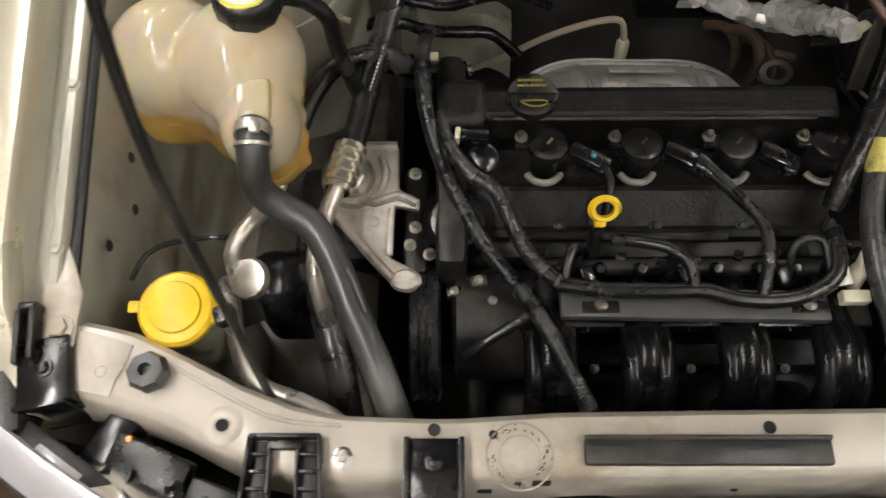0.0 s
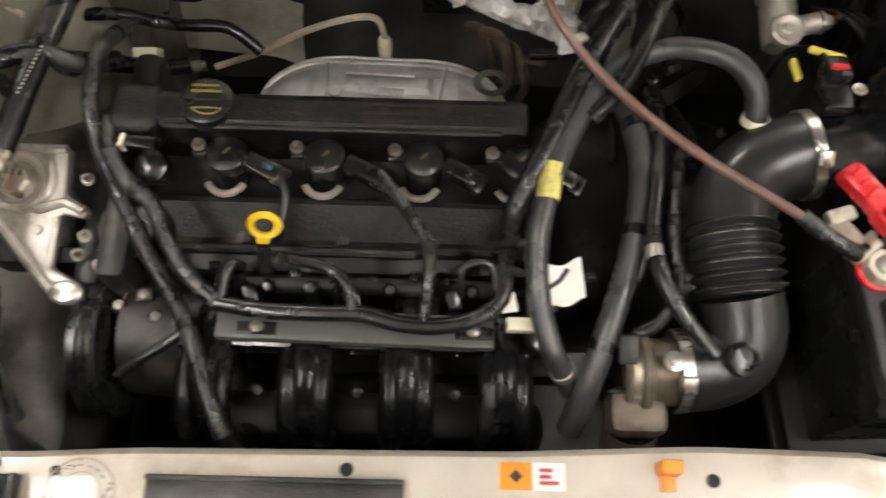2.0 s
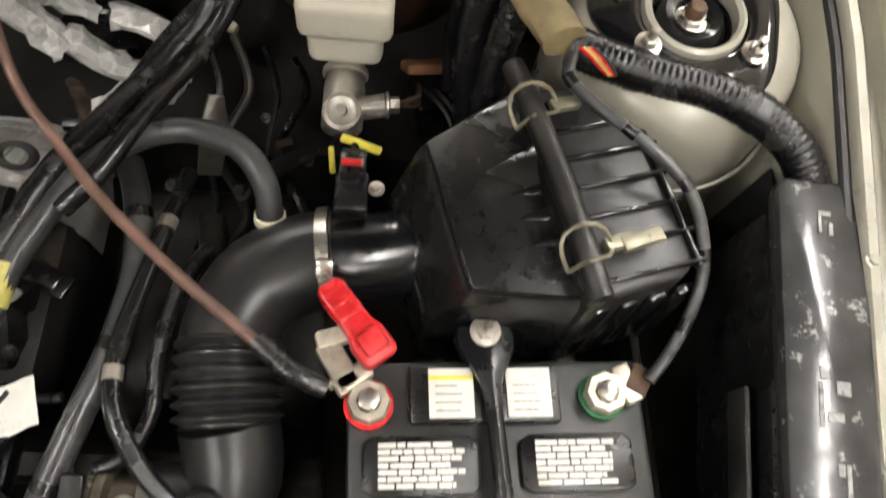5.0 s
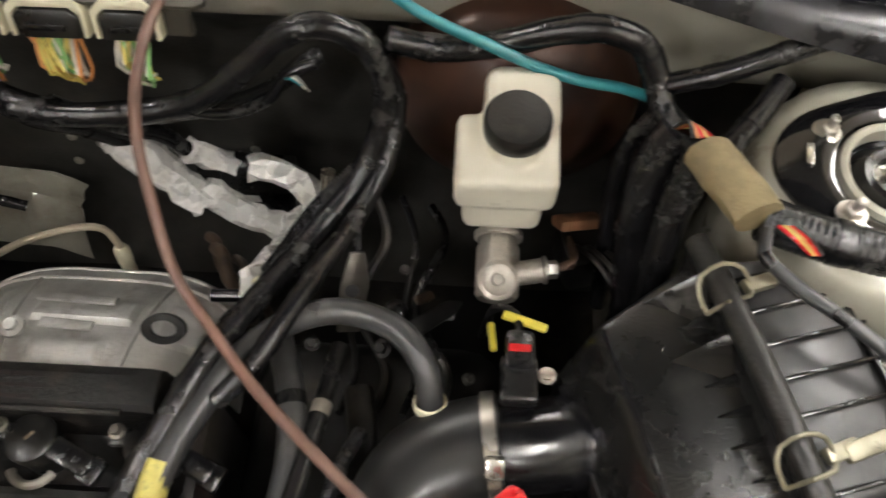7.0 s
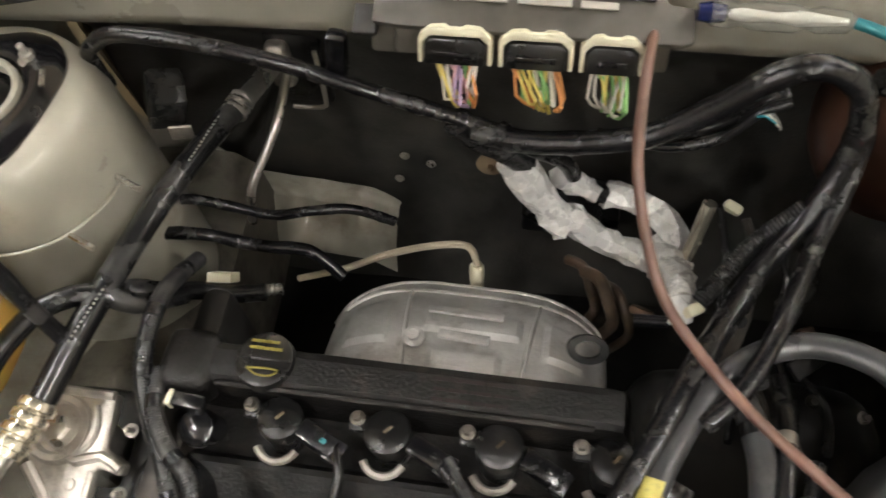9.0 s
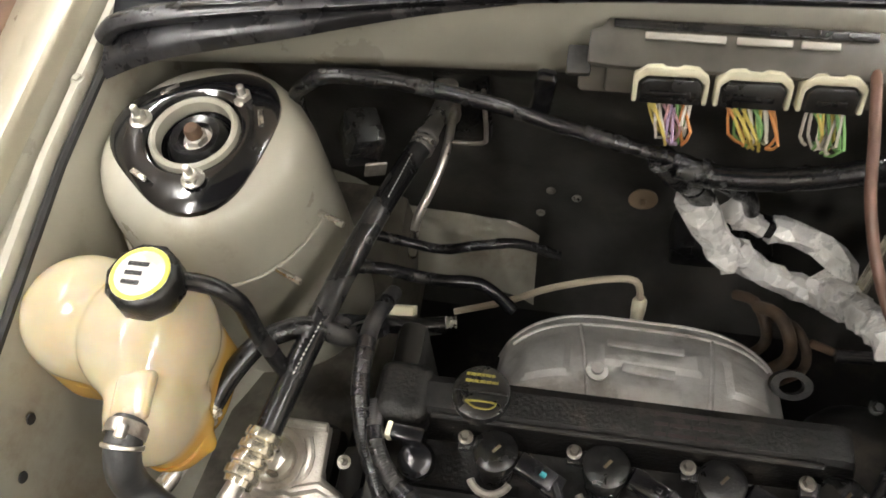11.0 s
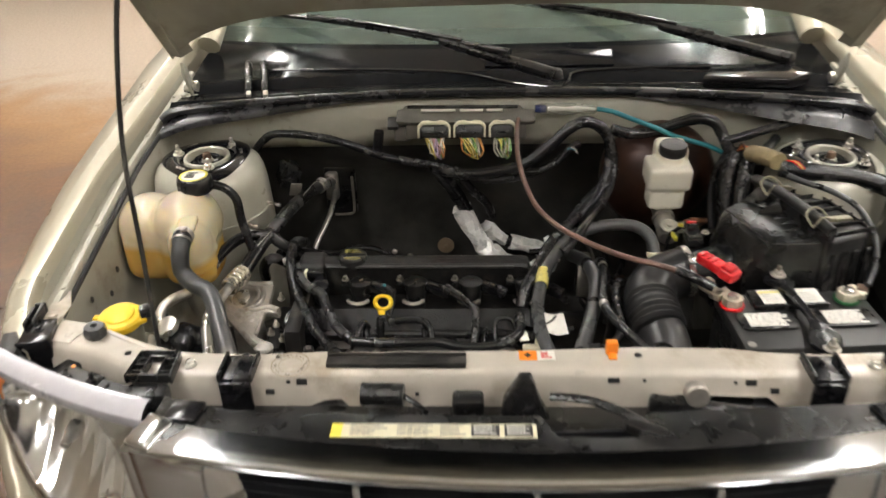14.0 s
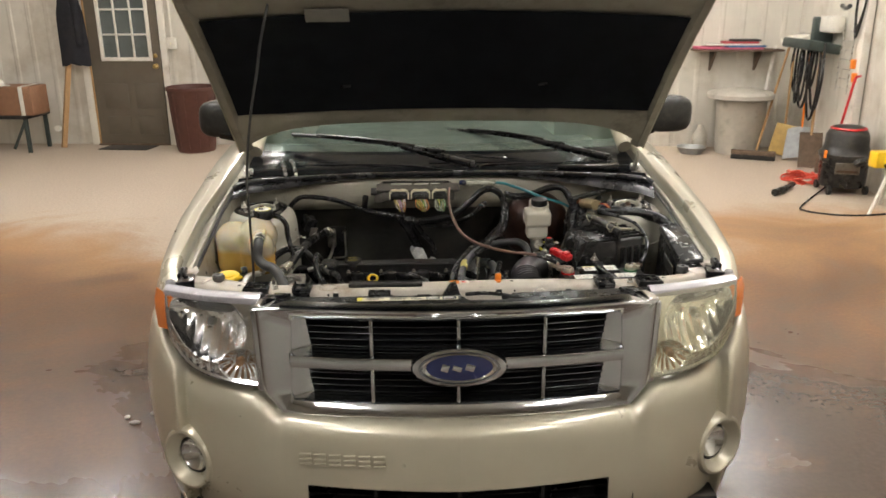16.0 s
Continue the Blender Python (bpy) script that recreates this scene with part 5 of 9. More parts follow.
def cam_cover():
    x0, x1 = -0.412, 0.035
    sec = [(0.642, 0.86), (0.640, 0.925), (0.638, 0.950), (0.634, 0.959), (0.626, 0.963), (0.610, 0.962), (0.601, 0.960), (0.596, 0.955), (0.594, 0.925), (0.590, 0.896), (0.56, 0.888), (0.545, 0.890), (0.538, 0.902), (0.532, 0.902), (0.500, 0.876), (0.494, 0.877), (0.488, 0.872), (0.486, 0.850)]
    xs = [x0, x0 + 0.004, x0 + 0.012, x0 + 0.03] + [x0 + 0.06 + (x1 - x0 - 0.1) * i / 20 for i in range(21)] + [x1 - 0.02, x1 - 0.008, x1 - 0.002, x1]
    rows = []
    for i, x in enumerate(xs):
        e = min(x - x0, x1 - x)
        d = 0.03 * max(0, 1 - e / 0.012) ** 2
        rows.append([(x, y - (y - 0.6) * d * 2, z - d) for y, z in sec])
    top = part("cam_cover", skin(rows, 0.003), COVER, engine, "dusty black plastic cam cover", angle=30)
    part("cover_end", box((0.056, 0.064, 0.05), (-0.392, 0.614, 0.942), bevel=0.014, seg=3), COVER, top)
    part("cover_lip", tube([(-0.33, 0.488, 0.877), (-0.09, 0.486, 0.877)], 0.005, 8), BLACK_DULL, top)
    part("ridge_edge", tube([(-0.36, 0.594, 0.957), (0.0, 0.594, 0.957)], 0.003, 8), BLACK_DULL, top)
    # red remains of print on the ridge
    part("faded_print", bars(3, 0.10, 0.010, 0.0035, 0.0003, pose(-0.10, 0.622, 0.9645), 11), material("faded_red", (0.014, 0.0068, 0.006), 0.6, vary=0.6), top)
    for x in (-0.30, -0.19, -0.09, 0.01):
        part("cover_bolt", bolt(0.005, (x + 0.02, 0.500, 0.878), (0, -0.5, 0.8)), DARK, top)


cam_cover()
# oil filler cap with a yellow sign
cap = part("oil_cap", lathe([(0.028, -0.01), (0.029, 0.0), (0.028, 0.008), (0.024, 0.010), (0.010, 0.0095), (0, 0.0095)], (-0.314, 0.619, 0.960), n=28), BLACK, engine, "black oil filler cap with yellow print")
part("cap_grip", box((0.052, 0.003, 0.003), (-0.314, 0.619, 0.970), bevel=0.001), BLACK, cap)
b = bars(2, 0.034, 0.007, 0.003, 0.0005, pose(-0.314, 0.636, 0.9702), 4, words=(0.8, 1.0))
part("cap_print", b, YELLOW_INK, cap)
b = tube([(-0.328, 0.608, 0.9702), (-0.318, 0.602, 0.9702), (-0.304, 0.602, 0.9702), (-0.298, 0.608, 0.9702), (-0.312, 0.609, 0.9702), (-0.328, 0.608, 0.9702)], 0.0012, 6)
part("cap_print", b, YELLOW_INK, cap)


DULL_BOLT = material("dull_bolt", (0.19, 0.175, 0.15), 0.42, 0.7, 0.2, 40, 0.1)


def coil(x, last=False):
    """An ignition coil in its well, with connector and the bare metal of the well's edge."""
    c = part("ignition_coil", lathe([(0.018, -0.045), (0.019, -0.02), (0.021, -0.012), (0.0225, -0.004), (0.0225, 0.006), (0.019, 0.009), (0, 0.0095)], (x, 0.574, 0.930), (0, 0.1, 1), 24), BLACK, engine, "round black ignition coil")
    part("coil_print", box((0.010, 0.003, 0.0006), (x + 0.001, 0.575, 0.9402), (0, 0, 50), 0), material("brown_print", (0.10, 0.075, 0.045), 0.6), c)
    b = tube([(x - 0.004 + 0.021 * math.cos(a), 0.560 + 0.021 * math.sin(a), 0.908) for a in [math.radians(205 + 13 * k) for k in range(11)]], 0.0042, 8)
    part("well_rim", b, CAST, c, "bare metal edge of the plug well")
    part("coil_ear", box((0.024, 0.016, 0.008), (x - 0.026, 0.580, 0.930), bevel=0.003), BLACK, c)
    part("coil_bolt", bolt(0.005, (x - 0.031, 0.584, 0.934), h=0.009), DULL_BOLT, c)
    b = box((0.040, 0.020, 0.018), (x + 0.040, 0.560, 0.930), (0, 10, -24), 0.003)
    box((0.018, 0.024, 0.013), (x + 0.058, 0.551, 0.926), (0, 10, -24), 0.003, bm=b)
    part("coil_plug", b, BLACK_GLOSS, c, "black coil connector")
    part("plug_lock", box((0.006, 0.005, 0.004), (x + 0.048, 0.556, 0.940), (0, 10, -24), 0.001), TEAL if x < -0.25 else BLACK_GLOSS, c)


for x in (-0.295, -0.189, -0.083, 0.023):
    coil(x)

dip = part("dipstick", lathe([(0.011, -0.004), (0.015, -0.005), (0.0185, 0), (0.015, 0.005), (0.011, 0.004), (0.0095, 0), (0.011, -0.004)], (-0.242, 0.485, 0.949), (0.05, -0.75, 0.66), 28, squash=0.85), YELLOW, engine, "yellow dipstick ring")
part("dipstick_neck", box((0.014, 0.009, 0.012), (-0.245, 0.477, 0.934), (-25, 0, 0), 0.003), YELLOW, dip)
part("dipstick_tube", tube([(-0.246, 0.474, 0.924), (-0.248, 0.462, 0.90), (-0.25, 0.45, 0.84)], 0.008, 10), BLACK, dip)

# timing cover, cam sensor and the belt side
part("timing_cover", box((0.035, 0.28, 0.40), (-0.405, 0.575, 0.72), bevel=0.012), DARK, engine)
part("timing_boss", lathe([(0, 0.03), (0.030, 0.026), (0.044, 0.0), (0.047, -0.05), (0.047, -0.12), (0.043, -0.17)], (-0.398, 0.500, 0.885), (0, -0.35, 1), 28), BLACK_GLOSS, engine, "rounded black belt guard")
part("cam_solenoid", lathe([(0.014, -0.03), (0.017, 0.0), (0.019, 0.006), (0.017, 0.018), (0.010, 0.022), (0, 0.022)], (-0.370, 0.556, 0.928), (0, -0.3, 1), 20), BLACK_GLOSS, engine)
part("solenoid_plug", box((0.034, 0.015, 0.013), (-0.380, 0.572, 0.955), (0, 0, -5), 0.003), BLACK_GLOSS, engine)
part("solenoid_seal", box((0.006, 0.016, 0.015), (-0.398, 0.573, 0.955), (0, 0, -5), 0.002), CREAM, engine)
for z, r in ((0.80, 0.085), (0.62, 0.095)):
    part("belt_pulley", lathe([(0.02, -0.018), (r - 0.01, -0.018), (r, -0.015), (r - 0.004, -0.008), (r - 0.001, -0.004), (r - 0.004, 0), (r - 0.001, 0.004), (r - 0.004, 0.008), (r, 0.015), (r - 0.01, 0.018), (0.02, 0.018)], (-0.435, 0.40 + (0.8 - z) * 0.9, z), (1, 0, 0), 36), RUBBER, engine)
alt = new("alternator")
alt.parent = engine
alt.location = (0, 0, 0)
part("alternator_case", lathe([(0.03, -0.05), (0.062, -0.045), (0.066, 0.0), (0.062, 0.045), (0.03, 0.05)], (-0.355, 0.40, 0.82), (1, 0, 0), 28), DARK, alt)
for k, (x, y, z) in enumerate(((-0.402, 0.418, 0.872), (-0.375, 0.428, 0.880), (-0.36, 0.405, 0.876), (-0.39, 0.40, 0.86))):
    part("terminal_block", box((0.018, 0.014, 0.018), (x, y, z), (0, 0, k * 11), 0.003), DARK if k % 2 else BLACK_GLOSS, alt)
    part("terminal_bolt", bolt(0.0035, (x, y, z + 0.01)), DULL_BOLT, alt)

# intake manifold
RUNNER = material("oily_black_runner", (0.006, 0.006, 0.0065), 0.24, 0, 0.3, 30, 0.08, (0.015, 0.014, 0.013), 0.3, 18)
RUNNER.node_tree.nodes["Principled BSDF"].inputs["Specular IOR Level"].default_value = 0.22
PLENUM = material("dusty_black_plenum", (0.008, 0.008, 0.0078), 0.6, 0, 0.4, 30, 0.2, (0.018, 0.016, 0.014), 0.35, 14)
man = new("intake_manifold")
man.parent = engine
part("runner_flange", box((0.40, 0.05, 0.03), (-0.145, 0.40, 0.865), bevel=0.008), BLACK_GLOSS, man)
part("plenum", box((0.44, 0.08, 0.10), (-0.14, 0.34, 0.62), bevel=0.03, seg=3), PLENUM, man)
for x in (-0.300, -0.197, -0.093, 0.008):
    r = part("runner", tube([(x, 0.43, 0.86), (x, 0.385, 0.878), (x, 0.345, 0.882), (x, 0.315, 0.862), (x, 0.300, 0.80), (x, 0.305, 0.70), (x, 0.33, 0.62)], 0.020, 12, flat=1.0), RUNNER, man, "glossy black intake runner")
    for d in (-0.017, 0.017):
        part("runner_rib", tube([(x + d, 0.37, 0.884), (x + d, 0.335, 0.886), (x + d, 0.300, 0.866), (x + d, 0.286, 0.80), (x + d, 0.29, 0.70)], 0.012, 10), RUNNER, r)
for x in (-0.25, -0.145, -0.043):
    part("manifold_bolt", bolt(0.0035, (x, 0.335, 0.860), (0, -0.3, 1)), DARK, man)
for i in range(11):
    part("flange_rib", box((0.003, 0.006, 0.006), (-0.33 + 0.036 * i, 0.372, 0.884), bevel=0.001), BLACK_GLOSS, man)

# grey rail that carries the injector loom
rail = part("loom_rail", box((0.285, 0.036, 0.012), (-0.147, 0.392, 0.903), (-6, 0, -1), 0.004), material("grey_plastic", (0.055, 0.055, 0.052), 0.5, vary=0.2), engine, "dark grey loom carrier rail")
for x in (-0.247, -0.026):
    part("rail_pocket", box((0.040, 0.014, 0.003), (x, 0.388, 0.9095), (-6, 0, 0), 0.001), BLACK, rail)
    part("rail_bolt", bolt(0.005, (x, 0.389, 0.910), h=0.005), DULL_BOLT, rail)
for x in (-0.27, -0.165, -0.06, 0.04):
    part("injector", lathe([(0.006, -0.03), (0.009, -0.01), (0.010, 0.006), (0.007, 0.012), (0.006, 0.03)], (x, 0.432, 0.895), (0, 0.5, 1), 14), CREAM if x > 0 else BLACK_GLOSS, engine)
    part("injector_plug", box((0.014, 0.022, 0.014), (x + 0.012, 0.425, 0.905), (20, 0, 20), 0.002), BLACK_GLOSS, engine)
rnd = random.Random(8)
for i in range(9):
    x = -0.30 + 0.042 * i + rnd.uniform(-0.008, 0.008)
    part("injector_clip", box((0.012, 0.010, 0.008), (x, 0.455 + rnd.uniform(-0.008, 0.008), 0.893 + rnd.uniform(-0.006, 0.008)), (rnd.uniform(-20, 20), 0, rnd.uniform(0, 90)), 0.002), (BLACK_GLOSS, DARK, BLACK_GLOSS)[i % 3], engine)
    part("rail_boss", lathe([(0.007, -0.012), (0.008, 0), (0.005, 0.006), (0, 0.007)], (x + 0.02, 0.437, 0.898), (0, -0.4, 1), 12), BLACK_GLOSS, engine)
part("fuel_rail", tube([(-0.30, 0.444, 0.885), (0.05, 0.444, 0.885)], 0.010, 12), DARK, engine)

# exhaust heat shield
def heat_shield():
    def surf(u, v, up=0.0):
        x = -0.328 + 0.360 * u
        arch = (1 - (2 * u - 1) ** 2) ** 0.36 if 0 < u < 1 else 0
        y = 0.675 + (0.07 + 0.098 * arch) * v
        z = 0.706 + 0.124 * arch * math.cos(v * 1.35) ** 0.8 + 0.008 * math.sin(u * 9) + 0.0015 * noise.noise(Vector((x * 40, y * 40, 0)))
        def pad(u0, u1, v0, v1, h):
            e = min((u - u0) / 0.02, (u1 - u) / 0.02, (v - v0) / 0.05, (v1 - v) / 0.05)
            return h * max(0.0, min(1.0, e))
        z += pad(0.36, 0.70, 0.38, 0.62, 0.006) + pad(0.40, 0.64, 0.04, 0.26, 0.006) + pad(0.10, 0.27, 0.25, 0.72, 0.007) + pad(0.77, 0.92, 0.25, 0.66, 0.006)
        return (x, y, z + up)
    rows = [[surf(i / 90, j / 40) for i in range(91)] for j in range(41)]
    top = part("heat_shield", skin(rows, 0.002), SHIELD, engine, "dull grey pressed exhaust heat shield", angle=25)
    part("shield_rib", tube([surf(0.06 + 0.88 * i / 24, 0.86, 0.001) for i in range(25)], 0.0028, 8), SHIELD, top)
    for u in (0.31, 0.73):
        part("shield_rib", tube([surf(u + 0.05 * (0.5 - v) * (1 if u < 0.5 else -1), v, 0.001) for v in (0.05, 0.25, 0.45, 0.65, 0.84)], 0.0026, 8), SHIELD, top)
    part("shield_edge", tube([surf(0.01 + 0.98 * i / 30, 1.0, 0.0) for i in range(31)], 0.003, 8), SHIELD, top)
    part("shield_bolt", lathe([(0.013, 0), (0.013, 0.004), (0.007, 0.006), (0.007, 0.011), (0, 0.011)], (-0.20, 0.722, 0.826), n=16), SHIELD, top)
    part("shield_plate", box((0.090, 0.014, 0.004), (-0.145, 0.766, 0.8145), (-30, 0, -2), 0.002), SHIELD, top)
    part("shield_plate", box((0.060, 0.013, 0.004), (-0.142, 0.728, 0.829), (-14, 0, -3), 0.002), SHIELD, top)
    part("lifting_eye", lathe([(0.013, -0.004), (0.022, -0.004), (0.022, 0.004), (0.013, 0.004), (0.013, -0.004)], (-0.006, 0.700, 0.896), (0.1, -0.6, 0.8), 28, squash=0.7), COVER, engine)
    part("exhaust_pipe", tube([(-0.15, 0.79, 0.69), (-0.15, 0.85, 0.63), (-0.13, 0.86, 0.50)], 0.045, 14), RUST, engine)
    o = part("oxygen_sensor", lathe([(0.009, -0.05), (0.009, 0.0), (0.010, 0.004), (0.010, 0.024), (0.007, 0.03), (0, 0.03)], (-0.148, 0.864, 0.722), (0, 0.2, 1), 14), CREAM, engine, "white exhaust oxygen sensor")
    part("sensor_wire", tube([(-0.148, 0.870, 0.750), (-0.153, 0.874, 0.778), (-0.168, 0.874, 0.791), (-0.21, 0.871, 0.784), (-0.27, 0.867, 0.757), (-0.33, 0.859, 0.722), (-0.40, 0.85, 0.695)], 0.0048, 8), material("beige_wire", (0.42, 0.36, 0.27), 0.5), o)


heat_shield()
# rusty bits behind the engine, and brackets
GRIME_RUST = material("oily_rust", (0.055, 0.036, 0.022), 0.6, 0.2, 0.5, 40, 0.5, (0.075, 0.045, 0.028), 0.35, 30)
for q, r in (((0.02, 0.80, 0.815), 0.008), ((0.042, 0.795, 0.80), 0.006), ((0.0, 0.83, 0.79), 0.007)):
    part("egr_pipe", tube([(q[0] - 0.03, q[1] + 0.05, q[2] - 0.02), (q[0] - 0.012, q[1] + 0.03, q[2]), q, (q[0] + 0.01, q[1], q[2] - 0.06), (q[0] - 0.01, q[1] + 0.02, q[2] - 0.16)], r, 10), GRIME_RUST, engine)
part("hose_fitting", tube([(0.038, 0.735, 0.905), (0.072, 0.735, 0.908)], 0.007, 12), BLACK_GLOSS, engine)
part("hose_fitting", lathe([(0.010, -0.012), (0.012, 0), (0.010, 0.010), (0, 0.011)], (0.085, 0.755, 0.915), (0.2, -0.3, 1), 18), CAST, engine)

FERRULE = material("aged_ferrule", (0.66, 0.61, 0.50), 0.22, 0.8, 0.15, 40, 0.1, (0.36, 0.28, 0.18), 0.1, 30)

# ---- engine mount ----
mount = thing("engine_mount", "cast aluminium engine mount bracket with large bolt", "engine mount", (-0.49, 0.52, 0.75))
SLOPE = Matrix.Translation((-0.49, 0.51, 0.912)) @ pose(0, 0, 0, 15, 0, 0) @ Matrix.Translation((0.49, -0.51, 0))
web = [(-0.548, 0.520), (-0.545, 0.556), (-0.520, 0.580), (-0.464, 0.580), (-0.464, 0.528), (-0.440, 0.515), (-0.442, 0.503), (-0.468, 0.508), (-0.471, 0.480), (-0.474, 0.450), (-0.446, 0.436), (-0.440, 0.420), (-0.450, 0.410), (-0.470, 0.418), (-0.486, 0.440), (-0.512, 0.470), (-0.538, 0.500)]
part("bracket_body", prism(web, -0.014, 0.002, 0.004, m=SLOPE), CAST, mount)


def rib(pts, r=0.0048):
    part("bracket_rib", tube([SLOPE @ Vector((x, y, 0.003)) for x, y in pts], r, 8), CAST, mount)


rib([(-0.540, 0.503), (-0.512, 0.472), (-0.486, 0.442), (-0.470, 0.426)], 0.006)
rib([(-0.520, 0.578), (-0.466, 0.578)])
rib([(-0.508, 0.518), (-0.49, 0.512), (-0.465, 0.520), (-0.443, 0.510)], 0.0055)
rib([(-0.484, 0.566), (-0.478, 0.548), (-0.482, 0.530), (-0.496, 0.518)])
rib([(-0.472, 0.505), (-0.474, 0.452)], 0.004)
part("bracket_foot", lathe([(0, 0.004), (0.014, 0.0035), (0.018, 0.0), (0.016, -0.010), (0, -0.012)], SLOPE @ Vector((-0.456, 0.424, 0.002)), (0, -0.2, 1), 20, squash=0.75), CAST, mount)
part("mount_boss", lathe([(0.036, -0.03), (0.036, 0.004), (0.032, 0.010), (0.026, 0.010), (0.023, 0.004), (0, 0.004)], (-0.516, 0.540, 0.918), (0, -0.2, 1), 28), CAST, mount)
part("mount_nut", bolt(0.013, (-0.516, 0.540, 0.920), (0, -0.2, 1), 0.014), STEEL, mount)
part("web_pin", lathe([(0.006, -0.004), (0.006, 0.003), (0.003, 0.004), (0, 0.004)], SLOPE @ Vector((-0.491, 0.490, 0.002)), (0, -0.2, 1), 14), CAST, mount)
for q in ((-0.452, 0.470, 0.890), (-0.446, 0.490, 0.895), (-0.446, 0.548, 0.915), (-0.430, 0.462, 0.882)):
    b = bolt(0.0048, q, (0.1, -0.25, 1), 0.006)
    cyl(0.003, 0.016, q, (0.1, -0.25, 1), 10, bm=b)
    part("mount_bolt", b, DULL_BOLT, mount, "zinc mount stud")
part("mount_foot", box((0.05, 0.06, 0.10), (-0.515, 0.54, 0.85), bevel=0.012), CAST, mount)
part("mount_side", box((0.03, 0.14, 0.06), (-0.446, 0.51, 0.850), bevel=0.01), DARK, mount)
part("mount_base", box((0.12, 0.14, 0.06), (-0.545, 0.56, 0.77), bevel=0.02), DARK, mount)

# ---- coolant tank ----
tank = thing("coolant_tank", "yellowed translucent coolant expansion tank with black cap", "coolant tank", (-0.64, 0.57, 0.93))


def tank_material():
    m = TANK
    n, l = m.node_tree.nodes, m.node_tree.links
    b = n["Principled BSDF"]
    co = n.new("ShaderNodeTexCoord")
    z = n.new("ShaderNodeSeparateXYZ")
    l.new(co.outputs["Object"], z.inputs[0])
    lvl = n.new("ShaderNodeMapRange")
    lvl.inputs["From Min"].default_value, lvl.inputs["From Max"].default_value = 0.084, 0.100
    l.new(z.outputs["Z"], lvl.inputs["Value"])
    mix = n.new("ShaderNodeMix")
    mix.data_type = "RGBA"
    l.new(lvl.outputs["Result"], mix.inputs["Factor"])
    mix.inputs["A"].default_value = (0.48, 0.295, 0.075, 1)
    old = b.inputs["Base Color"].links[0].from_socket
    l.new(old, mix.inputs["B"])
    l.new(mix.outputs["Result"], b.inputs["Base Color"])
    return m


blend("tank_body", [ball((-0.690, 0.612, 1.045), (0.064, 0.062, 0.062)), box((0.112, 0.108, 0.120), (-0.690, 0.612, 1.000), (0, 0, 0), 0.030, 3), ball((-0.612, 0.592, 1.062), (0.064, 0.066, 0.062)), box((0.104, 0.108, 0.130), (-0.612, 0.588, 1.006), (0, 0, 0), 0.030, 3), ball((-0.592, 0.530, 1.045), (0.040, 0.050, 0.050)), ball((-0.586, 0.530, 1.003), (0.031, 0.040, 0.048)), lathe([(0, 0), (0.027, 0), (0.024, 0.04), (0.023, 0.075), (0, 0.075)], (-0.596, 0.610, 1.06), n=24), box((0.12, 0.098, 0.140), (-0.648, 0.602, 1.020), (0, 0, 0), 0.034, 3)] + [ball((-0.562 + 0.001 * k, 0.580 - 0.014 * k, 1.068 - 0.020 * k), (0.012, 0.011, 0.010), 12) for k in range(5)], tank_material(), tank, "", 0.0055, 7)
b = bmesh.new()
for x, y, rx, ry in ((-0.690, 0.612, 0.0580, 0.0562), (-0.612, 0.588, 0.0535, 0.0565), (-0.586, 0.530, 0.0325, 0.0415), (-0.645, 0.60, 0.050, 0.050)):
    lathe([(0, -0.0016), (rx - 0.001, -0.0016), (rx, 0), (rx - 0.001, 0.0016), (0, 0.0016)], (x, y, 1.004), n=40, bm=b, squash=ry / rx)
part("tank_seam", b, TANK, tank, "moulded seam round the tank")
part("tank_pad", box((0.034, 0.042, 0.012), (-0.590, 0.528, 1.0885), (14, 0, 3), 0.0055, 3), TANK, tank)
part("tank_outlet", lathe([(0.017, 0), (0.017, 0.016), (0.014, 0.02), (0.013, 0.03), (0, 0.03)], (-0.588, 0.525, 1.072), (0, -1, 0.25), 20), TANK, tank)
capn = part("tank_cap", lathe([(0.030, -0.022), (0.033, -0.016), (0.033, 0.004), (0.030, 0.008), (0.026, 0.009)], (-0.594, 0.612, 1.137), n=10), BLACK, tank, "black octagonal cap with white warning label")
part("cap_label", lathe([(0.0265, 0.0088), (0.0, 0.010)], (-0.594, 0.612, 1.137), n=28), WHITE, capn)
part("cap_ring", lathe([(0.022, 0.0094), (0.0255, 0.0098), (0.0262, 0.009)], (-0.594, 0.612, 1.137), n=28), LABEL_YELLOW, capn)
part("cap_print", bars(3, 0.026, 0.009, 0.004, 0.0006, pose(-0.594, 0.620, 1.1472), 7), INK, capn)

hose = solo("coolant_hose", tube([(-0.588, 0.506, 1.080), (-0.588, 0.490, 1.080), (-0.590, 0.474, 1.062), (-0.591, 0.466, 1.03), (-0.572, 0.456, 1.010), (-0.542, 0.440, 1.003), (-0.519, 0.403, 0.992), (-0.502, 0.362, 0.982), (-0.477, 0.308, 0.972), (-0.459, 0.265, 0.955), (-0.452, 0.255, 0.90)], 0.0155, 18), RUBBER_GREY, "thick grey rubber coolant hose clamped to the tank", "hose")
cl = part("hose_clamp", lathe([(0.0168, -0.006), (0.0178, -0.005), (0.0178, 0.005), (0.0168, 0.006)], (-0.588, 0.498, 1.0815), (0, 1, 0.0), 24), STEEL, hose, "spring steel hose clamp")
part("clamp_band", lathe([(0.0168, -0.002), (0.0178, -0.0015), (0.0178, 0.0015), (0.0168, 0.002)], (-0.588, 0.486, 1.078), (0, 1, 0.4), 24), STEEL, cl)
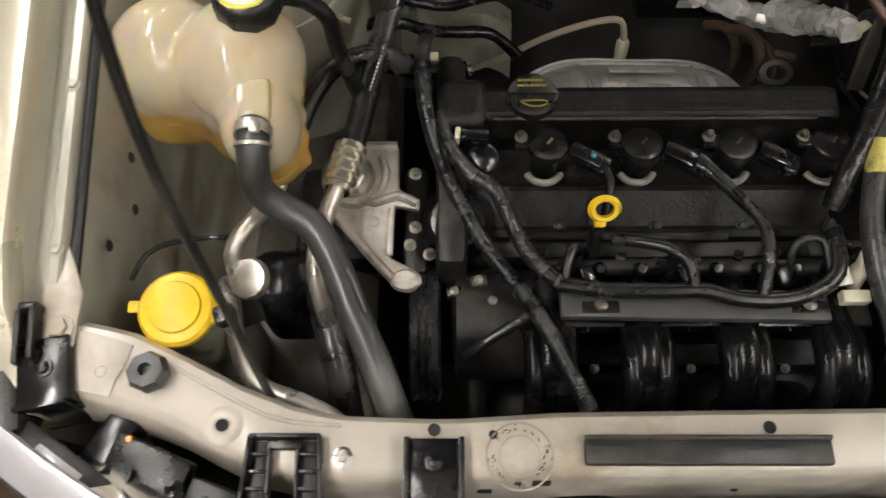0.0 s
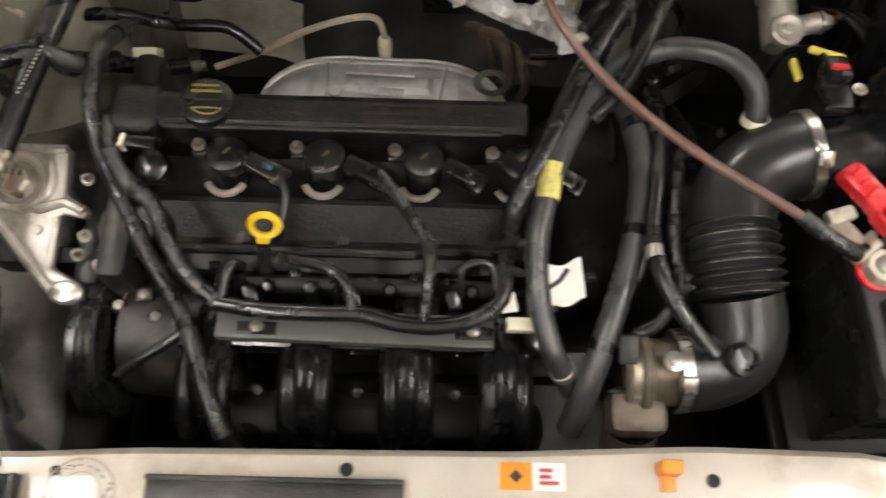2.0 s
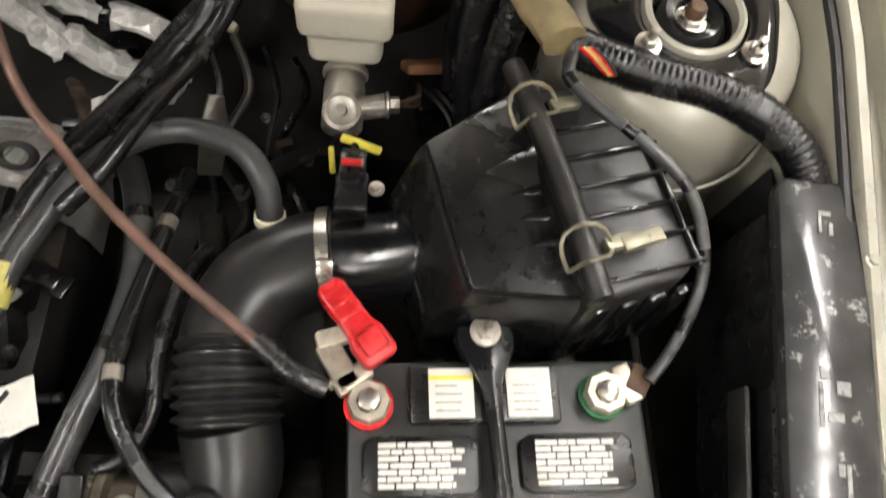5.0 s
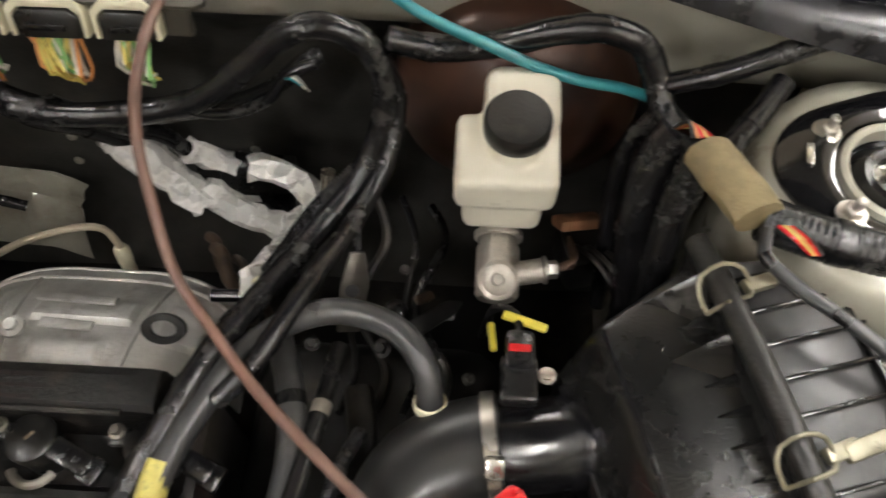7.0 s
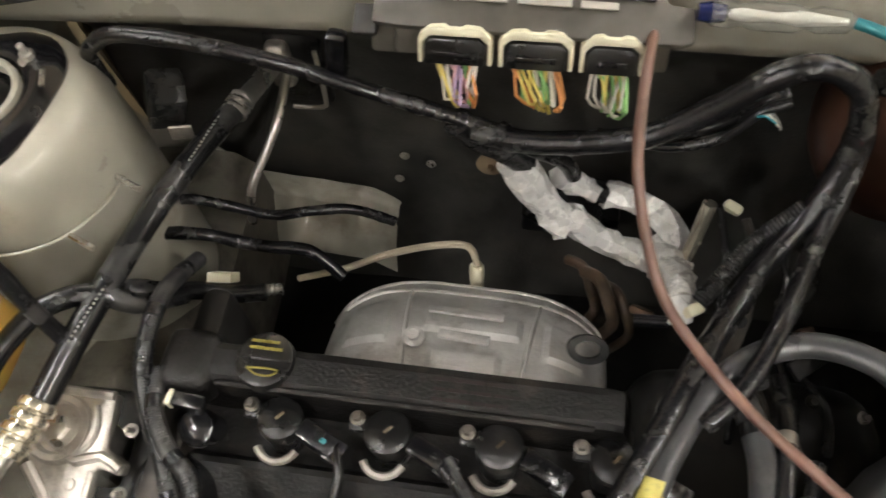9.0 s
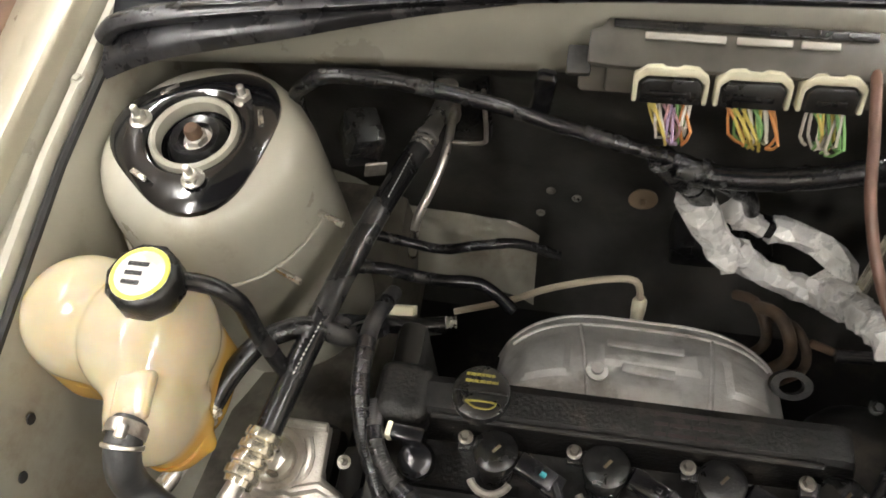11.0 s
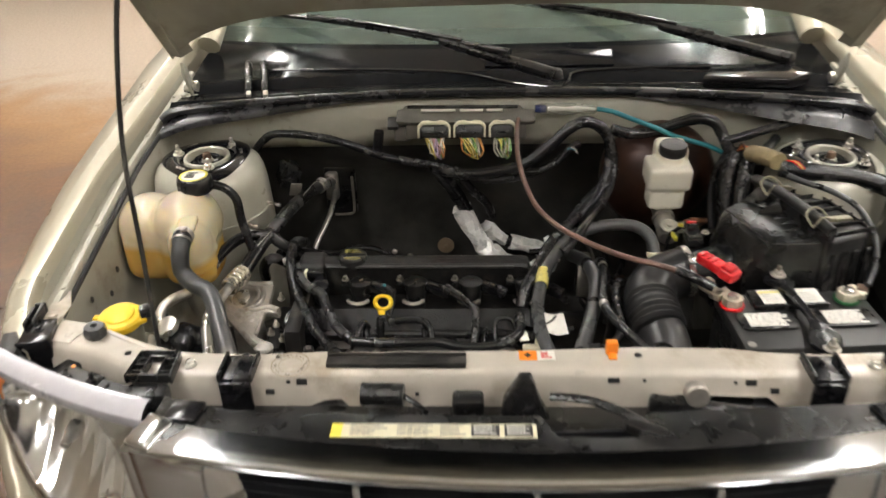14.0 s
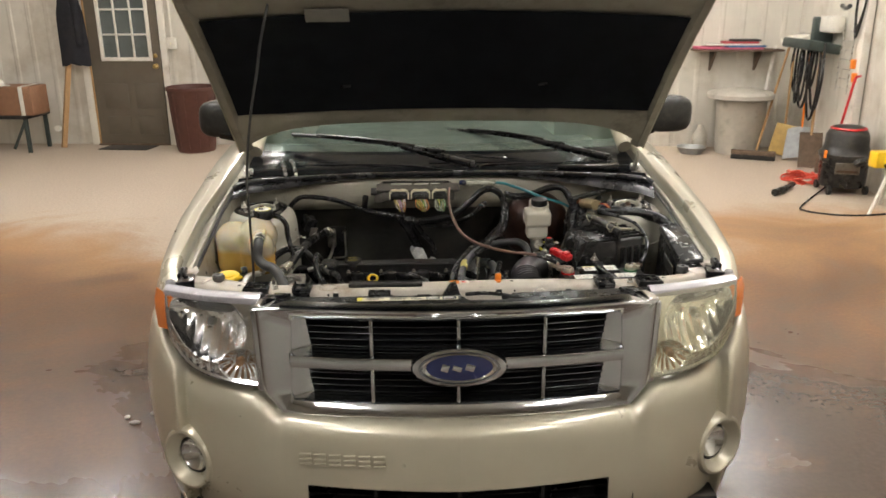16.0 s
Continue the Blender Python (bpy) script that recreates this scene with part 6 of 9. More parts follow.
part("clamp_ear", box((0.010, 0.012, 0.006), (-0.582, 0.492, 1.099), bevel=0.002), STEEL, cl)
part("hose_print", tube([(-0.5045, 0.392, 1.0065), (-0.4945, 0.372, 1.0015), (-0.486, 0.352, 0.9985)], 0.0014, 6), material("faded_hose_print", (0.10, 0.10, 0.095), 0.5), hose, "faded print along the hose")
solo("vent_hose", tube([(-0.566, 0.622, 1.122), (-0.545, 0.624, 1.115), (-0.525, 0.622, 1.092), (-0.520, 0.616, 1.05), (-0.505, 0.606, 0.99)], 0.0085, 12), RUBBER, "thin black vent hose from the coolant tank", "hose")
solo("return_hose", tube([(-0.566, 0.562, 0.991), (-0.554, 0.594, 0.998), (-0.53, 0.632, 1.002), (-0.49, 0.655, 0.995), (-0.46, 0.66, 0.97), (-0.44, 0.70, 0.92)], 0.011, 12), RUBBER, "black rubber hose curving behind the coolant tank", "hose")
AX = Vector((0.30, 0.90, 0.26)).normalized()
rp = solo("return_pipe", tube([(-0.574, 0.538, 0.984), (-0.580, 0.520, 0.979), (-0.589, 0.495, 0.973), (-0.598, 0.474, 0.975), (-0.610, 0.452, 0.980), (-0.624, 0.434, 0.975), (-0.629, 0.415, 0.955), (-0.611, 0.40, 0.93), (-0.595, 0.395, 0.905)], 0.0090, 12), ALU_TUBE, "bent aluminium coolant pipe with crimped ferrule", "pipe")
part("pipe_ferrule", lathe([(0.010, -0.004), (0.0108, 0), (0.0108, 0.034), (0.010, 0.038)], (-0.5765, 0.530, 0.982), AX, 18), FERRULE, rp, "crimped metal ferrule")
for i in range(4):
    part("crimp_ring", lathe([(0.0106, -0.0035), (0.0128, -0.002), (0.0128, 0.002), (0.0106, 0.0035)], Vector((-0.5755, 0.533, 0.983)) + AX * (0.009 * i), AX, 18), FERRULE, rp)

# air conditioning line
ac = solo("refrigerant_hose", tube([(-0.510, 0.548, 0.975), (-0.490, 0.640, 0.990), (-0.462, 0.770, 0.995), (-0.438, 0.88, 0.982), (-0.430, 0.915, 0.975)], 0.0135, 14), RUBBER, "straight black air conditioning hose with printed line", "hose")
fer = part("hose_ferrule", lathe([(0.014, -0.006), (0.0150, 0), (0.0150, 0.04), (0.0145, 0.046)], (-0.523, 0.500, 0.974), (0.22, 0.97, 0.01), 20), FERRULE, ac, "crimped metal ferrule")
for i in range(4):
    part("crimp_ring", lathe([(0.0148, -0.0055), (0.0178, -0.004), (0.0182, 0.0), (0.0178, 0.004), (0.0148, 0.0055)], Vector((-0.522, 0.505, 0.974)) + Vector((0.013, 0.052, 0.0005)) * (i * 0.24), (0.22, 0.97, 0.01), 20), FERRULE, fer)
b = bmesh.new()
for i in range(56):
    p = Vector((-0.497, 0.60, 0.9985)).lerp(Vector((-0.437, 0.88, 0.9975)), i / 55)
    box((0.0013, 0.0026, 0.0008), (p.x + 0.0055, p.y, p.z + 0.0042), (0, 22, -12), 0, bm=b)
part("printed_line", b, material("white_print", (0.45, 0.44, 0.4), 0.6), ac, "dashed white print line")
b = tube([(-0.430, 0.912, 0.975), (-0.427, 0.95, 0.962), (-0.426, 1.0, 0.942), (-0.426, 1.048, 0.925)], 0.012, 14)
for i in range(3):
    lathe([(0.0135, -0.003), (0.0155, -0.002), (0.0155, 0.002), (0.0135, 0.003)], (-0.430 + i * 0.002, 0.912 + i * 0.009, 0.975), (0.2, 0.97, 0), 16, b)
solo("hose_end", b, ALU_TUBE, "aluminium hose end at the firewall", "pipe fitting")
solo("liquid_line", tube([(-0.418, 1.046, 0.905), (-0.418, 1.010, 0.893), (-0.424, 0.975, 0.872), (-0.438, 0.945, 0.846), (-0.455, 0.915, 0.815), (-0.463, 0.895, 0.76)], 0.0062, 10), ALU_TUBE, "bent aluminium refrigerant pipe", "pipe")
b = box((0.075, 0.016, 0.125), (-0.408, 1.064, 0.895), bevel=0.004)
solo("pipe_plate", b, BLACK, "black firewall plate for the refrigerant pipes", "plate")
b = tube([(-0.377, 1.052, 0.935), (-0.376, 1.046, 0.855), (-0.383, 1.044, 0.838), (-0.425, 1.044, 0.836)], 0.0035, 8)
box((0.032, 0.026, 0.075), (-0.426, 1.050, 0.912), bevel=0.010, seg=3, bm=b)
solo("expansion_valve", b, CAST, "cast expansion valve block on the firewall", "valve")

b = tube([(-0.522, 0.503, 0.974), (-0.533, 0.478, 0.968), (-0.543, 0.44, 0.962), (-0.545, 0.408, 0.945), (-0.535, 0.37, 0.90), (-0.528, 0.34, 0.85), (-0.525, 0.31, 0.80)], 0.0095, 12)
solo("suction_pipe", b, ALU_TUBE, "bare aluminium air conditioning pipe", "pipe")
solo("cooler_pipe", tube([(-0.645, 0.42, 0.90), (-0.643, 0.405, 0.930), (-0.635, 0.38, 0.940), (-0.622, 0.345, 0.945), (-0.605, 0.31, 0.955), (-0.585, 0.288, 0.962), (-0.55, 0.275, 0.962), (-0.52, 0.262, 0.955), (-0.505, 0.250, 0.93)], 0.0095, 12), ALU_TUBE, "long bent aluminium pipe along the core support", "pipe")
solo("lower_hose", tube([(-0.565, 0.46, 0.90), (-0.545, 0.40, 0.90), (-0.525, 0.33, 0.88), (-0.515, 0.28, 0.85), (-0.51, 0.26, 0.80)], 0.017, 14), RUBBER, "black hose down to the radiator", "hose")

pump = thing("steering_pump", "black power steering reservoir with hoses", "pump", (-0.59, 0.41, 0.80))
blend("reservoir", [ball((-0.595, 0.415, 0.905), (0.035, 0.04, 0.045)), ball((-0.575, 0.43, 0.88), (0.04, 0.035, 0.05)), box((0.06, 0.06, 0.08), (-0.585, 0.41, 0.85), bevel=0.01)], BLACK_GLOSS, pump)
part("pump_cap", lathe([(0.020, 0), (0.022, 0.003), (0.020, 0.012), (0.012, 0.014), (0, 0.014)], (-0.610, 0.405, 0.948), (-0.3, -0.3, 1), 20), STEEL, pump)
part("pump_bracket", box((0.03, 0.05, 0.004), (-0.618, 0.39, 0.925), (20, -30, 10), 0.002), DARK, pump)

CX, CY, CZ = -0.660, 0.350, 1.011
washer = thing("washer_bottle", "dull translucent washer bottle with a bright yellow cap", "washer bottle", (-0.67, 0.36, 0.75))
blend("bottle", [box((0.095, 0.09, 0.2), (-0.672, 0.365, 0.85), bevel=0.02), lathe([(0, 0), (0.030, 0), (0.032, 0.05), (0, 0.05)], (-0.660, 0.352, 0.955), n=24)], material("dull_bottle_plastic", (0.17, 0.165, 0.125), 0.45, spots=(0.07, 0.065, 0.05), spot_amount=0.4, spot_scale=9), washer, "", 0.007, 6)
wc = part("washer_cap", lathe([(0.032, -0.012), (0.0355, -0.006), (0.036, 0.002), (0.033, 0.006), (0.025, 0.0075), (0.024, 0.010), (0.016, 0.012), (0, 0.0125)], (CX, CY, CZ), (0, -0.1, 1), 36), YELLOW, washer, "yellow snap cap")
part("cap_tab", box((0.016, 0.012, 0.005), (CX - 0.039, CY + 0.003, CZ - 0.002), bevel=0.002), YELLOW, wc)
part("cap_tip", prism([(CX + 0.022, CY + 0.025), (CX + 0.024, CY - 0.024), (CX + 0.046, CY - 0.002)], CZ - 0.007, CZ + 0.001, 0.002), YELLOW, wc)
solo("rod_clip", box((0.020, 0.018, 0.02), (-0.607, 0.335, 1.035), (0, 0, 20), 0.005), BLACK_GLOSS, "black plastic clip beside the washer cap", "clip")
solo("apron_cable", tube([(-0.73, 0.40, 0.96), (-0.715, 0.425, 0.968), (-0.69, 0.44, 0.965), (-0.655, 0.45, 0.955), (-0.63, 0.455, 0.94)], 0.003, 8), RUBBER, "thin black cable on the inner fender", "cable")
for q in ((-0.735, 0.52, 1.0), (-0.74, 0.42, 1.0), (-0.73, 0.47, 0.98), (-0.742, 0.60, 1.01)):
    part("apron_hole", lathe([(0.006, 0), (0.005, 0.001), (0, 0.0008)], q, (1, 0, 0.15), 14), INK, car)


# ---- looms over the engine ----
def loom(name, points, r, label, mat=None, ribs=0.0005, pitch=0.0030):
    ob = solo(name, tube(points, r, 12, ribs=ribs, pitch=pitch), mat or LOOM, label, "wiring loom")
    return bands(ob, points, r, 0.06 if r < 0.01 else 0.11)


loom("wiring_loom", [(-0.432, 0.74, 0.93), (-0.438, 0.68, 0.965), (-0.435, 0.62, 0.970), (-0.426, 0.575, 0.955), (-0.405, 0.528, 0.925), (-0.372, 0.468, 0.908), (-0.338, 0.420, 0.903), (-0.310, 0.372, 0.912), (-0.285, 0.315, 0.918), (-0.265, 0.275, 0.905), (-0.258, 0.262, 0.86)], 0.0095, "corrugated black loom crossing the engine's end")
loom("wiring_loom", [(-0.418, 0.60, 0.955), (-0.408, 0.558, 0.960), (-0.385, 0.525, 0.957), (-0.358, 0.503, 0.956), (-0.342, 0.472, 0.945), (-0.326, 0.445, 0.930), (-0.305, 0.425, 0.920), (-0.285, 0.412, 0.915)], 0.0090, "corrugated black loom down to the injector rail")
loom("injector_loom", [(-0.290, 0.412, 0.916), (-0.24, 0.404, 0.919), (-0.18, 0.402, 0.921), (-0.14, 0.402, 0.922), (-0.105, 0.394, 0.919), (-0.065, 0.392, 0.918), (-0.03, 0.398, 0.921), (-0.005, 0.412, 0.926), (0.004, 0.43, 0.93), (0.005, 0.47, 0.93)], 0.0088, "taped black injector loom along the rail", RUBBER, 0.0)
loom("wiring_branch", [(-0.150, 0.404, 0.924), (-0.155, 0.426, 0.936), (-0.175, 0.444, 0.938), (-0.208, 0.455, 0.930), (-0.23, 0.462, 0.92)], 0.0065, "short taped branch of the injector loom", RUBBER, 0.0)
loom("coil_branch", [(-0.078, 0.398, 0.922), (-0.074, 0.43, 0.942), (-0.074, 0.468, 0.944), (-0.095, 0.505, 0.938), (-0.118, 0.535, 0.935), (-0.132, 0.548, 0.934)], 0.0068, "black coil loom over the cam cover", RUBBER, 0.0)
loom("coil_branch", [(-0.078, 0.475, 0.945), (-0.10, 0.515, 0.943), (-0.128, 0.556, 0.938)], 0.0045, "thin black ignition coil cable", RUBBER_GREY, 0.0)
loom("coil_branch", [(-0.236, 0.552, 0.930), (-0.228, 0.530, 0.928), (-0.232, 0.505, 0.915), (-0.236, 0.49, 0.90)], 0.005, "thin black ignition coil cable", RUBBER, 0.0)
loom("wiring_branch", [(-0.285, 0.412, 0.914), (-0.282, 0.43, 0.925), (-0.275, 0.448, 0.930), (-0.268, 0.452, 0.915)], 0.006, "short taped branch of the loom", RUBBER, 0.0)
loom("wiring_branch", [(-0.318, 0.384, 0.908), (-0.345, 0.368, 0.90), (-0.375, 0.352, 0.89), (-0.39, 0.345, 0.875)], 0.006, "short loom branch to the alternator", RUBBER, 0.0)
loom("sensor_branch", [(-0.040, 0.428, 0.905), (-0.040, 0.448, 0.928), (-0.028, 0.456, 0.934), (-0.010, 0.455, 0.932), (-0.004, 0.44, 0.925), (-0.002, 0.42, 0.92)], 0.0045, "thin looped black sensor cable", RUBBER, 0.0)
loom("sensor_branch", [(0.016, 0.472, 0.90), (0.045, 0.460, 0.905), (0.075, 0.45, 0.91), (0.10, 0.452, 0.915)], 0.0045, "thin black sensor cable", RUBBER, 0.0)
b = box((0.030, 0.014, 0.014), (0.022, 0.398, 0.910), bevel=0.002)
solo("loom_plug", b, CREAM, "cream cable plug at the end of the injector rail", "plug")
solo("loom_tag", box((0.016, 0.020, 0.004), (0.009, 0.418, 0.922), (10, 0, 10), 0.001), WHITE, "small white cable tag", "label")
lm = Matrix.Translation((0.058, 0.435, 0.935)) @ pose(0, 0, 0, 22, 8, 14)
lb = thing("paper_label", "white paper label with a black stroke on a cable", "label", (0.053, 0.437, 0.925))
rows = [[lm @ Vector((-0.029 + 0.058 * i / 8, -0.021 + 0.042 * j / 6 + 0.003 * math.sin(i), 0.004 * math.sin(i * 0.5) + 0.002 * j / 6)) for i in range(9)] for j in range(7)]
part("card", skin(rows, 0.0008), WHITE, lb)
part("card_stroke", tube([lm @ Vector(q) for q in ((-0.014, -0.002, 0.005), (0.0, 0.004, 0.0062), (0.010, 0.014, 0.0062))], 0.0028, 8, flat=0.4), INK, lb)
solo("loom_plug", box((0.014, 0.018, 0.026), (0.112, 0.385, 0.905), (15, 0, 20), 0.003), CREAM, "cream sensor plug beside the throttle body", "plug")

# ---- cowl, control module and its harness ----
CASTING = material("module_casting", (0.095, 0.088, 0.075), 0.4, 0.2, 0.25, 30, 0.2, (0.09, 0.08, 0.065), 0.3, 12)
ecu = thing("control_module", "grey finned engine control module on the cowl", "control module", (-0.09, 0.945, 1.09))
EM = Matrix.Translation((-0.094, 0.917, 1.136)) @ pose(0, 0, 0, 28, 0, -1.0)
part("module_case", prism([(-0.150, -0.014), (-0.150, 0.020), (-0.138, 0.024), (-0.134, 0.033), (0.118, 0.033), (0.124, 0.022), (0.148, 0.020), (0.150, -0.012), (0.14, -0.016), (-0.125, -0.016)], -0.007, 0.004, 0.003, m=EM), CASTING, ecu)
part("case_rim", prism([(-0.128, 0.022), (0.112, 0.022), (0.112, 0.030), (-0.128, 0.030)], 0.004, 0.007, 0.001, m=EM), BLACK, ecu)
# pale colour on the fins stands for the highlight along the case
GLINT = material("glint_casting", (0.55, 0.53, 0.48), 0.35, 0.5)
for x, w in ((-0.060, 0.075), (0.012, 0.050), (0.062, 0.034)):
    part("case_fin", prism([(x - w / 2, 0.0115), (x + w / 2, 0.0115), (x + w / 2, 0.0185), (x - w / 2, 0.0185)], 0.004, 0.008, 0.001, m=EM), GLINT, ecu, "module fin with a glint in its colour")
part("case_front", box((0.262, 0.012, 0.040), (-0.094, 0.914, 1.110), (-14, 0, -1), 0.004), CASTING, ecu)
part("case_foot", box((0.040, 0.014, 0.034), (-0.232, 0.924, 1.098), (-14, 0, 0), 0.005), CASTING, ecu)
part("mount_tab", box((0.024, 0.030, 0.012), (-0.252, 0.915, 1.125), (28, 0, 0), bevel=0.003), BLACK_DULL, ecu)
WIRE = [material("wire_" + n, c, 0.45, vary=0.05, bump=0) for n, c in (("yellow", (0.6, 0.48, 0.12)), ("green", (0.2, 0.4, 0.14)), ("pink", (0.55, 0.32, 0.34)), ("white", (0.6, 0.57, 0.5)), ("orange", (0.6, 0.25, 0.08)), ("violet", (0.35, 0.25, 0.38)))]
for k, (x, w) in enumerate(((-0.1625, 0.071), (-0.086, 0.070), (-0.0155, 0.059))):
    c = new("module_plug")
    c.parent = ecu
    c["label"] = "black plug with a cream lock frame"
    h = w / 2
    pm = Matrix.Translation((x, 0.893, 1.104)) @ pose(0, 0, 0, 70, 0, 0)
    part("plug_body", prism([(-h + 0.007, -0.004), (h - 0.007, -0.004), (h - 0.006, 0.016), (h - 0.013, 0.0225), (-h + 0.013, 0.0225), (-h + 0.006, 0.016)], -0.014, 0.008, 0.002, m=pm), BLACK, c)
    part("plug_ridge", prism([(-h + 0.016, 0.004), (h - 0.016, 0.004), (h - 0.016, 0.010), (-h + 0.016, 0.010)], 0.008, 0.010, 0.0008, m=pm), BLACK_GLOSS, c)
    ring = [(-h, -0.004), (-h, 0.021), (-h + 0.003, 0.026), (-h + 0.011, 0.0325), (-0.010, 0.0335), (-0.006, 0.0315), (0.006, 0.0315), (0.010, 0.0335), (h - 0.011, 0.0325), (h - 0.003, 0.026), (h, 0.021), (h, -0.004), (h - 0.0045, -0.004), (h - 0.0045, 0.017), (h - 0.012, 0.0238), (-h + 0.012, 0.0238), (-h + 0.0045, 0.017), (-h + 0.0045, -0.004)]
    part("lock_frame", prism(ring, -0.010, 0.006, 0.0015, m=pm), CREAM, c, "cream lock frame")
    rnd = random.Random(20 + k)
    tgt = Vector((x + 0.012, 0.876, 1.064)) if k < 2 else Vector((x + 0.004, 0.878, 1.062))
    for i in range(18):
        u = (i + 0.5) / 18 - 0.5
        a = Vector((x + u * (w - 0.026), 0.892 + rnd.uniform(-0.006, 0.006), 1.100 + rnd.uniform(-0.003, 0.003)))
        e = tgt + Vector((u * 0.022 + rnd.uniform(-0.002, 0.002), rnd.uniform(-0.007, 0.007), rnd.uniform(-0.006, 0.006)))
        mid = (a * 0.45 + e * 0.55) + Vector((rnd.uniform(-0.009, 0.009), rnd.uniform(-0.022, -0.004), rnd.uniform(-0.006, 0.010)))
        part("plug_wire", tube([a, mid, e], 0.0017, 6, 0.012), WIRE[(0, 0, 3, 2, 2, 5, 1, 4, 3)[i * 9 // 18]] if k == 0 else (WIRE[(4, 0, 1, 0, 3, 1, 0, 3, 4)[i * 9 // 18]] if k == 1 else WIRE[(3, 1, 3, 0)[i % 4]]), c)


def harness(name, points, r, label, wob=0.06):
    ob = solo(name, tube(points, r * 0.96, 12, 0.005, wobble=wob), TAPE_BLACK, label, "wiring harness")
    return bands(ob, points, r, 0.065)


harness("firewall_harness", [(-0.56, 0.90, 1.02), (-0.553, 0.888, 1.075), (-0.53, 0.878, 1.105), (-0.504, 0.880, 1.118), (-0.45, 0.882, 1.115), (-0.388, 0.882, 1.104), (-0.33, 0.888, 1.082), (-0.283, 0.890, 1.062), (-0.22, 0.882, 1.050), (-0.16, 0.868, 1.046), (-0.10, 0.862, 1.030), (-0.06, 0.872, 1.010), (0.0, 0.885, 1.005), (0.05, 0.89, 1.015), (0.10, 0.893, 1.04), (0.135, 0.895, 1.075), (0.15, 0.90, 1.08)], 0.0088, "taped black harness along the firewall")
harness("loop_harness", [(-0.145, 0.862, 1.035), (-0.10, 0.858, 1.030), (-0.04, 0.858, 1.034), (0.03, 0.862, 1.050), (0.085, 0.868, 1.090), (0.125, 0.874, 1.126), (0.160, 0.878, 1.138), (0.195, 0.876, 1.122), (0.212, 0.868, 1.085), (0.208, 0.850, 1.040), (0.185, 0.815, 0.998), (0.148, 0.768, 0.978), (0.110, 0.70, 0.985), (0.075, 0.635, 0.988), (0.045, 0.57, 0.975), (0.018, 0.52, 0.955), (0.01, 0.495, 0.93)], 0.0125, "thick looped black harness from the control module")
harness("loop_harness", [(0.212, 0.875, 1.10), (0.222, 0.866, 1.06), (0.215, 0.835, 1.02), (0.19, 0.78, 0.998), (0.152, 0.69, 1.010), (0.12, 0.63, 1.0), (0.09, 0.60, 0.985)], 0.0095, "second cable of the looped harness")
harness("small_harness", [(-0.02, 0.872, 1.036), (0.02, 0.868, 1.03), (0.06, 0.865, 1.032), (0.10, 0.868, 1.05), (0.125, 0.874, 1.08), (0.15, 0.88, 1.09)], 0.0055, "thin black cable behind the loop")
for k in range(3):
    solo("loose_wire", tube([(0.118 + 0.003 * k, 0.873, 1.074), (0.128 + 0.003 * k, 0.866, 1.084 + 0.002 * k), (0.138 + 0.003 * k, 0.862, 1.080 - 0.004 * k)], 0.0013, 6), (TEAL, WIRE[3], GREY_INK)[k % 3], "thin loose wire end at the harness", "wire")
solo("harness_clip", box((0.022, 0.020, 0.060), (-0.286, 0.905, 1.085), (0, 8, 0), 0.006), BLACK_GLOSS, "black clip holding the firewall harness", "clip")
harness("branch_harness", [(-0.16, 0.866, 1.043), (-0.135, 0.880, 1.00), (-0.115, 0.905, 0.955), (-0.095, 0.925, 0.905)], 0.016, "black taped harness dropping down the firewall")
harness("branch_harness", [(-0.115, 0.870, 1.03), (-0.085, 0.89, 0.98), (-0.05, 0.915, 0.93), (-0.035, 0.925, 0.89)], 0.010, "second taped harness dropping down the firewall")

foil = thing("foil_wrap", "crumpled silver foil wrapped round the exhaust side harness", "heat wrap", (0, 0.87, 0.8))
def crumple(points, r, seed):
    """A foil sleeve, dented into facets."""
    rnd = random.Random(seed)
    b = tube(points, r, 9, 0.013)
    for v in b.verts:
        v.co += Vector((rnd.uniform(-1, 1), rnd.uniform(-1, 1), rnd.uniform(-1, 1))) * 0.0036
    bmesh.ops.triangulate(b, faces=b.faces)
    return part("foil_sleeve", b, FOIL, foil, angle=14)


crumple([(-0.108, 0.925, 0.915), (-0.085, 0.925, 0.865), (-0.055, 0.922, 0.812), (-0.035, 0.915, 0.79)], (0.025, 0.020), 1)
crumple([(-0.040, 0.928, 0.800), (-0.005, 0.922, 0.775), (0.035, 0.912, 0.760), (0.075, 0.900, 0.755)], (0.0200, 0.0170), 2)
crumple([(-0.050, 0.952, 0.850), (-0.032, 0.962, 0.826), (-0.004, 0.968, 0.806)], 0.0165, 3)
crumple([(0.010, 0.970, 0.797), (0.045, 0.968, 0.790), (0.080, 0.956, 0.784), (0.100, 0.925, 0.782), (0.098, 0.895, 0.778)], 0.0175, 5)
part("foil_band", tube([(-0.010, 0.968, 0.808), (0.014, 0.970, 0.797)], 0.0150, 12), TAPE_BLACK, foil, "black tape band round the foil")
crumple([(0.080, 0.905, 0.762), (0.092, 0.862, 0.805), (0.092, 0.815, 0.855), (0.086, 0.770, 0.900), (0.080, 0.735, 0.928)], (0.026, 0.013), 4)
solo("brown_cable", tube([(0.022, 0.93, 1.13), (0.016, 0.885, 1.135), (0.012, 0.83, 1.122), (0.014, 0.785, 1.094), (0.028, 0.738, 1.058), (0.049, 0.692, 1.032), (0.085, 0.650, 1.014), (0.123, 0.608, 1.010), (0.161, 0.573, 1.008), (0.205, 0.535, 1.010), (0.245, 0.503, 1.016), (0.282, 0.475, 1.018)], 0.0052, 10), COPPER, "brown starting cable across the engine", "cable")
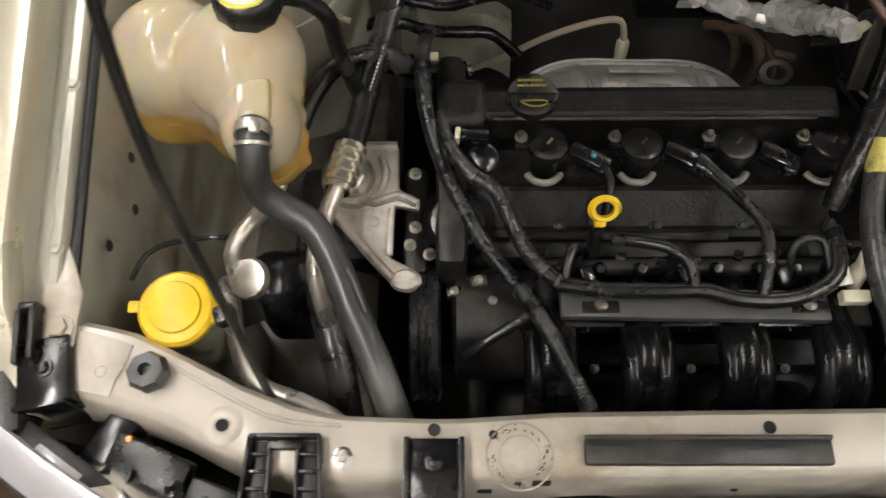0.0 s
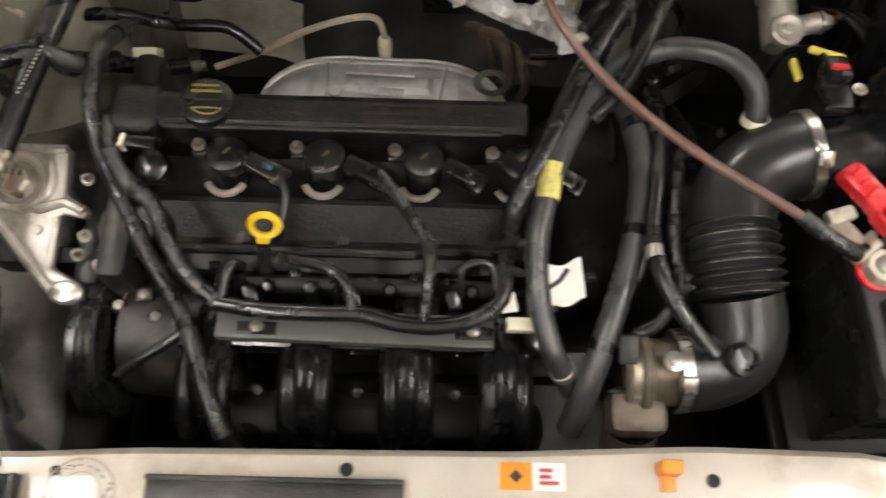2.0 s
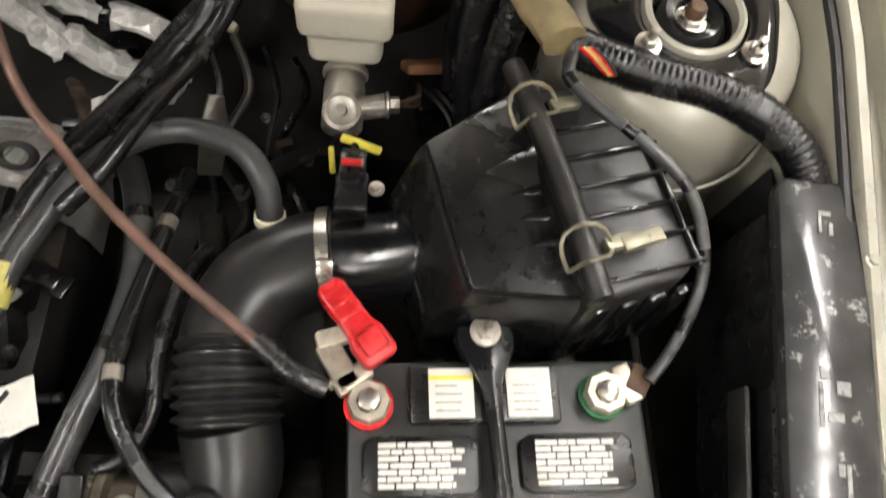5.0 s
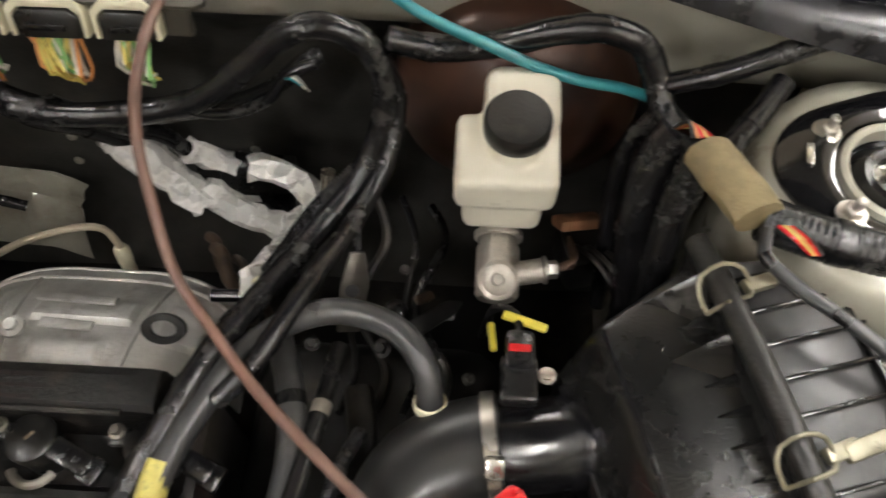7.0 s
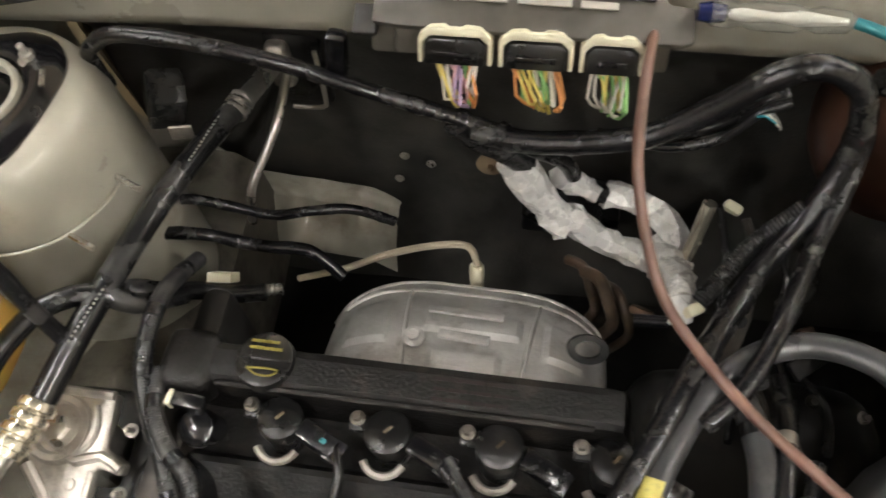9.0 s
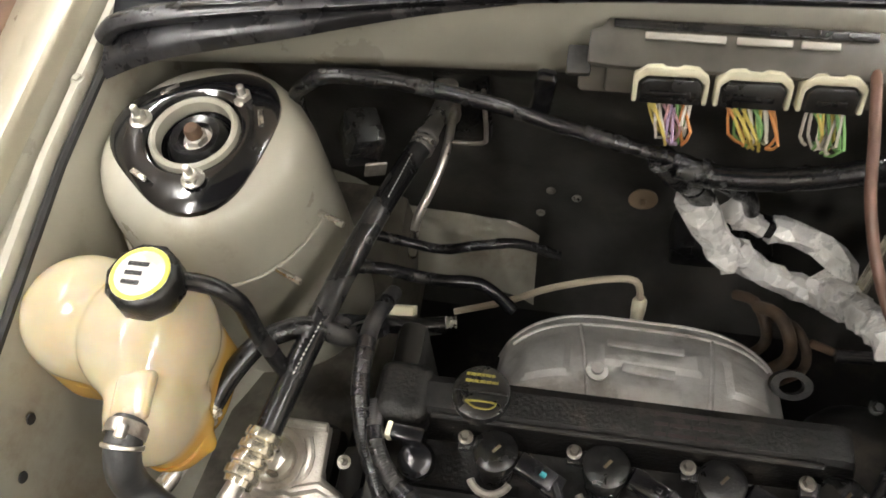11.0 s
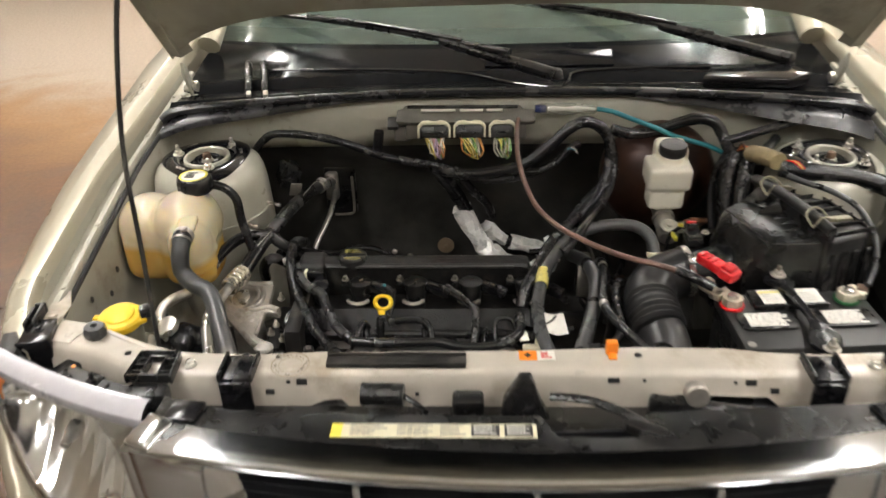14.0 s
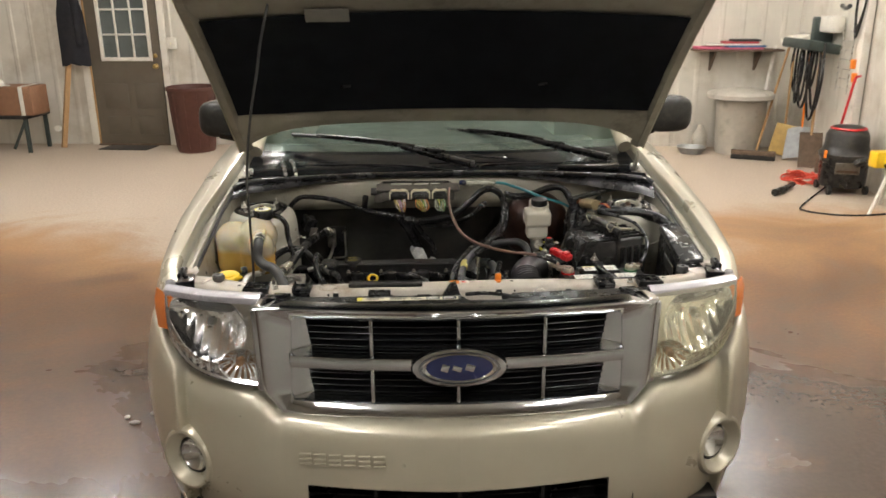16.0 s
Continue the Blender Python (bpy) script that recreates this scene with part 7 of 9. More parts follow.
solo("cable_sleeve", tube([(0.276, 0.480, 1.018), (0.305, 0.458, 1.014), (0.332, 0.448, 1.004)], 0.0085, 10), RUBBER, "black sleeve on the brown cable", "cable")

# clear inline filter and teal line
cf = thing("inline_filter", "clear plastic inline fitting with a blue end on the cowl", "filter", (0.12, 0.925, 1.14))
part("clear_barrel", lathe([(0.004, 0), (0.012, 0.004), (0.013, 0.02), (0.010, 0.03), (0.013, 0.04), (0.013, 0.075), (0.009, 0.085), (0.012, 0.095), (0.010, 0.12), (0.005, 0.125)], (0.062, 0.922, 1.152), (1, 0, -0.02), 18), clear_glass("clear_plastic", (0.85, 0.86, 0.84), 0.05, 0.12, (0.8, 0.8, 0.75)), cf)
part("blue_end", lathe([(0, -0.012), (0.008, -0.012), (0.010, 0.0), (0.008, 0.012), (0, 0.012)], (0.066, 0.922, 1.152), (1, 0, 0), 14), BLUE, cf)
part("inner_core", lathe([(0.004, 0.02), (0.006, 0.03), (0.004, 0.06), (0.007, 0.08), (0.003, 0.12)], (0.062, 0.922, 1.152), (1, 0, -0.02), 12), WHITE, cf)
solo("teal_line", tube([(0.188, 0.921, 1.150), (0.215, 0.908, 1.150), (0.25, 0.888, 1.142), (0.30, 0.876, 1.126), (0.345, 0.869, 1.108), (0.386, 0.866, 1.096), (0.42, 0.872, 1.083), (0.452, 0.876, 1.066)], 0.0052, 10), TEAL, "teal plastic washer line", "hose")

# firewall details
for q in ((-0.150, 1.040, 0.748),):
    b = lathe([(0, 0), (0.020, 0), (0.021, 0.003), (0.012, 0.006), (0, 0.006)], q, (0, -1, 0.1), 20)
    box((0.008, 0.012, 0.010), (q[0], q[1] - 0.008, q[2]), bevel=0.002, bm=b)
    part("firewall_grommet", b, material("brown_grommet", (0.22, 0.16, 0.10), 0.6), car)
for q in ((-0.285, 1.068, 0.712), (-0.300, 1.070, 0.650), (-0.245, 1.066, 0.70), (-0.02, 1.068, 0.70)):
    part("firewall_stud", bolt(0.005, q, (0, -1, 0.1)), STEEL, car)
solo("firewall_label", box((0.036, 0.002, 0.018), (-0.02, 0.990, 0.690), (10, 0, 0), 0), WHITE, "small white label on a black bracket", "label")
solo("lower_bracket", box((0.14, 0.07, 0.05), (-0.03, 1.028, 0.675), bevel=0.006), BLACK, "black bracket on the firewall", "bracket")
harness("bulge_cable", [(-0.56, 0.855, 0.84), (-0.53, 0.858, 0.856), (-0.50, 0.86, 0.86), (-0.46, 0.87, 0.835), (-0.41, 0.872, 0.822), (-0.36, 0.875, 0.835), (-0.31, 0.89, 0.825), (-0.26, 0.90, 0.79)], 0.007, "black cable over the dash rail")
harness("bulge_cable", [(-0.54, 0.80, 0.86), (-0.51, 0.805, 0.866), (-0.47, 0.812, 0.858), (-0.44, 0.82, 0.835), (-0.40, 0.82, 0.83), (-0.35, 0.825, 0.82), (-0.31, 0.81, 0.79)], 0.0085, "black cable behind the engine")
pv = thing("breather_valve", "white breather connector and hose behind the cam cover", "valve", (-0.45, 0.76, 0.80))
part("valve_tag", box((0.030, 0.012, 0.032), (-0.437, 0.762, 0.848), (32, 0, 4), 0.002), CREAM, pv)
part("valve_hose", tube([(-0.53, 0.74, 0.84), (-0.522, 0.715, 0.885), (-0.50, 0.704, 0.912), (-0.475, 0.71, 0.90), (-0.455, 0.735, 0.86), (-0.42, 0.745, 0.84), (-0.385, 0.755, 0.835)], 0.011, 12), RUBBER, pv)
part("valve_spring", tube([(-0.415, 0.768, 0.808), (-0.378, 0.778, 0.802)], 0.0085, 12, ribs=0.0025, pitch=0.006), ALU_TUBE, pv)
part("valve_stem", tube([(-0.475, 0.700, 0.905), (-0.455, 0.705, 0.91)], 0.008, 10), STEEL, pv)
tb = thing("tower_bracket", "black bracket beside the strut tower", "bracket", (-0.49, 0.87, 1.0))
part("bracket_plate", box((0.04, 0.05, 0.05), (-0.488, 0.885, 1.02), (10, 20, 30), 0.006), BLACK, tb)
part("bracket_tab", box((0.025, 0.004, 0.035), (-0.470, 0.86, 0.995), (20, 10, 20), 0.002), CAST, tb)

# ---- brake cylinder ----
brake = thing("brake_cylinder", "cream brake fluid reservoir on a silver master cylinder", "brake cylinder", (0.32, 0.8, 0.93))
part("booster", lathe([(0, 0.09), (0.05, 0.088), (0.075, 0.07), (0.115, 0.05), (0.125, 0.03), (0.127, 0.0), (0.12, -0.03)], (0.335, 0.965, 0.985), (0, -1, 0.05), 40), BOOSTER, brake, "brown vacuum brake booster")
part("cylinder", lathe([(0, -0.002), (0.018, 0.0), (0.021, 0.004), (0.021, 0.05), (0.019, 0.055), (0.019, 0.15)], (0.322, 0.728, 0.943), (0, 1, 0.18), 24), CAST, brake, "cast aluminium master cylinder")
part("cylinder_port", tube([(0.33, 0.75, 0.95), (0.365, 0.755, 0.955)], 0.012, 12), CAST, brake)
part("end_boss", lathe([(0.020, -0.006), (0.019, 0.002), (0.015, 0.004), (0.012, 0.002), (0.006, 0.002), (0.005, 0.006), (0, 0.006)], (0.322, 0.736, 0.966), (0, -0.35, 1), 22), CAST, brake)
part("cylinder_ring", lathe([(0.0205, -0.004), (0.0235, -0.003), (0.0235, 0.003), (0.0205, 0.004)], (0.322, 0.790, 0.955), (0, 1, 0.18), 24), CAST, brake)
part("port_nut", bolt(0.009, (0.365, 0.755, 0.955), (1, 0.1, 0), 0.014), STEEL, brake)
for d in (0, 0.012):
    part("brake_pipe", tube([(0.375, 0.757, 0.955), (0.395, 0.77, 0.95 - d), (0.40, 0.80, 0.92 - d), (0.40, 0.86, 0.86)], 0.003, 8), RUST, brake)
blend("reservoir", [box((0.090, 0.072, 0.052), (0.323, 0.808, 1.052), (6, 0, 0), 0.008), box((0.074, 0.054, 0.056), (0.322, 0.808, 1.006), (4, 0, 0), 0.009), box((0.066, 0.062, 0.070), (0.334, 0.848, 1.070), (6, 0, 0), 0.012), box((0.05, 0.045, 0.03), (0.322, 0.81, 0.985), bevel=0.01), lathe([(0, 0), (0.025, 0), (0.025, 0.034), (0, 0.034)], (0.329, 0.812, 1.064), (0, -0.1, 1), 24)], BRAKE_WHITE, brake, "cream fluid reservoir", 0.003, 2)
part("reservoir_cap", lathe([(0.026, -0.012), (0.0285, -0.008), (0.0285, 0.006), (0.026, 0.010), (0.013, 0.011), (0, 0.0115)], (0.329, 0.809, 1.106), (0, -0.1, 1), 32), BLACK_DULL, brake, "round black screw cap")
ab = part("abs_block", box((0.055, 0.06, 0.06), (0.42, 0.83, 0.86), (0, 0, 15), 0.008), DARK, brake, "grimy brake valve block")
part("rust_patch", box((0.05, 0.012, 0.03), (0.405, 0.83, 0.925), (50, 10, 15), 0.004), material("rusty_bracket", (0.17, 0.075, 0.035), 0.75, 0.1, 0.4, 40, 0.4, (0.06, 0.035, 0.025), 0.5, 14), ab, "rusty steel bracket")
for k in range(3):
    part("valve_pipe", tube([(0.405 + 0.012 * k, 0.82, 0.89), (0.408 + 0.012 * k, 0.80, 0.92), (0.43 + 0.01 * k, 0.77, 0.925), (0.445 + 0.008 * k, 0.74, 0.90), (0.45, 0.72, 0.84)], 0.003, 8), DARK, ab)

# small fittings on the gearbox side, behind the engine
gb = thing("gearbox_fittings", "grimy brackets and pipes on top of the gearbox", "bracket", (0.2, 0.75, 0.75))
part("shift_bracket", prism([(-0.014, -0.05), (0.014, -0.05), (0.018, 0.01), (0.008, 0.05), (-0.010, 0.05), (-0.016, 0.01)], -0.003, 0.003, 0.002, m=Matrix.Translation((0.165, 0.79, 0.815)) @ pose(0, 0, 0, 55, 20, 15)), DULL_BOLT, gb, "dull steel bracket")
part("bracket_hole", lathe([(0.006, 0), (0.008, 0.001), (0, 0.0012)], (0.166, 0.785, 0.83), (0.2, -0.8, 0.6), 14), INK, gb)
part("rusty_tab", box((0.022, 0.012, 0.016), (0.245, 0.795, 0.80), (20, 10, 30), 0.004), RUST, gb)
part("rusty_tab", box((0.03, 0.010, 0.022), (0.060, 0.80, 0.80), (35, 0, -20), 0.004), RUST, gb)
for k in range(4):
    x = 0.14 + 0.035 * k
    part("shift_cable", tube([(x, 0.92, 0.86 - 0.02 * k), (x + 0.02, 0.87, 0.80), (x + 0.012 * (-1) ** k, 0.80, 0.765), (x + 0.03, 0.72, 0.76), (x + 0.02, 0.66, 0.78)], 0.0045 + 0.0012 * (k % 2), 8), (RUBBER, DARK, BLACK_GLOSS, RUBBER)[k], gb)
for k, (q, r) in enumerate((((0.20, 0.74, 0.775), 0.012), ((0.255, 0.72, 0.78), 0.009), ((0.275, 0.78, 0.79), 0.008), ((0.12, 0.74, 0.78), 0.010), ((0.22, 0.83, 0.80), 0.007), ((0.30, 0.70, 0.80), 0.008))):
    part("housing_bolt", bolt(r * 0.6, q, (0.1 * (k - 2), -0.3, 1), r), DARK, gb)
part("vent_cap", lathe([(0.008, -0.03), (0.008, 0), (0.012, 0.003), (0.012, 0.014), (0.008, 0.017), (0, 0.017)], (0.215, 0.775, 0.80), (0, -0.2, 1), 16), BLACK_GLOSS, gb)
part("white_plug", box((0.022, 0.013, 0.014), (0.094, 0.741, 0.93), (20, 10, 35), 0.004), CREAM, gb, "cream cable plug")
part("white_plug", box((0.024, 0.014, 0.016), (0.164, 0.945, 0.825), (20, 10, -25), 0.005), CREAM, gb)
part("plug_loom", tube([(0.098, 0.748, 0.933), (0.115, 0.768, 0.945), (0.145, 0.80, 0.972), (0.185, 0.825, 1.005)], 0.010, 12, ribs=0.0012, pitch=0.004), LOOM, gb, "short corrugated loom")
part("sensor_stem", tube([(0.127, 0.918, 0.868), (0.122, 0.905, 0.83), (0.115, 0.89, 0.79)], 0.009, 10), FERRULE, gb)
part("gear_lever", prism([(-0.045, -0.010), (0.03, -0.008), (0.045, 0.0), (0.03, 0.010), (-0.045, 0.012)], -0.004, 0.004, 0.002, m=Matrix.Translation((0.255, 0.76, 0.815)) @ pose(0, 0, 0, 20, 10, 40)), DARK, gb)

# right side harness
harness("cowl_harness", [(0.215, 0.885, 1.118), (0.26, 0.888, 1.106), (0.312, 0.890, 1.112), (0.355, 0.888, 1.130), (0.395, 0.884, 1.140), (0.428, 0.878, 1.132), (0.446, 0.868, 1.105), (0.456, 0.848, 1.085), (0.470, 0.822, 1.085), (0.483, 0.792, 1.10)], 0.0125, "taped black harness along the cowl")
b = tube([(0.483, 0.790, 1.101), (0.492, 0.765, 1.108), (0.503, 0.742, 1.111), (0.511, 0.724, 1.112)], 0.0215, 14, 0.006, wobble=0.1, flat=0.8)
solo("taped_splice", b, TAPE, "splice wrapped in brown cloth tape", "wiring splice")
for k in range(5):
    solo("splice_wire", tube([(0.486 - 0.004 * k, 0.800, 1.108), (0.478 - 0.003 * k, 0.812, 1.106 + 0.002 * k), (0.468 - 0.002 * k, 0.82, 1.095)], 0.0016, 6), (RED, WIRE[0], RED, WIRE[4], INK)[k], "thin coloured wire at the taped splice", "wire")
    solo("splice_wire", tube([(0.521 + 0.003 * k, 0.712, 1.120), (0.530 + 0.003 * k, 0.700, 1.122), (0.545 + 0.002 * k, 0.695, 1.110)], 0.0016, 6), (RED, WIRE[0], WIRE[4], RED, INK)[k], "thin coloured wire at the taped splice", "wire")
harness("tower_drop_harness", [(0.468, 0.825, 1.085), (0.452, 0.812, 1.05), (0.448, 0.79, 1.0), (0.452, 0.765, 0.95), (0.458, 0.745, 0.89), (0.46, 0.735, 0.82)], 0.020, "black taped harness dropping beside the strut tower")
harness("tower_drop_harness", [(0.482, 0.80, 1.085), (0.470, 0.775, 1.04), (0.462, 0.745, 0.99), (0.462, 0.72, 0.93), (0.465, 0.70, 0.86)], 0.016, "black taped harness dropping beside the strut tower")
harness("tower_drop_harness", [(0.455, 0.85, 1.08), (0.435, 0.845, 1.03), (0.43, 0.83, 0.97), (0.435, 0.80, 0.90), (0.44, 0.79, 0.82)], 0.010, "thin black cable dropping beside the brake booster")
loom("fuse_box_loom", [(0.520, 0.735, 1.095), (0.56, 0.722, 1.092), (0.60, 0.712, 1.090), (0.645, 0.703, 1.088), (0.69, 0.686, 1.082), (0.722, 0.660, 1.072), (0.742, 0.632, 1.05)], 0.0185, "thick taped loom into the fuse box", TAPE_BLACK, 0.0008, 0.006)
harness("tower_harness", [(0.455, 0.862, 1.10), (0.50, 0.868, 1.11), (0.55, 0.885, 1.118), (0.60, 0.900, 1.126), (0.66, 0.905, 1.130), (0.72, 0.905, 1.128), (0.76, 0.90, 1.10)], 0.010, "black harness behind the strut tower")
harness("tower_harness", [(0.50, 0.80, 1.09), (0.53, 0.835, 1.095), (0.555, 0.87, 1.10)], 0.011, "black cable beside the strut tower")
loom("ground_cable", [(0.525, 0.728, 1.10), (0.515, 0.70, 1.10), (0.540, 0.675, 1.094), (0.580, 0.645, 1.090), (0.618, 0.615, 1.076), (0.636, 0.582, 1.055), (0.640, 0.545, 1.030), (0.622, 0.50, 1.005), (0.602, 0.472, 0.992)], 0.0055, "grey-black ground cable to the battery", RUBBER_GREY, 0.0)

# ---- air filter box and intake duct ----
WET = material("shiny_black_plastic", (0.012, 0.012, 0.012), 0.16, 0, 0.25, 40, 0.1, (0.05, 0.048, 0.045), 0.3, 16, bump_scale=120)
air = thing("air_filter_box", "black ribbed air filter box with wire clips", "air filter", (0.51, 0.6, 0.86))
def air_box():
    """Filter box built square to its own axes, about its joint."""
    zs = ((0.385, 0.985), (0.398, 1.015), (0.408, 1.036), (0.414, 1.0445), (0.420, 1.047), (0.455, 1.048), (0.498, 1.050))
    rows = []
    for x, zt in zs:
        k = (x - 0.385) / 0.113
        ya, yb = 0.536 - 0.040 * k, 0.664 + 0.042 * k
        rows.append([(x, ya, 0.86), (x, ya, zt - 0.012), (x, ya + 0.004, zt - 0.003), (x, ya + 0.012, zt), (x, yb - 0.012, zt), (x, yb - 0.004, zt - 0.003), (x, yb, zt - 0.012), (x, yb, 0.86)])
    part("lid", skin(rows, 0.003), BLACK, air, "black filter box lid", angle=30)
    part("lid_end", prism([(0.536, 0.86), (0.664, 0.86), (0.664, 0.965), (0.65, 0.984), (0.55, 0.984), (0.536, 0.965)], -0.004, 0.004, 0.002, m=Matrix.Translation((0.387, 0, 0)) @ Matrix(((0, 0, 1, 0), (1, 0, 0, 0), (0, 1, 0, 0), (0, 0, 0, 1)))), BLACK, air)
    part("lid_crease", tube([(0.416, 0.530, 1.044), (0.416, 0.600, 1.0455), (0.416, 0.668, 1.044)], 0.0022, 8), BLACK_GLOSS, air)
    part("lid_edge", tube([(0.416, 0.530, 1.044), (0.455, 0.516, 1.046), (0.498, 0.502, 1.049)], 0.0024, 8), WET, air)
    # gussets that brace the joint flange, each with one sloping face
    for y, run, high in ((0.682, 0.046, 0.034), (0.655, 0.030, 0.012), (0.630, 0.046, 0.030), (0.604, 0.036, 0.010), (0.580, 0.036, 0.010), (0.556, 0.036, 0.010), (0.530, 0.032, 0.009)):
        b = bmesh.new()
        tip = b.verts.new((0.498 - run, y, 1.046))
        arc = [b.verts.new((0.500, y - dy * high - 0.002, 1.046 + dz * high)) for dy, dz in ((1.5, 0.0), (0.85, 0.18), (0.40, 0.45), (0.10, 0.80), (0.0, 1.0))]
        back = [b.verts.new((0.500, y + 0.003, 1.046 + high)), b.verts.new((0.500, y + 0.003, 1.046))]
        for p, q in zip(arc + back, (arc + back)[1:] + arc[:1]):
            b.faces.new((tip, p, q))
        b.faces.new(arc + back)
        part("lid_gusset", b, WET, air, "shiny moulded gusset", angle=60)
    for z in (1.016, 0.990, 0.962):
        part("side_gusset", prism([(0.0, 0.0), (0.030, 0.0), (0.030, 0.010)], -0.0015, 0.0015, 0.0005, m=Matrix.Translation((0.470, 0.508, z)) @ pose(0, 0, 0, 180, 0, 0)), WET, air)
    part("joint_flange", box((0.014, 0.222, 0.20), (0.505, 0.600, 0.980), (0, 0, 0), 0.004), BLACK, air)
    part("joint_bead", tube([(0.505, 0.490, 1.074), (0.505, 0.54, 1.080), (0.505, 0.60, 1.082), (0.504, 0.66, 1.081), (0.503, 0.712, 1.076)], 0.0105, 10), BLACK_DULL, air)
    base = part("base", prism([(0.510, 0.494), (0.592, 0.500), (0.610, 0.515), (0.614, 0.660), (0.596, 0.690), (0.510, 0.706)], 0.88, 1.052, 0.008, 3), SATIN, air, "glossy ribbed filter box base")
    for i in range(7):
        part("base_rib", box((0.098, 0.0035, 0.010), (0.562, 0.508 + i * 0.0285, 1.055), bevel=0.0015), WET, base)
    part("rib_tie", box((0.005, 0.176, 0.010), (0.604, 0.592, 1.053), bevel=0.0015), WET, base)
    for i in range(4):
        part("side_rib", box((0.016, 0.008, 0.12), (0.522 + 0.026 * i, 0.497, 0.965), bevel=0.002), WET, base)
    for y in (0.530, 0.664):
        cl = part("wire_clip", tube([(0.488, y - 0.012, 1.072), (0.484, y, 1.082), (0.488, y + 0.012, 1.090), (0.505, y + 0.015, 1.097), (0.522, y + 0.011, 1.088), (0.527, y, 1.078), (0.520, y - 0.010, 1.084), (0.500, y - 0.013, 1.090), (0.488, y - 0.012, 1.072)], 0.0018, 8), CLIP_STEEL, air, "bent wire clip")
        part("clip_foot", box((0.030, 0.012, 0.008), (0.536, y + 0.002, 1.074), (0, 14, 8), 0.002), CLIP_STEEL, cl)
    part("clip_lever", box((0.040, 0.014, 0.007), (0.556, 0.531, 1.073), (0, 8, 6), 0.002), CLIP_STEEL, air)


SATIN = material("satin_black_plastic", (0.030, 0.030, 0.030), 0.36, 0, 0.25, 40, 0.06, (0.05, 0.048, 0.045), 0.3, 16)
CLIP_STEEL = material("yellowed_zinc_clip", (0.25, 0.235, 0.17), 0.38, 0.5, 0.2, 40, 0.1, (0.30, 0.27, 0.18), 0.3, 40)
air_box()
air.matrix_basis = Matrix.Translation((0.508, 0.616, 0.0)) @ pose(0, 0, 0, 0, 0, 17) @ Matrix.Translation((-0.505, -0.600, 0.0)) @ air.matrix_basis
DUCT = material("smooth_rubber_duct", (0.020, 0.020, 0.0205), 0.33, 0, 0.15, 20, 0.03, (0.030, 0.029, 0.028), 0.3, 9, spread=0.06)
duct = thing("intake_duct", "black rubber intake duct with bellows and clamp", "intake duct", (0.26, 0.48, 0.85))
part("sensor_housing", lathe([(0.038, 0), (0.041, 0.004), (0.041, 0.08), (0.043, 0.086), (0.043, 0.096), (0.040, 0.1)], (0.408, 0.592, 0.962), (-1, -0.12, -0.12), 28), BLACK_GLOSS, duct, "smooth black sensor pipe")
part("elbow", tube([(0.330, 0.583, 0.954), (0.300, 0.578, 0.950), (0.265, 0.560, 0.944), (0.245, 0.527, 0.938), (0.241, 0.500, 0.934)], 0.0455, 28), DUCT, duct, "black rubber elbow")
part("bellows", tube([(0.241, 0.505, 0.935), (0.243, 0.47, 0.931), (0.247, 0.430, 0.922)], 0.049, 32, ribs=0.0085, pitch=0.0122), DUCT, duct, "ribbed bellows")
part("lower_elbow", tube([(0.247, 0.434, 0.922), (0.253, 0.405, 0.908), (0.248, 0.380, 0.893), (0.222, 0.366, 0.886), (0.182, 0.361, 0.885)], 0.0435, 28), DUCT, duct, "black rubber lower elbow")
part("duct_boss", lathe([(0.016, 0), (0.018, 0.01), (0.017, 0.024), (0.012, 0.026), (0.010, 0.018), (0, 0.018)], (0.236, 0.366, 0.915), (0.1, -0.2, 1), 18), BLACK, duct)
for q, ax, r in (((0.322, 0.582, 0.953), (-1, -0.12, -0.12), 0.0475), ((0.186, 0.361, 0.885), (-1, -0.05, 0), 0.0425)):
    cl = part("band_clamp", lathe([(r - 0.001, -0.006), (r + 0.0012, -0.0055), (r + 0.0012, 0.0055), (r - 0.001, 0.006)], q, ax, 36), STEEL, duct, "steel band clamp")
    part("clamp_screw", box((0.016, 0.018, 0.012), (q[0], q[1] - r * 0.55, q[2] + r * 0.86), (35, 0, 0), 0.003), STEEL, cl)
maf = part("air_sensor", box((0.030, 0.040, 0.020), (0.340, 0.626, 1.000), bevel=0.004), BLACK, duct, "black air flow sensor with red lock")
part("sensor_plug", box((0.024, 0.030, 0.026), (0.340, 0.648, 1.008), (-10, 0, 0), 0.004), BLACK_GLOSS, maf)
part("red_lock", box((0.018, 0.006, 0.005), (0.339, 0.646, 1.0225), bevel=0.001), RED, maf)
part("sensor_screw", bolt(0.005, (0.362, 0.628, 1.010)), STEEL, maf)
b = tube([(0.34, 0.664, 1.0), (0.338, 0.69, 0.99), (0.32, 0.71, 0.96), (0.31, 0.70, 0.92)], 0.004, 8)
solo("sensor_cable", b, RUBBER, "thin black air sensor cable", "cable")
solo("yellow_tab", box((0.040, 0.008, 0.006), (0.345, 0.682, 0.995), (0, 0, -18), 0.002), LABEL_YELLOW, "yellow plastic cable tab", "clip")
solo("yellow_tab", box((0.006, 0.026, 0.010), (0.318, 0.675, 0.975), (0, 0, 8), 0.002), LABEL_YELLOW, "yellow plastic cable tab", "clip")

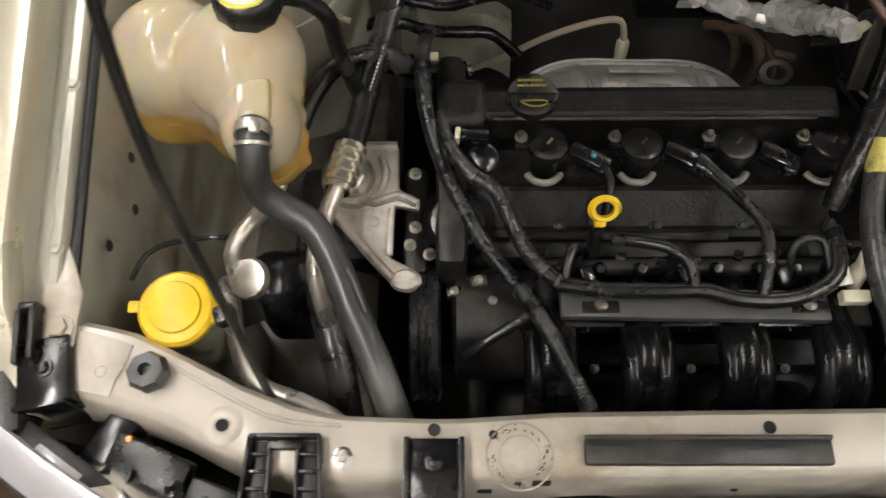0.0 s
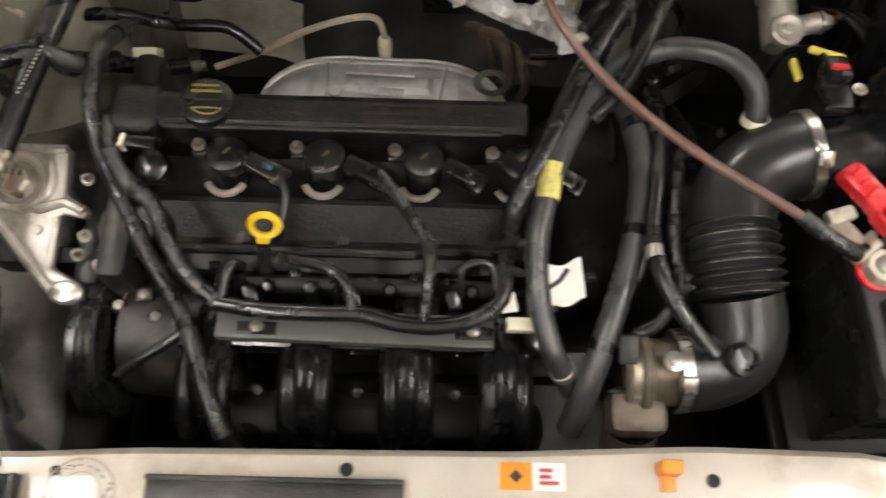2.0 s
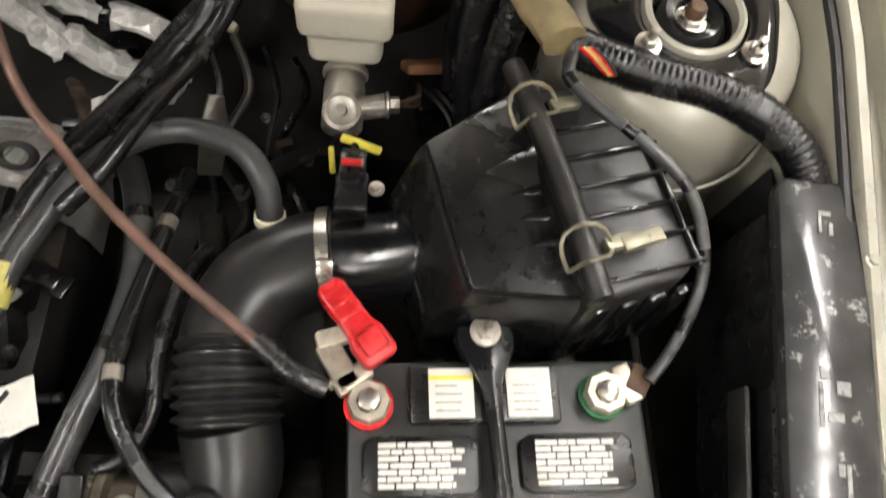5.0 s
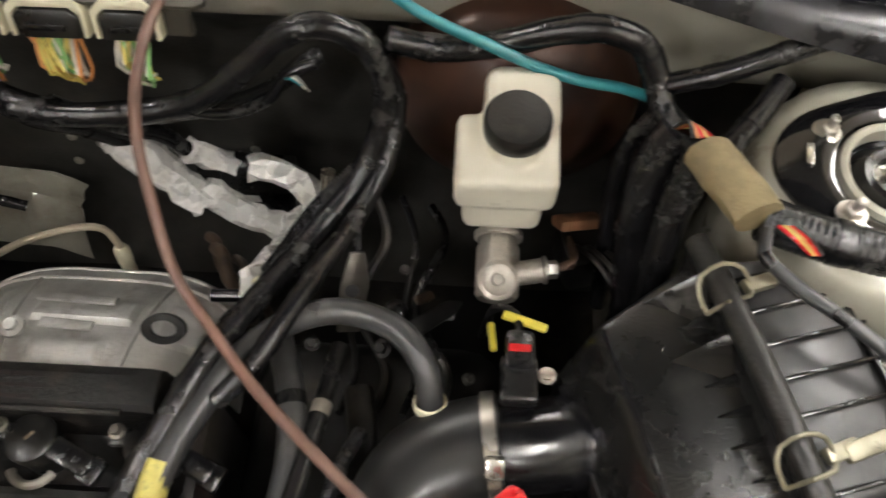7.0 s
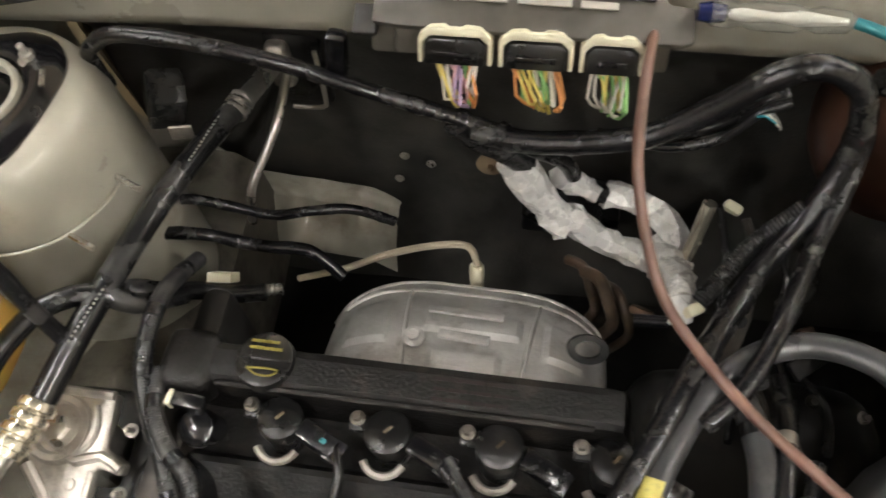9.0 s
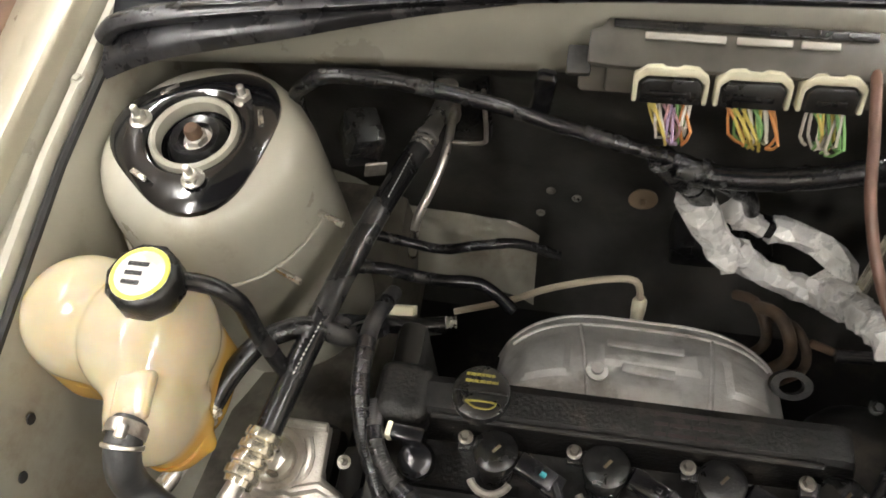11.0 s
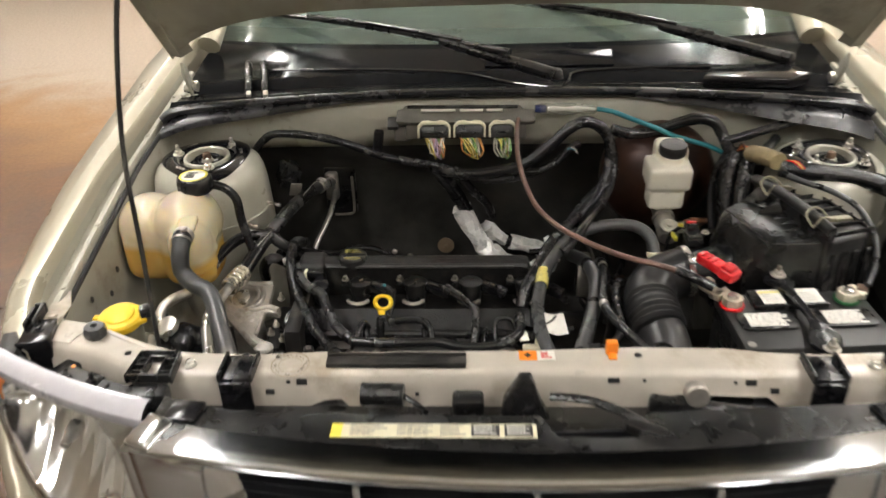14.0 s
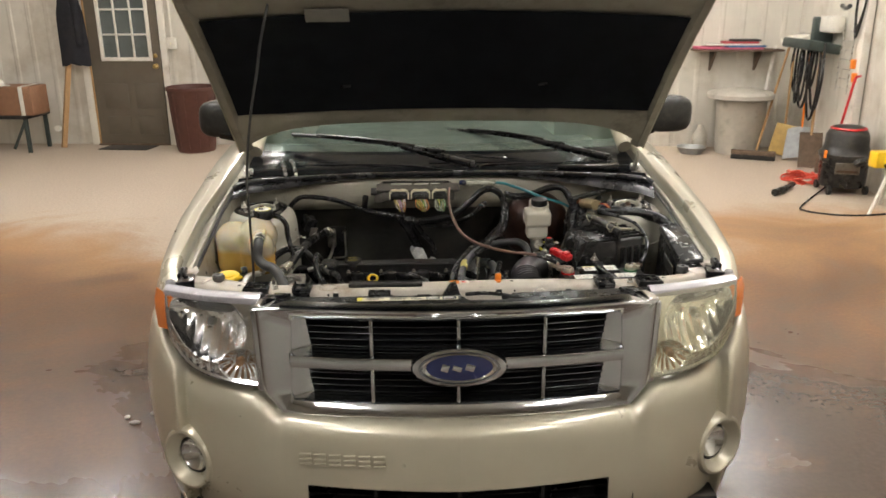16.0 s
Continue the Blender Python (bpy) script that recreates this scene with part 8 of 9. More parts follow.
CAST_OLD = material("stained_casting", (0.125, 0.103, 0.076), 0.5, 0.45, 0.35, 40, 0.4, (0.07, 0.05, 0.035), 0.45, 22)
throttle = thing("throttle_valve", "cast metal throttle with clamped duct", "throttle valve", (0.13, 0.36, 0.82))
part("body", lathe([(0.034, 0), (0.038, 0.004), (0.038, 0.014), (0.043, 0.018), (0.043, 0.026), (0.036, 0.03), (0.035, 0.056)], (0.126, 0.358, 0.884), (1, 0.03, 0), 28), CAST_OLD, throttle)
part("motor_housing", box((0.06, 0.05, 0.04), (0.142, 0.318, 0.878), bevel=0.012), CAST_OLD, throttle)
part("motor_cap", lathe([(0.026, 0), (0.028, 0.006), (0.028, 0.035), (0.024, 0.04), (0, 0.04)], (0.140, 0.305, 0.865), (0, -0.6, -0.8), 20), CAST_OLD, throttle)
part("worn_band", lathe([(0.0375, 0.004), (0.0392, 0.006), (0.0392, 0.013), (0.0375, 0.015)], (0.128, 0.358, 0.884), (1, 0.03, 0), 28), FERRULE, throttle, "worn bare metal band")
part("flange_rust", box((0.020, 0.030, 0.012), (0.128, 0.372, 0.924), (20, 0, 0), 0.003), DARK, throttle)
part("body_bolt", bolt(0.007, (0.172, 0.360, 0.928)), STEEL, throttle)
part("housing_joint", box((0.064, 0.004, 0.044), (0.142, 0.335, 0.878), bevel=0.001), DARK, throttle)

# hoses beside the throttle
hh = solo("heater_hose", tube([(0.267, 0.610, 0.968), (0.262, 0.635, 0.995), (0.235, 0.665, 1.005), (0.185, 0.682, 0.998), (0.135, 0.668, 0.992), (0.095, 0.630, 0.984), (0.065, 0.575, 0.976), (0.048, 0.530, 0.968), (0.036, 0.470, 0.952), (0.038, 0.415, 0.938), (0.052, 0.372, 0.918), (0.068, 0.352, 0.892), (0.08, 0.345, 0.86)], 0.0118, 16), RUBBER_GREY, "grey rubber hose with a yellow label, curving to the intake duct", "hose")
part("hose_collar", lathe([(0.013, -0.005), (0.0145, -0.004), (0.0145, 0.004), (0.013, 0.005)], (0.267, 0.612, 0.972), (0, 0.4, 1), 18), CREAM, hh, "white plastic collar")
part("hose_label", tube([(0.052, 0.552, 0.9735), (0.048, 0.532, 0.9685), (0.045, 0.515, 0.965)], 0.0124, 16), material("dusty_yellow_label", (0.52, 0.46, 0.12), 0.5, 0, 0.2, 60, 0.1, (0.30, 0.27, 0.10), 0.35, 60), hh, "dusty yellow wrapped label")
part("hose_clamp", lathe([(0.0122, -0.005), (0.0134, -0.004), (0.0134, 0.004), (0.0122, 0.005)], (0.066, 0.354, 0.896), (0.4, -0.3, -0.85), 18), STEEL, hh)
bh = solo("bypass_hose", tube([(0.12, 0.68, 0.93), (0.140, 0.63, 0.945), (0.150, 0.570, 0.945), (0.142, 0.50, 0.938), (0.122, 0.430, 0.930), (0.10, 0.365, 0.912), (0.086, 0.325, 0.888), (0.078, 0.305, 0.85)], 0.0130, 14), RUBBER_GREY, "worn grey hose down past the throttle body", "hose")
vh = solo("vacuum_hose", tube([(0.175, 0.68, 0.92), (0.172, 0.62, 0.945), (0.162, 0.55, 0.955), (0.152, 0.48, 0.957), (0.160, 0.430, 0.958), (0.185, 0.390, 0.948), (0.210, 0.365, 0.936)], 0.0085, 12), RUBBER, "shiny black vacuum hose to the intake elbow", "hose")
bands(bh, [(0.12, 0.68, 0.93), (0.140, 0.63, 0.945), (0.150, 0.570, 0.945), (0.142, 0.50, 0.938), (0.122, 0.430, 0.930), (0.10, 0.365, 0.912), (0.086, 0.325, 0.888), (0.078, 0.305, 0.85)], 0.0130, 0.12, RUBBER, "worn_sleeve")
bands(vh, [(0.175, 0.68, 0.92), (0.172, 0.62, 0.945), (0.162, 0.55, 0.955), (0.152, 0.48, 0.957), (0.160, 0.430, 0.958), (0.185, 0.390, 0.948), (0.210, 0.365, 0.936)], 0.0085, 0.14, CAST, "hose_clamp")
loom("throttle_loom", [(0.205, 0.60, 0.92), (0.188, 0.55, 0.935), (0.180, 0.49, 0.935), (0.182, 0.44, 0.930), (0.165, 0.405, 0.918), (0.14, 0.392, 0.91)], 0.0075, "corrugated throttle cable loom")
solo("branch_pipe", tube([(0.19, 0.66, 0.86), (0.20, 0.60, 0.86), (0.19, 0.54, 0.85), (0.17, 0.48, 0.82)], 0.015, 12), DARK, "dark metal coolant pipe", "pipe")

# ---- battery ----
PIT = material("dirty_tray_plastic", (0.006, 0.0058, 0.0055), 0.6, 0, 0.3, 30, 0.2, (0.012, 0.011, 0.010), 0.3, 12)
WORN_PRINT = material("worn_silver_print", (0.34, 0.34, 0.33), 0.4, 0, 0.3, 60, 0.1, (0.08, 0.08, 0.08), 0.35, 60)
bat = thing("battery", "black car battery with white labels", "battery", (0.475, 0.39, 0.80))
part("case", prism([(0.300, 0.80), (0.472, 0.80), (0.472, 0.965), (0.318, 0.965), (0.300, 0.944)], -0.125, 0.125, 0.004, m=Matrix.Translation((0.475, 0, 0)) @ Matrix(((0, 0, 1, 0), (1, 0, 0, 0), (0, 1, 0, 0), (0, 0, 0, 1)))), BLACK, bat)
lid = part("battery_lid", box((0.256, 0.160, 0.022), (0.475, 0.395, 0.974), bevel=0.006), material("scuffed_lid", (0.021, 0.021, 0.0205), 0.42, 0, 0.18, 40, 0.06, (0.028, 0.028, 0.027), 0.2, 5, spread=0.06, bump_scale=400), bat)
part("lid_step", box((0.128, 0.050, 0.012), (0.463, 0.444, 0.990), bevel=0.003), BLACK, lid)
for x in (0.408, 0.538):
    c = part("vent_cover", prism([(-0.048, -0.018), (-0.040, -0.024), (0.040, -0.024), (0.048, -0.018), (0.048, 0.018), (0.040, 0.024), (-0.040, 0.024), (-0.048, 0.018)], 0, 0.006, 0.002, m=pose(x, 0.386, 0.985)), BLACK, lid)
    part("label_print", bars(7, 0.072, 0.0054, 0.0040, 0.0005, pose(x, 0.4025, 0.9912), 31 + int(x * 100), words=(0.8, 1.0)), WHITE, c, "white print on the vent cover")
for x, y in ((0.434, 0.444), (0.500, 0.444)):
    lb = part("battery_label", box((0.038, 0.042, 0.0008), (x, y, 0.9968), bevel=0), WHITE, lid, "white paper label")
    part("label_band", box((0.038, 0.004, 0.0006), (x, y + 0.013, 0.9974), bevel=0), LABEL_YELLOW if x < 0.45 else WHITE, lb)
    part("label_print", bars(4, 0.028, 0.007, 0.0012, 0.0004, pose(x, y + 0.006, 0.9973), 51), GREY_INK, lb)
part("front_print", bars(1, 0.16, 0.02, 0.013, 0.0008, pose(0.455, 0.3155, 0.963, 49, 0, 0), 61, words=(1, 1)), WORN_PRINT, bat)
part("front_line", box((0.19, 0.003, 0.0008), (0.47, 0.3025, 0.9485), (49, 0, 0), bevel=0), LABEL_YELLOW, bat)
part("tray", box((0.30, 0.21, 0.02), (0.475, 0.388, 0.797), bevel=0.006), PIT, bat)
part("tray_wall", box((0.010, 0.36, 0.14), (0.640, 0.43, 0.825), (0, -3, 0), 0.004), PIT, bat, "black plastic tray side wall")
part("tray_floor", box((0.36, 0.42, 0.012), (0.50, 0.44, 0.775), bevel=0.004), PIT, bat)
part("round_mark", lathe([(0.007, 0), (0.007, 0.001), (0, 0.0012)], (0.361, 0.328, 0.985), n=16), GREY_INK, bat)


def terminal(x, y, ring, wide):
    t = new("terminal")
    t.parent = bat
    part("felt_ring", lathe([(0.012, 0), (0.021, 0), (0.021, 0.004), (0.012, 0.005)], (x, y, 0.986), n=28), ring, t)
    part("post", lathe([(0.010, 0), (0.009, 0.022), (0.007, 0.023), (0, 0.023)], (x, y, 0.987), n=20), STEEL, t)
    b = lathe([(0.0105, 0.002), (0.018, 0.002), (0.0185, 0.006), (0.0185, 0.014), (0.017, 0.017), (0.0105, 0.017), (0.0105, 0.002)], (x, y, 0.987), n=8)
    box((0.016, 0.034, 0.013), (x + wide[0] * 0.024, y + wide[1] * 0.024, 0.9965), (0, 0, math.degrees(math.atan2(wide[1], wide[0])) ), 0.003, bm=b)
    part("clamp", b, TERMINAL, t, "grey lead terminal clamp")
    part("clamp_bolt", tube([(x + wide[0] * 0.030 - wide[1] * 0.02, y + wide[1] * 0.030 + wide[0] * 0.02, 0.997), (x + wide[0] * 0.030 + wide[1] * 0.02, y + wide[1] * 0.030 - wide[0] * 0.02, 0.997)], 0.0045, 8), STEEL, t)
    return t


tp = terminal(0.365, 0.437, RED, (-0.55, 0.83))
part("cable_lug", box((0.045, 0.022, 0.010), (0.340, 0.468, 0.998), (0, 0, -60), 0.003), TERMINAL, tp, "corroded cable lug")
part("lug_wing", box((0.030, 0.016, 0.012), (0.335, 0.492, 1.0), (0, 0, 15), 0.004), TERMINAL, tp)
tn = terminal(0.566, 0.442, GREEN, (0.8, 0.3))
part("cable_lug", box((0.026, 0.020, 0.012), (0.596, 0.452, 0.998), (0, 0, 60), 0.003), RUST, tn, "brown corroded cable lug")
CM = Matrix.Translation((0.352, 0.502, 1.014)) @ pose(0, 0, 0, 0, 8, -50) @ Matrix.Diagonal((0.90, 0.78, 0.9, 1))
cover = thing("terminal_cover", "flipped-open red plastic terminal cover", "terminal cover", (0.36, 0.497, 1.0))
part("cover_shell", prism([(-0.044, -0.012), (-0.036, -0.016), (0.010, -0.015), (0.016, -0.020), (0.040, -0.020), (0.044, -0.014), (0.044, 0.016), (0.038, 0.021), (0.014, 0.020), (0.008, 0.016), (-0.038, 0.015), (-0.044, 0.010)], -0.012, 0.008, 0.005, 3, m=CM), RED, cover)
part("cover_dome", prism([(0.012, -0.014), (0.036, -0.014), (0.036, 0.015), (0.012, 0.015)], 0.006, 0.016, 0.005, 3, m=CM), RED, cover)
for k in range(3):
    part("cover_rib", prism([(-0.036 + 0.013 * k, -0.013), (-0.031 + 0.013 * k, -0.013), (-0.031 + 0.013 * k, 0.012), (-0.036 + 0.013 * k, 0.012)], 0.006, 0.0105, 0.0015, m=CM), RED, cover)
strap = thing("battery_strap", "black battery hold-down strap with bolts", "battery strap", (0.455, 0.39, 0.985))
rows = []
for i in range(23):
    t = i / 22
    y = 0.500 - 0.205 * t
    w = 0.007 + 0.020 * math.exp(-((t - 0.05) / 0.14) ** 2) + 0.022 * math.exp(-((t - 0.87) / 0.11) ** 2)
    x = 0.464 + 0.012 * t
    z = 1.003 + 0.004 * math.sin(math.pi * t) - 0.016 * max(0, t - 0.75) / 0.25
    rows.append([(x - w, y, z - 0.006), (x - w * 0.9, y, z), (x - w * 0.2, y, z + 0.004), (x + w * 0.2, y, z + 0.004), (x + w * 0.9, y, z), (x + w, y, z - 0.006)])
part("strap_bar", skin(rows, 0.003), BLACK_GLOSS, strap)
for q in ((0.464, 0.494, 1.008), (0.476, 0.300, 0.992)):
    b = bolt(0.009, q, h=0.010)
    cyl(0.004, 0.020, q, n=10, bm=b)
    part("strap_bolt", b, CAST, strap, "zinc strap bolt")

# the battery stands a little askew in its tray
ASKEW = Matrix.Translation((0.480, 0.403, 0.967)) @ pose(0, 0, 0, 0, 0, 3.6) @ Matrix.Translation((-0.475, -0.388, -0.985))
for ob in (bat, strap):
    ob.matrix_basis = ASKEW @ ob.matrix_basis

# ---- fuse box ----
WORN = material("worn_white_marks", (0.30, 0.30, 0.29), 0.35, 0, 0.5, 90, 0.2, (0.05, 0.05, 0.05), 0.5, 90)
fuse = thing("fuse_box", "black fuse box with a glossy worn lid", "fuse box", (0.70, 0.46, 0.85))
FM = Matrix.Translation((0.727, 0.490, 1.053)) @ pose(0, 0, 0, 6, -2, -4) @ Matrix.Diagonal((0.92, 1.13, 1, 1))
part("fuse_lid", prism([(-0.038, -0.128), (0.036, -0.128), (0.042, -0.12), (0.042, 0.118), (0.034, 0.128), (-0.030, 0.128), (-0.038, 0.12)], -0.020, 0.004, 0.005, m=FM), material("worn_glossy_lid", (0.040, 0.040, 0.041), 0.2, 0, 0.3, 30, 0.08, (0.40, 0.40, 0.39), 0.10, 46, bump_scale=90), fuse, "worn glossy black lid")
part("fuse_body", box((0.062, 0.27, 0.16), (0.722, 0.490, 0.950), (6, 0, -4), 0.01), BLACK, fuse)
part("fuse_skirt", prism([(-0.062, -0.125), (-0.056, -0.125), (-0.056, -0.03), (-0.062, -0.03)], -0.06, -0.022, 0.004, m=FM), BLACK_DULL, fuse)
for x, y, lx, ly in ((0.004, -0.050, 0.014, 0.006), (-0.008, -0.042, 0.004, 0.030), (0.012, -0.030, 0.012, 0.010), (-0.004, -0.020, 0.008, 0.008), (0.012, -0.098, 0.004, 0.034), (0.006, -0.085, 0.006, 0.008), (0.004, 0.100, 0.012, 0.004), (-0.001, 0.092, 0.003, 0.014), (0.009, 0.088, 0.004, 0.010)):
    part("lid_mark", prism([(x - lx / 2, y - ly / 2), (x + lx / 2, y - ly / 2), (x + lx / 2, y + ly / 2), (x - lx / 2, y + ly / 2)], 0.004, 0.0052, 0.0004, m=FM), WORN, fuse, "worn embossed mark")
part("lid_catch", box((0.03, 0.012, 0.016), (0.716, 0.342, 1.020), (6, 0, 0), 0.003), BLACK_GLOSS, fuse)
rows = []
for i in range(9):
    y = 0.285 + 0.40 * i / 8
    rows.append([(0.600, y, 0.765), (0.66, y, 0.775), (0.700, y, 0.80), (0.722, y, 0.86), (0.734, y, 0.95), (0.740, y, 1.0)])
part("fuse_liner", skin(smooth_rows(rows), 0.003), PIT, fuse, "dull black splash liner")
harness("fuse_cable", [(0.64, 0.36, 0.98), (0.632, 0.33, 0.965), (0.64, 0.30, 0.93), (0.65, 0.28, 0.88)], 0.008, "black cable below the fuse box")

# ---- nose: brackets, latch, braces between support and grille ----
for s in (-1, 1):
    bk = thing("grille_bracket", "black plastic grille bracket bolted to the core support", "bracket", (s * 0.52, 0.21, 1.022), "grille brackets")
    x = s * 0.545
    b = box((0.004, 0.060, 0.016), (x - 0.031, 0.200, 1.029), (0, 0, -4), 0.0015)
    box((0.004, 0.060, 0.016), (x + 0.031, 0.200, 1.029), (0, 0, 4), 0.0015, bm=b)
    box((0.003, 0.046, 0.014), (x - 0.012, 0.196, 1.028), bevel=0.001, bm=b)
    box((0.003, 0.046, 0.014), (x + 0.012, 0.196, 1.028), bevel=0.001, bm=b)
    box((0.060, 0.004, 0.016), (x, 0.229, 1.029), bevel=0.0015, bm=b)
    box((0.064, 0.004, 0.016), (x, 0.174, 1.029), bevel=0.0015, bm=b)
    box((0.030, 0.008, 0.012), (x, 0.222, 1.028), bevel=0.002, bm=b)
    box((0.06, 0.03, 0.05), (x, 0.158, 0.998), (0, 0, 0), 0.005, bm=b)
    part("bracket_frame", b, BLACK, bk)
    for e in (-0.0215, 0.0215):
        for y in (0.186, 0.200, 0.214):
            part("bracket_rung", box((0.016, 0.003, 0.013), (x + e, y, 1.028), bevel=0.001), BLACK, bk)
        part("rung_floor", box((0.017, 0.052, 0.003), (x + e, 0.200, 1.0235), bevel=0.001), BLACK_DULL, bk)
    w = part("bolt_washer", lathe([(0.004, 0), (0.010, 0), (0.010, 0.0015), (0.004, 0.002)], (s * 0.497, 0.213, 1.0225), n=20), CAST, bk)
    part("bracket_bolt", bolt(0.0058, (s * 0.497, 0.213, 1.0238), h=0.008), STEEL, w)
    b2 = thing("hood_rest", "black rubber covered plate on the core support", "bracket", (s * 0.42, 0.2, 1.022), "hood rests")
    part("rest_plate", box((0.046, 0.056, 0.008), (s * 0.42, 0.200, 1.026), bevel=0.002), BLACK_GLOSS, b2)
    part("rest_front", box((0.046, 0.008, 0.050), (s * 0.42, 0.170, 1.0), bevel=0.002), BLACK_GLOSS, b2)
    for e in (-1, 1):
        part("rest_lip", box((0.005, 0.056, 0.014), (s * 0.42 + e * 0.023, 0.200, 1.030), bevel=0.001), BLACK, b2)
    part("rest_clip", bolt(0.005, (s * 0.42, 0.208, 1.030), h=0.005), BLACK_GLOSS, b2)
    hb = thing("headlight_bracket", "black plastic headlight mounting bracket", "bracket", (s * 0.70, 0.22, 0.96))
    part("corner_plate", box((0.046, 0.060, 0.006), (s * 0.762, 0.286, 1.030), (0, 0, s * -12), 0.002), BLACK_GLOSS, hb)
    part("corner_front", box((0.046, 0.006, 0.075), (s * 0.760, 0.256, 0.995), (0, 0, s * -12), 0.002), BLACK_GLOSS, hb)
    part("corner_side", box((0.006, 0.05, 0.05), (s * 0.740, 0.285, 1.006), (0, 0, s * -12), 0.002), BLACK_GLOSS, hb)
    b = box((0.006, 0.050, 0.024), (s * 0.788, 0.314, 1.030), (0, 0, s * -8), 0.002)
    box((0.006, 0.050, 0.024), (s * 0.774, 0.318, 1.034), (0, 0, s * -8), 0.002, bm=b)
    box((0.018, 0.008, 0.024), (s * 0.782, 0.342, 1.034), (0, 0, s * -8), 0.003, bm=b)
    part("corner_loop", b, BLACK, hb)
    part("wing_plate", box((0.035, 0.09, 0.05), (s * 0.800, 0.272, 1.005), (0, 0, s * -16), 0.012), BLACK_DULL, hb)
    rows = smooth_rows([[(s * 0.80, 0.245, 0.99), (s * 0.74, 0.232, 0.965), (s * 0.66, 0.215, 0.955), (s * 0.57, 0.175, 0.96), (s * 0.51, 0.15, 0.97)], [(s * 0.79, 0.222, 1.012), (s * 0.74, 0.202, 0.995), (s * 0.66, 0.165, 0.985), (s * 0.57, 0.132, 0.992), (s * 0.51, 0.12, 1.0)], [(s * 0.79, 0.216, 1.024), (s * 0.73, 0.178, 1.022), (s * 0.65, 0.132, 1.020), (s * 0.57, 0.092, 1.022), (s * 0.51, 0.075, 1.026)]])
    part("lamp_shelf", skin(rows, 0.003), BLACK, hb, "black shelf behind the headlight")
    m = Matrix.Translation((s * 0.735, 0.205, 1.016)) @ pose(0, 0, 0, -14, 0, s * 33)
    b = prism([(-0.055, -0.014), (0.055, -0.014), (0.055, 0.014), (-0.055, 0.014)], -0.008, 0.004, 0.003, m=m)
    part("lamp_flange", b, BLACK_DULL, hb)
    part("flange_slot", prism([(-0.030, -0.004), (0.020, -0.004), (0.020, 0.004), (-0.030, 0.004)], 0.004, 0.006, 0.001, m=m), TRIM, hb)
    part("flange_step", box((0.075, 0.045, 0.020), (s * 0.672, 0.205, 0.992), (6, 0, s * 22), 0.004), BLACK, hb)
    part("flange_step", box((0.060, 0.040, 0.024), (s * 0.605, 0.172, 0.995), (6, 0, s * 20), 0.004), BLACK, hb)
    part("flange_step", box((0.030, 0.050, 0.030), (s * 0.708, 0.232, 0.985), (0, 0, s * 30), 0.004), BLACK_GLOSS, hb)
    part("lamp_adjuster", lathe([(0, 0), (0.008, 0), (0.008, 0.014), (0.004, 0.016), (0.004, 0.026), (0, 0.026)], (s * 0.640, 0.185, 1.0), (0, 0.3, 1), 12), BLACK_GLOSS, hb)
    for k in range(7):
        u = k / 6
        part("shelf_rib", box((0.004, 0.045, 0.014), (s * (0.55 + 0.20 * u), 0.140 + 0.065 * u, 1.004), (0, 0, s * (10 + 40 * (k % 2))), 0.001), BLACK_GLOSS, hb)
    part("lamp_screw", bolt(0.006, (s * 0.762, 0.288, 1.033)), BLACK_GLOSS, hb)
    part("wire_end", tube([(s * 0.69, 0.235, 0.975), (s * 0.688, 0.232, 1.005)], 0.003, 8), ORANGE, hb)

latch = thing("hood_latch", "black hood latch mechanism behind the grille", "hood latch", (0.0, 0.14, 0.98))
part("latch_body", prism([(-0.035, -0.03), (0.035, -0.03), (0.02, 0.0), (0.008, 0.035), (-0.008, 0.035), (-0.03, 0.0)], -0.012, 0.012, 0.004, m=Matrix.Translation((-0.005, 0.148, 1.018)) @ pose(0, 0, 0, 80, 0, 0)), BLACK, latch)
part("latch_lever", tube([(0.03, 0.15, 1.018), (0.075, 0.135, 1.026), (0.115, 0.105, 1.034), (0.145, 0.07, 1.040)], 0.009, 10, flat=0.6), BLACK, latch)
part("lever_grip", box((0.055, 0.022, 0.016), (0.145, 0.062, 1.038), (0, 0, -30), 0.005), BLACK, latch)
part("latch_side", box((0.045, 0.03, 0.03), (-0.085, 0.155, 1.0), bevel=0.006), BLACK, latch)
horn = thing("horn", "black horn with bracket behind the grille", "horn", (-0.20, 0.16, 0.99))
part("horn_body", tube([(-0.235, 0.155, 1.018), (-0.175, 0.152, 1.018)], 0.016, 16), BLACK, horn)
part("horn_bracket", box((0.05, 0.006, 0.03), (-0.21, 0.165, 1.0), bevel=0.002), STEEL, horn)
part("horn_cable", tube([(-0.175, 0.15, 1.018), (-0.155, 0.14, 1.01), (-0.145, 0.15, 0.99), (-0.15, 0.16, 0.97)], 0.004, 8), RUBBER, horn)
sn = thing("front_sensor", "round grey sensor on the front of the core support", "sensor", (0.24, 0.16, 1.0))
part("sensor_case", cyl(0.017, 0.02, (0.235, 0.175, 1.008), (0, -1, 0.2), 20), CAST, sn)
part("sensor_arm", box((0.16, 0.02, 0.025), (0.25, 0.16, 0.985), (0, 5, -6), 0.006), BLACK, sn)
beam = thing("bumper_beam", "dark steel beam behind the grille", "beam", (0, 0.12, 0.9))
part("beam_bar", box((1.0, 0.05, 0.10), (0, 0.125, 0.80), bevel=0.01), DARK, beam)
part("air_guide", box((0.96, 0.10, 0.01), (0, 0.135, 0.965), bevel=0.003), BLACK, beam)


